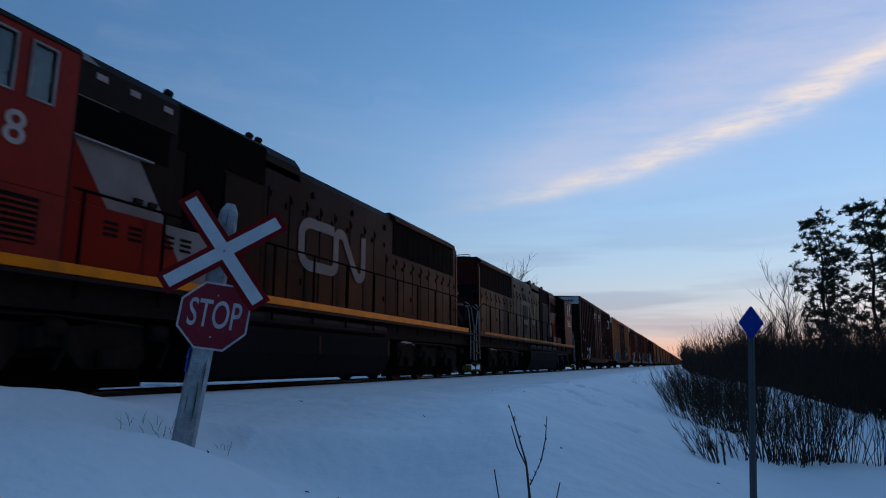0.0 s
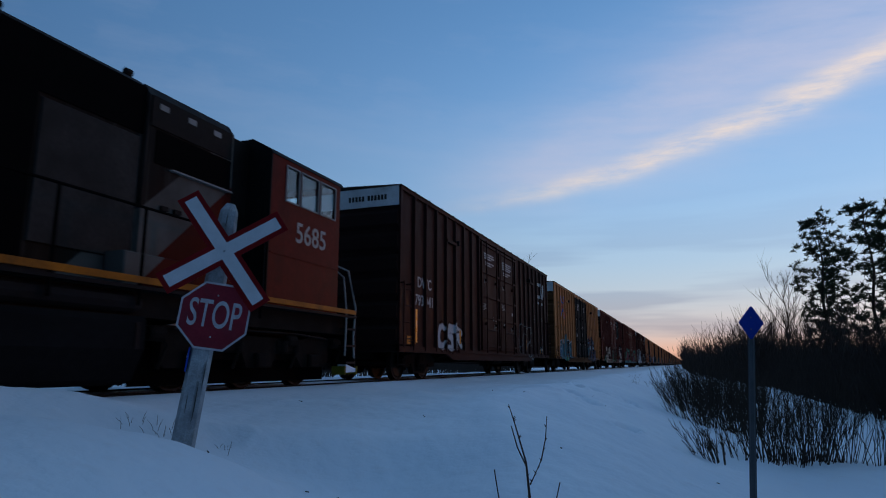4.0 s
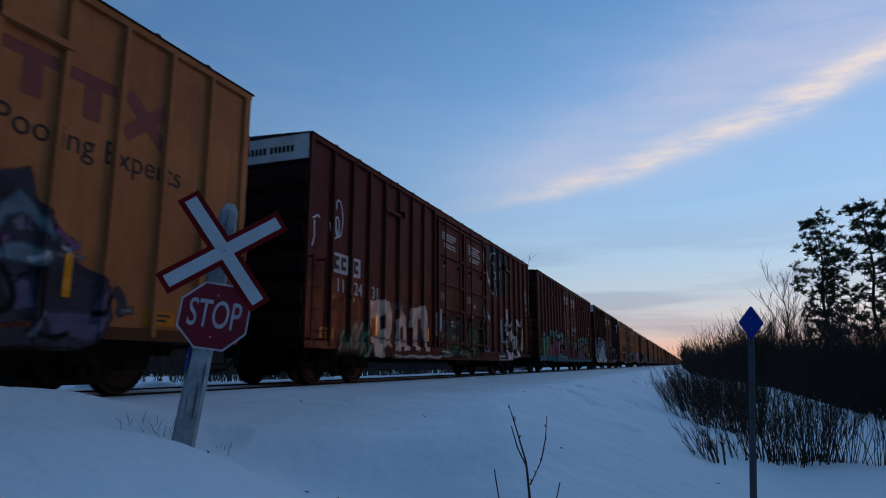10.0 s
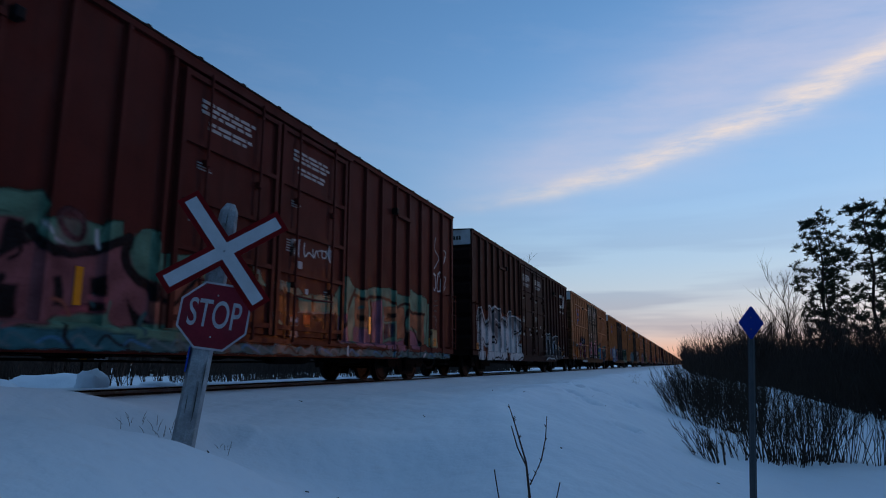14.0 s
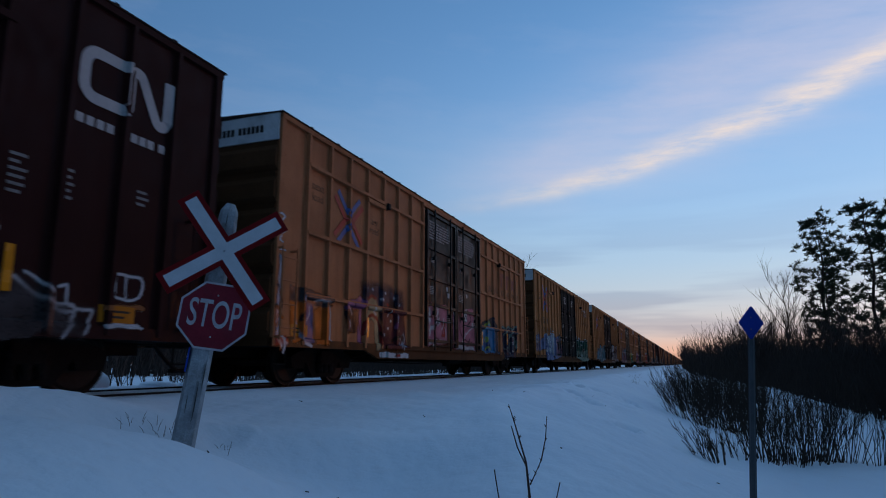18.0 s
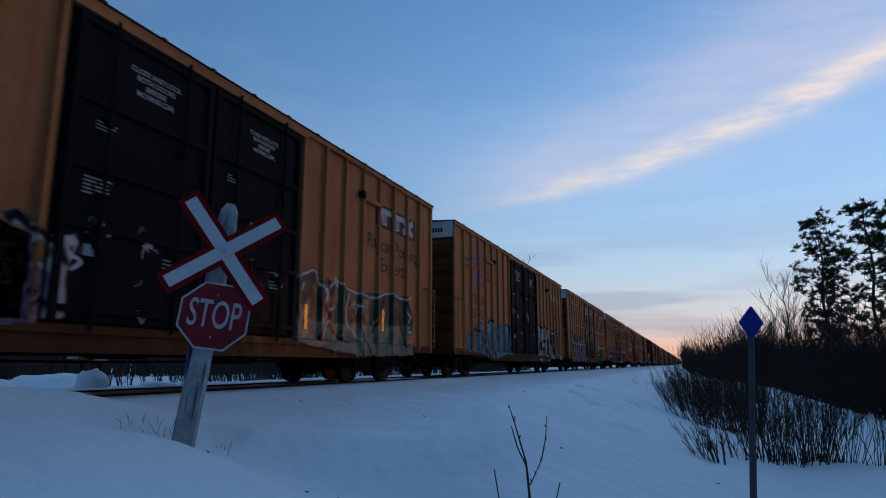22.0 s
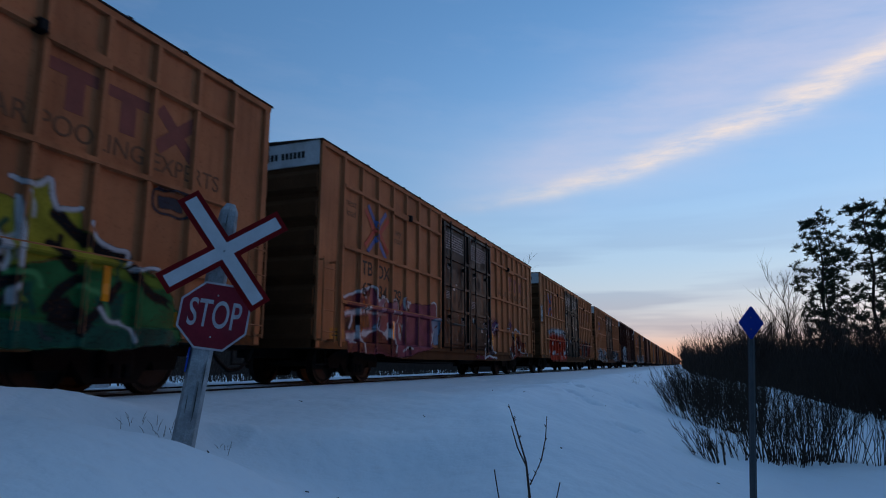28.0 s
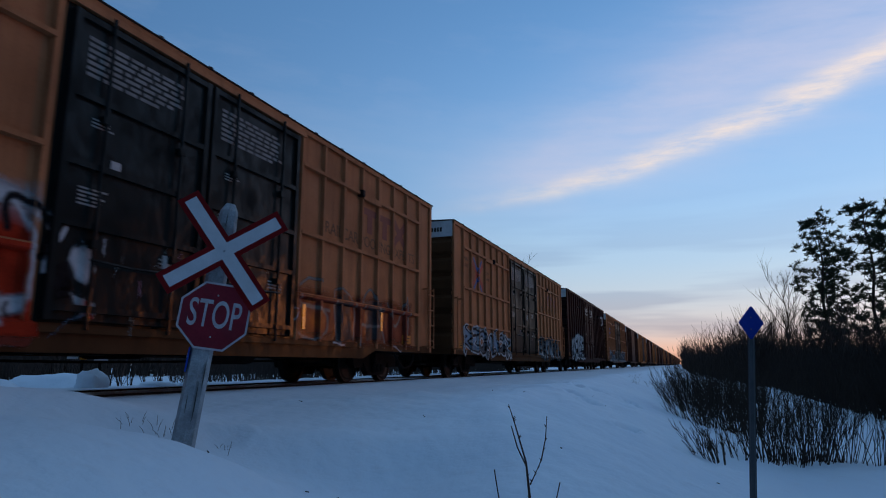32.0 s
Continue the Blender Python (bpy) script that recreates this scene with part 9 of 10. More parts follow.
    # cabinet behind the cab
    cw = 1.03
    ce = c0 if f < 0 else c0 - 0.55
    part("equipment_cabinet", Mesh().prism([(-cw, 1.47), (cw, 1.47), (cw, 4.46), (cw - 0.13, 4.64), (0.13 - cw, 4.64), (-cw, 4.46)], *Y(t1, ce + 0.02), "y"), paint, lo)
    part("dark_upper_panel", Mesh().box(cw, cw + 0.02, *Y(t1 + 0.05, ce - 0.05), 3.98, 4.46), DARKP, lo)
    for q in plates:
        part("data_plate", Mesh().box(cw + 0.02, cw + 0.027, *Y(q - 0.09, q + 0.09), 4.28, 4.37), GREYP, lo, "small pale data plate")
    # intake opening: its inner shade is a flat black sheet
    part("air_intake", Mesh().box(cw, cw + 0.012, *Y(t1 + 0.18, ce - 0.03), 3.42, 3.95), PITCH, lo, "flat black sheet for the shaded air intake")
    part("intake_ledge", Mesh().box(cw, cw + 0.07, *Y(t1 + 0.5, ce - 0.02), 3.375, 3.40), GREYP, lo)
    for q in (0.35, 0.62):
        part("grab_block", Mesh().box(cw, cw + 0.05, *Y(t1 + q, t1 + q + 0.14), 2.72, 2.79), DARKP, lo)
    part("battery_box", Mesh().box(0.98, 1.36, *Y(t1 - 0.5, ce if f < 0 else ce - 0.2), 1.47, 2.44 if f < 0 else 1.95, 0.02), paint, lo)
    for q in (1.35, 0.95, 0.35, 0.0) if f < 0 else ():
        for k in range(3):
            part("louvre", Mesh().box(1.36, 1.372, *Y(t1 + q - 0.08, t1 + q + 0.14), 2.08 + k * 0.08, 2.12 + k * 0.08), GRILLE, lo)
    if f > 0:
        # black colour here takes the place of shade behind the cab
        part("cab_passage", Mesh().box(-0.97, 0.97, *Y(ce, c0), 1.47, 4.45), DARKP, lo)
        part("passage_step", Mesh().box(0.97, 1.30, *Y(ce + 0.05, c0 - 0.05), 1.47, 1.72), DARKP, lo)
        part("passage_rail", Mesh().tube([(1.45, f * (c0 - 0.06), 1.5), (1.45, f * (c0 - 0.06), 3.0)], 0.02), GREYDK, lo)
    for yy in (t0 + 0.1, t1 - 0.15, hump + 1.0):
        part("lifting_lug", Mesh().box(0.60, 0.68, *Y(yy, yy + 0.1), 4.6, 4.80).lathe([(-0.05, 0.07), (0.05, 0.07)], (0.64, f * (yy + 0.05), 4.82), "y", 8), BLACK, lo)
    # cab and nose
    cab_shell(lo, Y, c0, c1, panes, 3.45, 4.14, red)
    part("belt_line", Mesh().box(1.50, 1.512, *Y(c0 + 0.02, c1 - 0.02), 2.40, 2.44), red, lo)
    if f < 0:
        v = part("vent_grille", Mesh().box(1.50, 1.508, *Y(c0 + 0.32, c0 + 0.92), 1.76, 2.3), GRILLE, lo)
        for k in range(7):
            part("slat", Mesh().box(1.508, 1.52, *Y(c0 + 0.34, c0 + 0.90), 1.78 + k * 0.072, 1.81 + k * 0.072), red, v)
    lettering(digits, 0.56, NUMERAL, lo, on_side(1.506, f * (c0 + (0.71 if f < 0 else 1.36)), 3.02 if f < 0 else 2.90), bold=0.012)
    nose = Mesh()
    v8 = []
    for yy, hw, zt in ((c1, 1.42, 3.15), (e1 - 0.45, 1.15, 2.85)):
        v8 += [(-hw, f * yy, 1.47), (hw, f * yy, 1.47), (hw, f * yy, zt - 0.2), (hw - 0.25, f * yy, zt), (-hw + 0.25, f * yy, zt), (-hw, f * yy, zt - 0.2)]
    nose.add(v8, [(0, 1, 2, 3, 4, 5), (6, 11, 10, 9, 8, 7)] + [(i, 6 + i, 6 + (i + 1) % 6, (i + 1) % 6) for i in range(6)])
    part("nose", nose, red, lo)
    # fuel tank, reservoirs
    a, b = tank
    part("fuel_tank", Mesh().prism([(-1.46, 1.06), (1.46, 1.06), (1.50, 0.98), (1.50, 0.62), (1.32, 0.22), (1.15, 0.14), (-1.15, 0.14), (-1.32, 0.22), (-1.50, 0.62), (-1.50, 0.98)], *Y(a, b), "y"), TANKP, lo)
    for q in (0.02, 0.5, 0.98):
        yy = a + q * (b - a)
        part("tank_strap", Mesh().box(1.50, 1.512, *Y(yy - 0.04, yy + 0.04), 0.62, 0.98), BLACK, lo)
    part("air_reservoir", Mesh().lathe([(a, 0.10), (a + 0.15, 0.16), (b - 0.15, 0.16), (b, 0.10)], (1.30, 0, 1.24) if f > 0 else (1.30, -(a + b), 1.24), "y", 12), BLACK, lo)
    # added black box, fills the bright gap between tank and trucks
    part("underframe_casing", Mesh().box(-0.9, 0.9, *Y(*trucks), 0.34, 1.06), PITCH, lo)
    # handrails
    st = Mesh().tube([(1.50, 0, 1.2), (1.50, 0, 2.55)], 0.024, 5).data("stanchion", PITCH)
    y = c0 - 0.25 if f < 0 else c0 - 0.15
    while y > s0:
        part("stanchion", st, None, lo).location = (0, f * y, 0)
        y -= 1.32
    part("handrail", Mesh().tube([(1.50, f * (e0 + 0.15), 2.30), (1.50, f * (s0 - 0.05), 2.62), (1.50, f * (s0 + 0.5), 2.58), (1.50, f * (c0 - 0.1), 2.55)], 0.022, 6), PITCH, lo)
    for e, ye in ((-1, e0), (1, e1)):
        w_ = f * e
        yy = f * ye
        step_well(lo, yy - w_ * 0.42, w_, BLACK)
        part("end_handrail", Mesh().tube([(1.50, yy - w_ * 0.05, 0.55), (1.50, yy - w_ * 0.10, 1.0), (1.50, yy - w_ * 0.02, 1.65), (1.48, yy - w_ * 0.35, 2.45), (1.30, yy - w_ * 0.6, 2.55)], 0.022, 6), GREYP, lo, "worn grey grab rail")
        part("end_handrail", Mesh().tube([(1.50, yy - w_ * 0.45, 0.6), (1.50, yy - w_ * 0.42, 1.5), (1.45, yy - w_ * 0.5, 2.3), (1.2, yy - w_ * 0.55, 2.5)], 0.02, 6), GREYP, lo, "worn grey grab rail")
        part("end_handrail", Mesh().tube([(1.2, yy - w_ * 0.5, 2.48), (0.7, yy - w_ * 0.3, 2.55), (0.2, yy - w_ * 0.3, 2.5), (0.1, yy - w_ * 0.3, 1.5)], 0.02, 6), GREYP, lo, "worn grey grab rail")
        part("pilot", Mesh().prism([(-1.3, 0.35), (1.0, 0.35), (1.0, 1.2), (-1.3, 1.2)], *sorted((yy, yy - w_ * 0.08)), "y"), BLACK, lo)
        part("coupler", coupler_mesh(yy, w_), UNDER, lo)
        part("brake_hose", hose_mesh(yy, w_), BLACK, lo)
    tail = f * h0
    end = part("hood_end", Mesh().prism([(-0.93, 1.5), (0.93, 1.5), (0.93, 4.30), (0.86, 4.46), (0.7, 4.54), (-0.7, 4.54), (-0.86, 4.46), (-0.93, 4.30)], *sorted((tail, tail - f * 0.05)), "y"), REDDK, lo, "soot-stained red hood end")
    part("corner_strip", Mesh().box(0.93, 0.97, *sorted((tail, tail + f * 0.10)), 1.5, 4.2), REDDK, lo)
    part("dark_band", Mesh().box(-0.5, 0.9, *sorted((tail - f * 0.05, tail - f * 0.055)), 2.95, 3.5), DARKP, end)
    hl = part("headlight", Mesh().box(-0.62, -0.08, *sorted((tail - f * 0.05, tail - f * 0.13)), 3.78, 4.02, 0.02), BLACK, lo)
    for x in (-0.50, -0.20):
        part("lens", Mesh().lathe([(0, 0.09), (0.02, 0.08)] if f < 0 else [(-0.02, 0.08), (0, 0.09)], (x, tail - f * 0.14, 3.9), "y", 12), GREYP, hl)
    if len(digits) > 1:
        lettering(digits, 0.34, NUMERAL, lo, on_end(-0.18, tail - f * 0.056, 3.20, -f), bold=0.012)
    band_logo(lo, 0, 0, 0, 0.62, LOGODK).matrix_basis = on_end(-0.75, tail - f * 0.056, 2.35, -f) @ on_side(0, 0, 0).inverted()
    part("roof_rail", Mesh().tube([(-0.6, tail + f * 0.1, 4.56), (-0.55, tail + f * 0.1, 4.71), (0.55, tail + f * 0.1, 4.71), (0.6, tail + f * 0.1, 4.56)], 0.018), BLACK, lo)
    for s in (-1, 1):
        for k in range(6):
            zz = 1.9 + k * 0.44
            part("grab_iron", Mesh().tube([(s * 0.72, tail - f * 0.05, zz), (s * 0.74, tail - f * 0.14, zz), (s * 0.95, tail - f * 0.14, zz), (s * 0.95, tail - f * 0.03, zz)], 0.014), GREYDK, lo)
    band_logo(lo, 0.97 + 0.014, logo, 2.95, 1.16, LOGOGREY if f < 0 else LOGODIM, stretch=1.33)
    for ty in trucks:
        t = part("truck", Mesh().box(-1.0, 1.0, -2.2, 2.2, 0.5, 0.85).box(-0.9, 0.9, -1.6, 1.6, 0.85, 1.08), UNDER, lo)
        t.location = (0, f * ty, 0)
        for sf in LSIDES:
            part("side_frame", sf, None, t)
        part("sand_pipe", LPIPE, None, t)
        part("brake_rigging", LRIG, None, t)
        part("snow_dust", LDUST, None, t)
        for k in (-1.7, 0, 1.7):
            part("axle_box", LBOX, None, t).location = (0, k, 0)
        for k in (-0.85, 0.85):
            part("spring_pocket", LSPRING, None, t).location = (0, k, 0)
        for k in (-2.5, -0.85, 0.85, 2.5):
            part("brake_cylinder", LBRAKE, None, t).location = (0, k, 0)
        for k in (-1.7, 0, 1.7):
            w = part("wheelset", WHEELSET, None, t)
            w.location = (0, k, WHEEL_R)
            ROLLERS.append((w, k))
    return lo


LOCO_1 = locomotive("black diesel locomotive with red cab and amber sill stripe", -1, (-11.3, 10.45, -11.0, -10.57), (4.56, 8.4), (0.03, 2.38), -1.15, (-10.6, -5.75), (-4.55, 2.0), (-8.0, 5.2),
                    (4.16, 0.72, 0.60, 3.36), (0.0066, 0.0058, 0.0054), STRIPE, 1.10, "8", [(4.86, 5.17), (5.36, 6.30), (6.55, 7.5)], (3.86, 3.29, 2.65))
LOCO_2 = locomotive("sooty black and red diesel locomotive running cab backwards", 1, (-10.6, 10.46, -8.5, -9.6), (7.18, 9.62), (2.45, 4.72), 0.55, (-8.4, -3.45), (-2.2, 4.55), (-5.7, 7.5),
                    (6.45, 1.05, 0.1, 3.3), (0.0120, 0.0098, 0.0086), STRIPE_OLD, -1.87, "5685", [(7.62, 8.05), (8.13, 8.75), (8.83, 9.42)], (5.0, 5.6, 6.2))
TRAIN = make_train()


# ---- signs ----
def crossing_sign():
    """Leaning timber post with crossbuck and stop sign, set in the snow bank."""
    sg = thing("crossing_sign", "leaning weathered post with red-edged crossbuck and faded stop sign", "railway sign")
    wood = plain("whitewashed_timber", (0.36, 0.38, 0.40), 0.8, 0, 0.4, 7, bump=0.6, dirt=(0.13, 0.11, 0.09))
    red = plain("faded_sign_red", (0.23, 0.022, 0.035), 0.45, 0, 0.22, 5, dirt=(0.16, 0.03, 0.04))
    edge = plain("crossbuck_red", (0.20, 0.008, 0.010), 0.4, 0, 0.15, 5)
    white = plain("sign_white", (0.62, 0.62, 0.64), 0.45, 0, 0.12, 5)
    worn_white = plain("worn_sign_white", (0.52, 0.48, 0.50), 0.5, 0, 0.25, 9, dirt=(0.30, 0.20, 0.22))
    alu = plain("sign_back_metal", (0.45, 0.46, 0.47), 0.4, 0.7, 0.15, 5)
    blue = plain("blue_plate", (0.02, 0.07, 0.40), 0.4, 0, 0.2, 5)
    dark = plain("cracked_timber", (0.09, 0.085, 0.08), 0.9, 0, 0.3, 8)
    n = 8
    m = Mesh()
    prof = []
    rnd = random.Random(5)
    for k in range(n):
        a = 2 * math.pi * k / n
        r = 0.090 * (1 + 0.10 * rnd.uniform(-1, 1))
        prof.append((r * math.cos(a) * 1.02, r * math.sin(a)))
    v, f = [], []
    zs = (-0.5, 0.1, 0.7, 1.3, 1.9, 2.10, 2.17)
    for i, z in enumerate(zs):
        s = 1.08 - 0.05 * z if i < 5 else (0.85 if i == 5 else 0.45)
        v += [(p[0] * s * rnd.uniform(0.97, 1.03), p[1] * s * rnd.uniform(0.97, 1.03), z) for p in prof]
    for i in range(len(zs) - 1):
        f += [(i * n + k, i * n + (k + 1) % n, (i + 1) * n + (k + 1) % n, (i + 1) * n + k) for k in range(n)]
    f.append(tuple((len(zs) - 1) * n + k for k in range(n)))
    m.add(v, f)
    for k, q in enumerate(m.v):
        m.v[k] = (q[0] - 0.048, q[1], q[2] - 0.01)
    part("post", m, wood, sg, "weathered whitewashed timber post")
    for x, y, z0, z1, w in ((-0.02, -0.087, 0.12, 0.50, 0.008), (-0.09, -0.080, 0.20, 0.38, 0.006), (0.01, -0.080, 0.42, 0.66, 0.005), (-0.06, -0.082, 1.92, 2.06, 0.006)):
        part("drying_crack", Mesh().prism([(x, z0), (x + w, (z0 * 2 + z1) / 3), (x + w * 0.7, (z0 + z1 * 2) / 3), (x - w * 0.2, z1), (x - w * 0.4, (z0 + z1) / 2)], y - 0.006, y + 0.02, "y"), dark, sg)
    # faces look along local -y
    def plate(pts, y, t):
        return Mesh().prism(pts, y, y - t, "y")

    def octagon(r, cz):
        return [(r / math.cos(math.pi / 8) * math.cos(math.pi / 8 + k * math.pi / 4), cz + r / math.cos(math.pi / 8) * math.sin(math.pi / 8 + k * math.pi / 4)) for k in range(8)]
    cz = 1.078
    st = part("stop_plate", plate(octagon(0.305, cz), -0.096, 0.004), worn_white, sg, "white-edged octagonal stop plate")
    part("red_face", plate(octagon(0.287, cz), -0.1005, 0.001), red, st)
    w = lettering("STOP", 0.262, worn_white, st, Matrix(((1, 0, 0, 0.0), (0, 0, -1, -0.1025), (0, 1, 0, cz + 0.005), (0, 0, 0, 1))), "word", 0.0008, bold=0.008)
    w.scale = (0.74, 1.36, 1.0)
    for z in (cz - 0.19, cz + 0.19):
        part("bolt", Mesh().lathe([(-0.1015, 0.009), (-0.108, 0.007)], (0, 0, z), "y", 8), alu, st)
    # crossbuck blades
    bz = 1.683
    for ang, y in ((-48.0, -0.108), (40.0, -0.118)):
        c, s = math.cos(radians(ang)), math.sin(radians(ang))

        def quad(L, h):
            return [(a * c - b * s - 0.025, bz + a * s + b * c) for a, b in ((-L, -h), (L, -h), (L, h), (-L, h))]
        ang2 = ang
        b = part("crossbuck_blade", plate(quad(0.61, 0.105), y, 0.003), edge, sg, "red-bordered white blade")
        if ang > 0:
            part("white_face", plate(quad(0.565, 0.058), y - 0.0035, 0.001), white, b)
        else:
            part("white_face", plate(quad(0.565, 0.058), y - 0.0160, 0.001), white, b)
    part("blade_bolt", Mesh().lathe([(-0.119, 0.012), (-0.13, 0.009)], (-0.025, 0, bz), "y", 8), alu, sg)
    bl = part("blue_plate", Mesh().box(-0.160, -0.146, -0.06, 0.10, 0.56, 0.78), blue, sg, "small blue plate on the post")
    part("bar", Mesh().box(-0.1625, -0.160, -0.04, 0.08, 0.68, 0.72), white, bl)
    sg.matrix_world = Matrix.Translation((-4.17, 4.64, -0.02)) @ Euler((0, 0, radians(41.5))).to_matrix().to_4x4() @ Euler((0, radians(7.2), 0)).to_matrix().to_4x4()


crossing_sign()


def marker():
    mk = thing("marker_post", "blue diamond snowmobile-trail marker on a galvanised channel post", "marker sign")
    steel = plain("galvanised_steel", (0.085, 0.09, 0.095), 0.55, 0.3, 0.25, 5, dirt=(0.12, 0.11, 0.11))
    blue = plain("blue_diamond_paint", (0.012, 0.045, 0.30), 0.5, 0, 0.12, 4)
    part("post", Mesh().prism([(-0.025, 0.0), (-0.019, -0.004), (-0.012, -0.020), (0.012, -0.020), (0.019, -0.004), (0.025, 0.0), (0.025, 0.006), (0.016, 0.006), (0.009, -0.012), (-0.009, -0.012), (-0.016, 0.006), (-0.025, 0.006)], 0.0, 1.98, "z"), steel, mk)
    pts = []
    for cx, cz, a in ((0, 2.12, 90), (-0.078, 2.0, 180), (0, 1.88, 270), (0.078, 2.0, 0)):
        pts += [(cx * 0.93 + 0.014 * math.cos(radians(a - 45 + q)), (cz - 2.0) * 0.93 + 2.0 + 0.014 * math.sin(radians(a - 45 + q))) for q in (0, 30, 60, 90)]
    part("diamond", Mesh().prism(pts, -0.026, -0.030, "y"), blue, mk, "blue diamond plate")
    part("bolt", Mesh().lathe([(-0.031, 0.006), (-0.036, 0.005)], (0, 0, 2.04), "y", 8), steel, mk)
    part("bolt", Mesh().lathe([(-0.031, 0.006), (-0.036, 0.005)], (0, 0, 1.95), "y", 8), steel, mk)
    mk.matrix_world = pose(0.345, 5.48, -1.06, 0, 3.8, -5)


marker()


# ---- plants ----
def grow(m, p, d, length, r, depth, rnd, kids=3, spread=0.6, lift=0.12, seg=4, bend=0.16):
    pts, radii = [p.copy()], [r]
    q, k = p.copy(), 4 if depth > 0 else 3
    for i in range(k):
        d = (d + Vector((rnd.uniform(-1, 1), rnd.uniform(-1, 1), rnd.uniform(-0.6, 1) * 0.6 + lift)) * bend).normalized()
        q = q + d * length / k
        pts.append(q.copy())
        radii.append(r * (1 - 0.62 * (i + 1) / k))
    m.tube(pts, radii, seg)
    if depth <= 0:
        return
    for i in range(kids):
        t = rnd.uniform(0.35, 1.0)
        j = min(k - 1, int(t * k))
        o = pts[j].lerp(pts[j + 1], t * k - j if t < 1 else 1.0)
        e = Vector((rnd.uniform(-1, 1), rnd.uniform(-1, 1), rnd.uniform(-0.2, 0.8)))
        grow(m, o, (d + e * spread).normalized(), length * rnd.uniform(0.45, 0.72), max(r * 0.5, 0.004), depth - 1, rnd, kids, spread, lift, 3, bend)


def bare_tree(x, y, h, seed, label, group="bare trees"):
    rnd = random.Random(seed)
    t = thing("bare_tree", label, "tree", group)
    z = ground_z(x, y)
    t.location = (x, y, z)
    m = Mesh()
    pts = [Vector((0, 0, -0.2))]
    for i in range(6):
        pts.append(Vector((rnd.uniform(-1, 1) * 0.022 * h * (i > 0), rnd.uniform(-1, 1) * 0.022 * h * (i > 0), h * 0.80 * (i + 1) / 6)))
    R = h * 0.011
    m.tube(pts, [R * (1 - 0.13 * i) for i in range(7)], 6)
    part("trunk", m, BARK, t)
    for i in range(13):
        u = rnd.uniform(0.28, 1.0)
        j = min(5, int(u * 6))
        o = pts[j].lerp(pts[j + 1], u * 6 - j)
        a = rnd.uniform(0, 6.28)
        d = Vector((math.cos(a), math.sin(a), rnd.uniform(0.7, 1.6))).normalized()
        b = Mesh()
        grow(b, o, d, h * rnd.uniform(0.20, 0.36) * (1.25 - 0.5 * u), R * 0.45 * (1.3 - 0.7 * u), 2, rnd, 4, 0.65)
        part("limb", b, BARK, t)
    return t


def pine(x, y, h, seed, label):
    rnd = random.Random(seed)
    t = thing("pine_tree", label, "tree", "pines beside the line")
    z = ground_z(x, y)
    t.location = (x, y, z)
    pts = [Vector((0.012 * h * math.sin(i * 1.3 + seed), 0.01 * h * math.cos(i * 1.7), h * i / 10)) for i in range(11)]
    pts[0] = Vector((0, 0, -0.2))
    R = 0.24 * h / 17
    part("trunk", Mesh().tube(pts, [R * (1 - 0.09 * i) for i in range(11)], 8), BARK, t)
    for i in range(46):
        u = 0.17 + 0.82 * (i + rnd.random()) / 46
        j = min(9, int(u * 10))
        o = pts[j].lerp(pts[j + 1], u * 10 - j)
        a = i * 2.4 + rnd.uniform(-0.5, 0.5)
        L = h * (0.21 * (1 - u) ** 0.55 + 0.035) * rnd.uniform(0.55, 1.2) * (0.75 if u < 0.4 else 1)
        d = Vector((math.cos(a), math.sin(a), rnd.uniform(-0.15, 0.45))).normalized()
        b, nd = Mesh(), Mesh()
        p = [o]
        for k in range(4):
            d = (d + Vector((rnd.uniform(-0.25, 0.25), rnd.uniform(-0.25, 0.25), 0.12 * k + rnd.uniform(-0.15, 0.15)))).normalized()
            p.append(p[-1] + d * L / 4)
        b.tube(p, [R * 0.22, R * 0.17, R * 0.12, R * 0.08, R * 0.04], 4)
        lo = 0 if rnd.random() < 0.25 else 1
        for k in range(2 + lo, 5):
            for c in range(4 if u > 0.28 else 3):
                cc = p[k] + Vector((rnd.gauss(0, 1), rnd.gauss(0, 1), rnd.gauss(0, 0.5))) * 0.030 * h * 0.75
                b.tube([p[k], cc], 0.012, 3)
                for q in range(19):
                    e = Vector((rnd.gauss(0, 1), rnd.gauss(0, 1), rnd.gauss(0.35, 0.8))).normalized() * rnd.uniform(0.24, 0.48) * h / 17
                    s = e.cross(Vector((rnd.random(), rnd.random(), rnd.random()))).normalized() * 0.048 * h / 17
                    nd.add([cc - e * 0.25 - s, cc - e * 0.25 + s, cc + e + s * 0.4, cc + e - s * 0.4], [(0, 1, 2, 3)])
        part("branch", b, BARK, t)
        tagged(part("needle_tuft", nd, NEEDLE, t), kind="stuff")
    return t


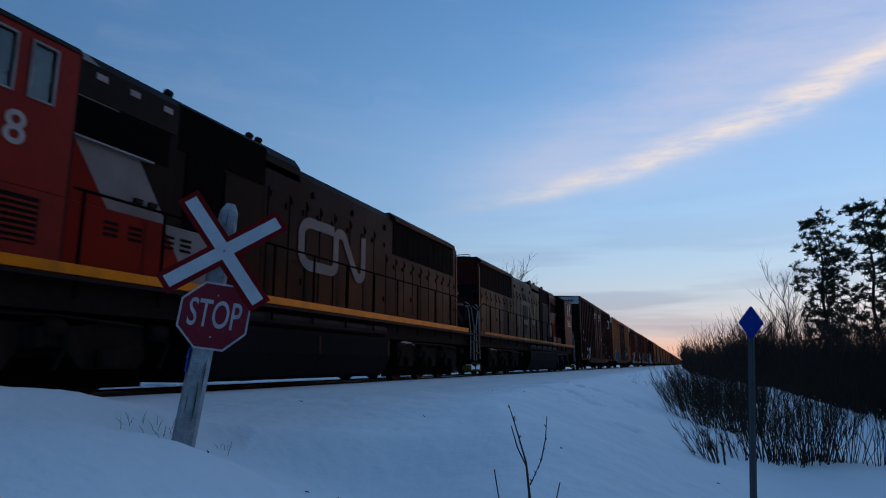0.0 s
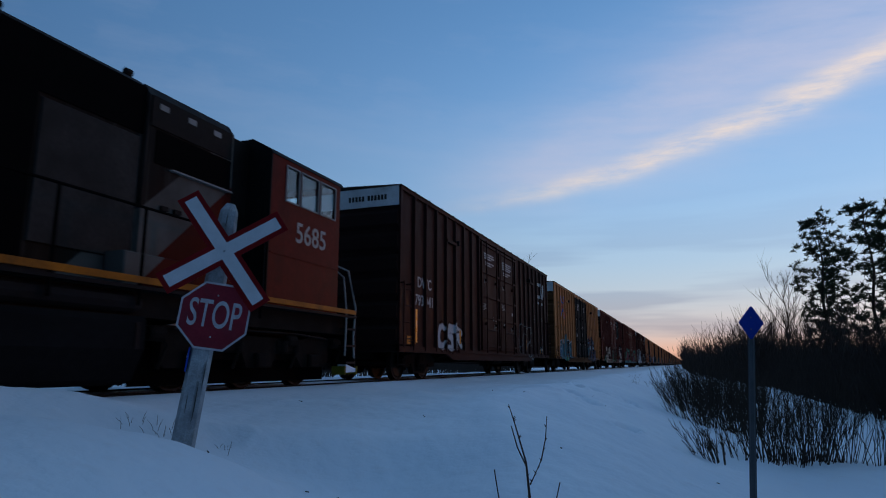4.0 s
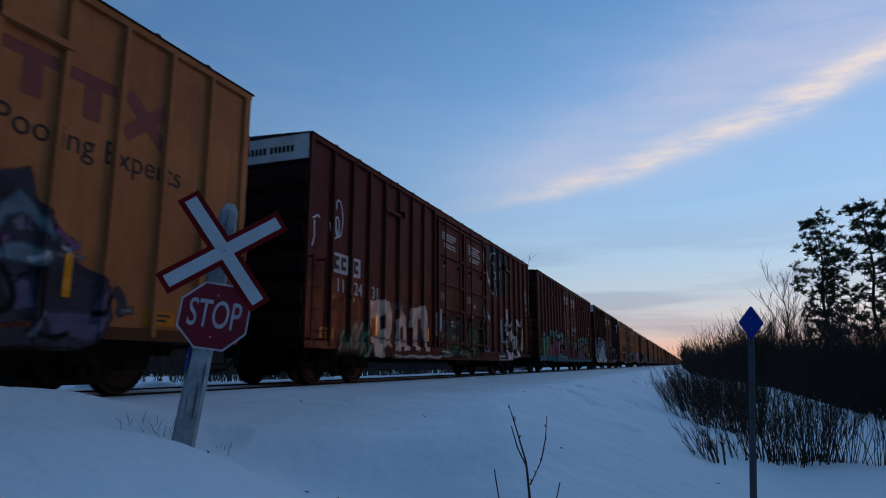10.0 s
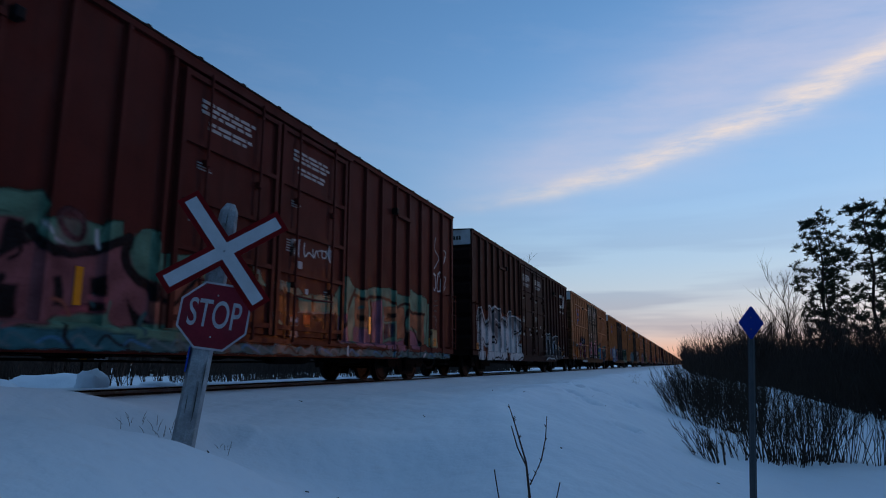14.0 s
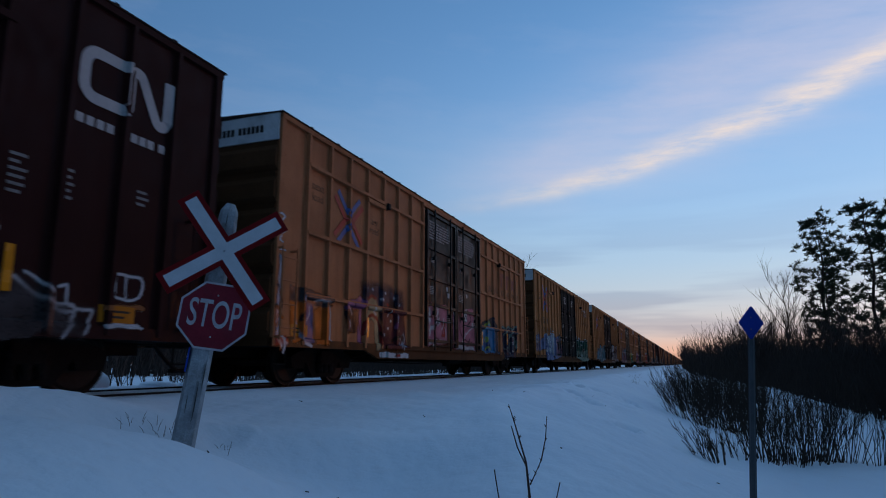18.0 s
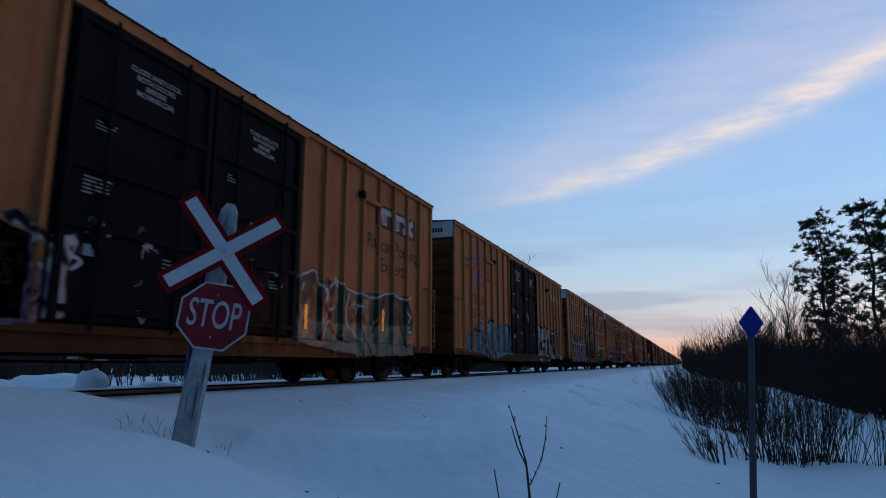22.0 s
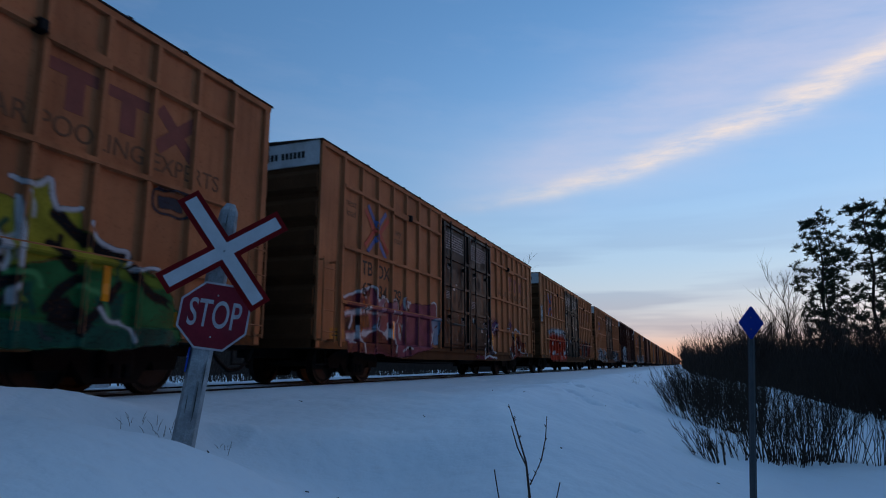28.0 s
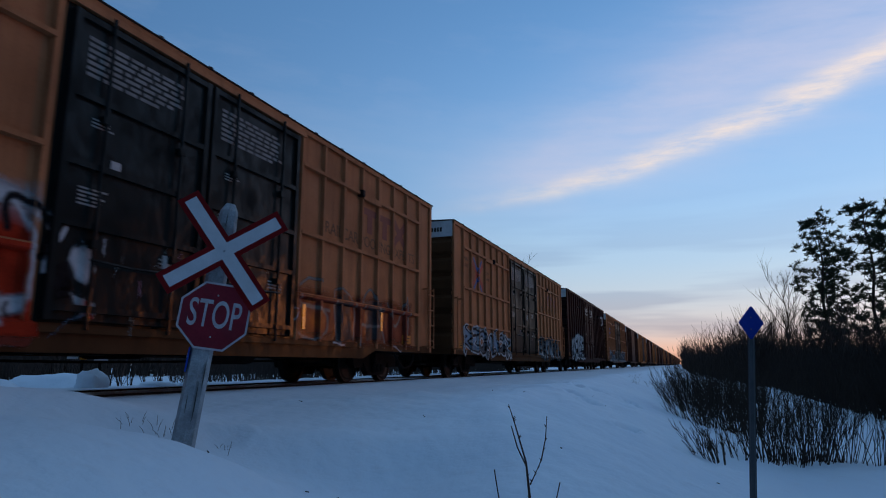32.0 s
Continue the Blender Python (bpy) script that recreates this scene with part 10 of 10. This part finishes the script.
def shrub(x, y, h, w, n, seed, label, lean=(0.0, 0.0), spread=0.55):
    """A clump of long arching stems with fine side twigs, open enough to see the snow behind."""
    rnd = random.Random(seed)
    t = thing("willow_shrub", label, "shrub", "willow shrubs in the ditch")
    t.location = (x, y, ground_z(x, y))
    for c in range(4):
        m = Mesh()
        for i in range(n // 4):
            a, r = rnd.uniform(0, 6.28), math.sqrt(rnd.random())
            q = Vector((w * 0.5 * r * math.cos(a), w * 0.5 * r * math.sin(a), -0.10))
            out = spread * r * rnd.uniform(0.5, 1.15)
            d = Vector((math.cos(a) * out + lean[0] + rnd.uniform(-0.12, 0.12), math.sin(a) * out + lean[1], 1.0)).normalized()
            L = h * rnd.uniform(0.55, 1.0) * (1.06 - 0.2 * r)
            r0 = rnd.uniform(0.005, 0.0105)
            pts = [q.copy()]
            for k in range(6):
                d = (d + Vector((rnd.uniform(-0.16, 0.16), rnd.uniform(-0.16, 0.16), 0.06))).normalized()
                q = q + d * L / 6
                pts.append(q.copy())
            m.tube(pts, [r0 * (1 - 0.14 * k) for k in range(7)], 4)
            for k in range(rnd.randint(5, 10)):
                u = rnd.uniform(0.30, 0.98) * 6
                j = min(5, int(u))
                o = pts[j].lerp(pts[j + 1], u - j)
                e = ((pts[j + 1] - pts[j]).normalized() + Vector((rnd.uniform(-1, 1), rnd.uniform(-1, 1), rnd.uniform(0, 0.5))) * 0.55).normalized()
                l2 = L * rnd.uniform(0.10, 0.30)
                mid = o + e * l2 * 0.55
                e2 = (e + Vector((rnd.uniform(-0.25, 0.25), rnd.uniform(-0.25, 0.25), 0.22))).normalized()
                m.tube([o, mid, mid + e2 * l2 * 0.5], [0.0042, 0.0032, 0.0015], 3)
                if rnd.random() < 0.5:
                    e3 = (e + Vector((rnd.uniform(-1, 1), rnd.uniform(-1, 1), 0.3)) * 0.5).normalized()
                    m.tube([mid, mid + e3 * l2 * 0.4], [0.003, 0.0014], 3)
        tagged(part("stem_clump", m, STEM, t), kind="stuff")
    return t


def thicket(name, label, xs, ys, hs, n, seed, r0=0.02, lean=0.0):
    """Dense leafless brush, nobody could count its stems."""
    rnd = random.Random(seed)
    m = Mesh()
    for i in range(n):
        u = rnd.random()
        y = ys[0] + (ys[1] - ys[0]) * u ** 1.6
        x0 = xs[0] - lean * smooth(55, 140, y)
        x = x0 + (xs[1] - x0) * rnd.random() ** 1.5
        if name == "far_side_brush" and noise.noise(Vector((x * 0.16, y * 0.13, 9.0))) > 0.02:
            continue
        z = ground_z(x, y)
        s = 1 + y / 160
        h = rnd.uniform(*hs) * (0.60 + 0.0065 * min(y, 60) if name == "brush" else 1.0) * (0.75 + 0.5 * noise.noise(Vector((x * 0.22, y * 0.10, seed))) + 0.15)
        o = Vector((x, y, z - 0.1))
        d = Vector((rnd.uniform(-0.3, 0.3), rnd.uniform(-0.3, 0.3), 1)).normalized()
        p = [o]
        for k in range(3):
            d = (d + Vector((rnd.uniform(-0.2, 0.2), rnd.uniform(-0.2, 0.2), 0.1))).normalized()
            p.append(p[-1] + d * h / 3)
        m.tube(p, [r0 * s, r0 * 0.8 * s, r0 * 0.55 * s, r0 * 0.2 * s], 3)
        for k in range(6):
            q = p[1 + k % 3].lerp(p[k % 3], rnd.random())
            e = (d + Vector((rnd.uniform(-1, 1), rnd.uniform(-1, 1), rnd.uniform(-0.2, 0.7))) * 0.8).normalized() * h * rnd.uniform(0.15, 0.4)
            m.tube([q, q + e * 0.6, q + e + Vector((0, 0, 0.05))], [r0 * 0.5 * s, r0 * 0.35 * s, r0 * 0.15 * s], 3)
    ob = new(name, m.data(name, TWIG))
    tagged(ob, label, "brush", kind="stuff")


thicket("brush", "dense dark leafless brush beside the ditch", (5.6, 13.0), (17, 75), (1.9, 3.4), 4600, 3)
thicket("far_brush", "dark leafless woods receding along the line", (4.6, 30), (55, 420), (3.2, 6.0), 5200, 4, 0.032, 5.6)
thicket("far_side_brush", "leafless brush beyond the track", (-20.5, -34), (-6, 110), (1.5, 3.0), 6000, 6, 0.022)
thicket("far_side_woods", "dark leafless woods beyond the fields", (-46, -75), (-60, 400), (4.0, 6.5), 6500, 7, 0.13)

pine(13.4, 73.8, 16.6, 11, "tall dark pine with an open ragged crown")
pine(16.4, 68.2, 16.5, 12, "dark spreading pine with heavy ragged boughs")
pine(19.4, 71.0, 16.8, 13, "tall dark pine with ragged boughs at the wood edge")
pine(15.6, 84.0, 13.0, 14, "smaller dark pine standing behind")
for _x, _y, _h, _s in ((10.6, 80, 12.0, 21), (9.0, 96, 9.0, 22), (7.2, 92, 7.0, 23), (12.0, 92, 8.4, 24), (5.4, 96, 5.6, 25), (4.0, 112, 4.6, 26), (17.5, 60, 6.5, 27), (13.5, 55, 5.0, 28), (6.2, 78, 5.5, 29), (8.6, 66, 5.2, 30), (6.4, 104, 7.2, 31)):
    bare_tree(_x, _y, _h, _s, "leafless tree among the brush at dusk")
bare_tree(-18.0, 66, 12.0, 41, "leafless tree beyond the track", "trees beyond the track")
bare_tree(-19.0, 72, 11.8, 42, "leafless tree beyond the track", "trees beyond the track")

for _x, _y, _h, _w, _n, _s, _l, _d in ((1.00, 12.2, 1.55, 0.70, 36, 51, -0.20, 0.60), (1.42, 12.8, 1.85, 0.75, 48, 52, -0.06, 0.45), (1.82, 13.2, 1.95, 0.75, 48, 53, 0.02, 0.40), (2.15, 13.5, 2.15, 0.65, 36, 54, 0.14, 0.45), (2.55, 13.6, 2.0, 0.5, 26, 56, 0.12, 0.5),
                                       (2.95, 13.3, 1.50, 0.35, 20, 57, 0.10, 0.70), (0.28, 10.1, 0.82, 0.30, 24, 55, -0.42, 0.60), (0.62, 11.4, 0.80, 0.5, 16, 61, -0.25, 0.6),
                                       (0.10, 16.6, 1.50, 0.9, 64, 58, -0.30, 0.55), (0.75, 17.4, 1.75, 1.1, 76, 59, -0.16, 0.50), (1.35, 18.2, 1.70, 1.1, 64, 64, -0.05, 0.50), (0.15, 20.5, 1.75, 1.3, 96, 60, -0.25, 0.45), (1.3, 21.5, 1.9, 1.4, 96, 62, -0.08, 0.40), (0.2, 25.0, 1.9, 1.6, 90, 63, -0.15, 0.40), (1.6, 26.5, 2.0, 1.6, 80, 65, -0.1, 0.40), (0.9, 31.0, 2.1, 2.0, 80, 66, -0.1, 0.4), (2.6, 33.0, 2.2, 2.4, 80, 67, 0.0, 0.4)):
    shrub(_x, _y, _h, _w, _n, _s, "leafless willow shrub standing in the snowy ditch", (_l, 0.0), _d)


def sapling():
    rnd = random.Random(8)
    t = thing("sapling", "bare budding sapling poking out of the snow", "sapling")
    z = ground_z(-0.62, 2.75)
    t.location = (-0.655, 2.75, z)
    # (foot, tip) of each shoot
    top = 0.45 - z
    stem = [(0, 0, -0.1), (0.0, 0, top - 0.42), (-0.015, 0, top - 0.24), (-0.06, 0, top - 0.08), (-0.085, 0, top)]
    part("stem", Mesh().tube(stem, [0.008, 0.0065, 0.0045, 0.003, 0.0015], 6), SAPLING, t)
    for pts in (((0.0, 0, top - 0.33), (0.05, 0, top - 0.23), (0.07, 0, top - 0.14), (0.078, 0, top - 0.05)),
                ((-0.012, 0, top - 0.26), (-0.05, 0, top - 0.18), (-0.075, 0, top - 0.09)),
                ((0.0, 0, 0.1), (-0.13, 0, top - 0.40), (-0.15, 0, top - 0.27)),
                ((0.0, 0, 0.1), (0.10, 0, top - 0.42), (0.125, 0, top - 0.32))):
        part("shoot", Mesh().tube(pts, [0.004, 0.003, 0.0025, 0.0015][:len(pts)], 5), SAPLING, t)
    b = Mesh()
    right = ((0.0, 0, top - 0.33), (0.05, 0, top - 0.23), (0.07, 0, top - 0.14), (0.078, 0, top - 0.05))
    for i in range(16):
        line = stem[1:] if i % 2 else right
        k = rnd.randrange(len(line) - 1)
        q = Vector(line[k]).lerp(Vector(line[k + 1]), rnd.random())
        b.tube([q, q + Vector((rnd.choice((-1, 1)) * 0.009, 0, 0.010))], [0.003, 0.001], 4)
    part("buds", b, SAPLING, t)
    t.rotation_euler = (0, 0, radians(18))


sapling()


def grass(x, y, h, n, seed, label="dry grass blades poking through the snow"):
    rnd = random.Random(seed)
    m = Mesh()
    for i in range(n):
        px, py = x + rnd.gauss(0, 0.07), y + rnd.gauss(0, 0.07)
        o = Vector((px, py, ground_z(px, py) - 0.02))
        d = Vector((rnd.uniform(-0.5, 0.5), rnd.uniform(-0.5, 0.5), 1)) * h * rnd.uniform(0.5, 1)
        m.tube([o, o + d * 0.6, o + d + Vector((d.x, d.y, -0.1 * h)) * 0.3], [0.0026, 0.002, 0.001], 3)
    tagged(new("grass_tuft", m.data("grass_tuft", GRASS)), label, "grass", kind="stuff")


for _i, (_x, _y, _h) in enumerate(((-4.74, 4.5, 0.13), (-4.56, 4.60, 0.13), (-4.44, 4.70, 0.15), (-4.03, 4.96, 0.11), (-1.9, 24.5, 0.35), (-1.4, 25.5, 0.35), (-0.6, 24, 0.3), (-2.2, 29, 0.3))):
    grass(_x, _y, _h, 7, 70 + _i)


def snow_lump(x, y, w, d, h, seed, label, block=0.0):
    """A heap or broken block of packed snow; block: how square it is."""
    v, f, n, rows = [], [], 30, 12
    e = 1.0 - 0.55 * block
    for i in range(rows + 1):
        lat = -0.25 + (math.pi / 2 + 0.25) * i / rows
        ring = math.copysign(abs(math.cos(lat)) ** e, math.cos(lat))
        up = math.copysign(abs(math.sin(lat)) ** e, math.sin(lat))
        for k in range(n):
            a = 2 * math.pi * k / n
            c, q = math.copysign(abs(math.cos(a)) ** e, math.cos(a)), math.copysign(abs(math.sin(a)) ** e, math.sin(a))
            p = Vector((ring * c, ring * q, up))
            r = 1 + 0.22 * noise.noise(p * 1.6 + Vector((seed, 0, 0))) + 0.10 * noise.noise(p * 4.5 + Vector((0, seed, 0))) + 0.05 * noise.noise(p * 11)
            v.append((w / 2 * p.x * r, d / 2 * p.y * r, h * p.z * (r if block else 0.5 + 0.5 * r)))
    for i in range(rows):
        f += [(i * n + k, i * n + (k + 1) % n, (i + 1) * n + (k + 1) % n, (i + 1) * n + k) for k in range(n)]
    ob = new("snow_bank", Mesh().add(v, f).data("snow_bank", SNOW, True))
    ob.location = (x, y, ground_z(x, y))
    tagged(ob, label, "snow pile", "ploughed snow beside the crossing")


snow_lump(-12.2, 10.45, 0.62, 0.55, 0.36, 1, "block of ploughed snow beyond the rails", 0.6)
snow_lump(-11.6, 11.7, 1.1, 0.6, 0.14, 2, "low lump of ploughed snow beyond the rails")
snow_lump(-11.4, 12.7, 1.0, 0.6, 0.11, 3, "low lump of ploughed snow beyond the rails")
snow_lump(-15.6, 9.6, 5.2, 2.4, 0.72, 4, "bank of ploughed snow beyond the track")
snow_lump(-18.2, 14.2, 5.0, 2.4, 0.98, 5, "heap of ploughed snow beyond the track")


def speed_board():
    """Low board with an orange plate beyond the rails, seen under the passing wagons."""
    b = thing("line_board", "small white line-side board with an orange plate on thin posts", "sign")
    pale = plain("board_white", (0.5, 0.5, 0.5), 0.6, 0, 0.2, 4)
    post = Mesh().box(-0.02, 0.02, -0.02, 0.02, -0.3, 0.92)
    part("post", post, UNDER, b)
    part("post", post, UNDER, b).location = (0, 0.47, 0)
    part("orange_plate", Mesh().box(0.02, 0.03, -0.09, 0.09, 0.72, 0.87, 0.003), PLACARD, b, "orange plate")
    part("small_plate", Mesh().box(0.02, 0.03, -0.40, -0.13, 0.73, 0.88, 0.003), pale, b)
    w = part("white_board", Mesh().box(0.02, 0.03, 0.28, 0.66, 0.70, 0.91, 0.003), pale, b, "white board with black figures as bars")
    for y in (0.35, 0.49):
        part("figure_bar", Mesh().box(0.03, 0.034, y, y + 0.09, 0.735, 0.875), INK, w)
    part("crossbar", Mesh().box(-0.005, 0.02, -0.38, 0.6, 0.78, 0.81), UNDER, b)
    b.location = (-12.6, 10.5, 0.0)


speed_board()


def debris():
    """Bits of bark and grit on the snow."""
    rnd = random.Random(61)
    m = Mesh()
    for _ in range(16):
        x, y = rnd.uniform(-5.5, 0.5), rnd.uniform(3.2, 16)
        o = Vector((x, y, ground_z(x, y) + 0.004))
        m.tube([o, o + Vector((rnd.uniform(-0.05, 0.05), rnd.uniform(-0.05, 0.05), 0.012))], [0.006, 0.003], 4)
    tagged(new("bark_litter", m.data("bark_litter", BARK)), "dark bits of bark scattered on the snow", "litter", kind="stuff")


debris()


def unseen_woods():
    """Unseen spruce wood beside and behind the camera, added to darken the wagon sides."""
    rnd = random.Random(90)
    m = Mesh()
    spots = [(rnd.uniform(16.5, 27), rnd.uniform(-40, 38)) for _ in range(190)] + [(rnd.uniform(-20, 18), rnd.uniform(-42, -30)) for _ in range(60)]
    for x, y in spots:
        h, z = rnd.uniform(11, 16), ground_z(x, y)
        m.lathe([(z - 0.2, 0.16), (z + h * 0.95, 0.03)], (x, y, 0), "z", 5)
        u = 0.08
        while u < 0.97:
            r = (0.04 + 0.13 * (1 - u)) * h * rnd.uniform(0.8, 1.1)
            m.lathe([(z + h * u, r), (z + h * (u + 0.05), r * 0.8), (z + h * min(1.0, u + 0.2), 0.02)], (x, y, 0), "z", 7)
            u += 0.13
    tagged(new("spruce_wood", m.data("spruce_wood", NEEDLE)), "unseen dark spruce wood added to block low sky light", "woods", kind="stuff")


unseen_woods()


# ---- movement ----
def motions():
    whole = [i * 1.0 for i in range(33)]

    def ride(ob, y):
        walk(ob, [(t, pose(TRACK, y - travelled(t), RAIL)) for t in whole])
    ride(LOCO_1, 9.85)
    ride(LOCO_2, 31.90)
    for k, car in enumerate(TRAIN):
        ride(car, FIRST + HALF + k * COUPLED - 0.5 * LONGER.get(k, 0.0))
    steps = [i / 15 for i in range(481)]
    for w, y in ROLLERS:
        walk(w, [(t, pose(0, y, WHEEL_R, math.degrees(travelled(t) / WHEEL_R))) for t in steps])


motions()
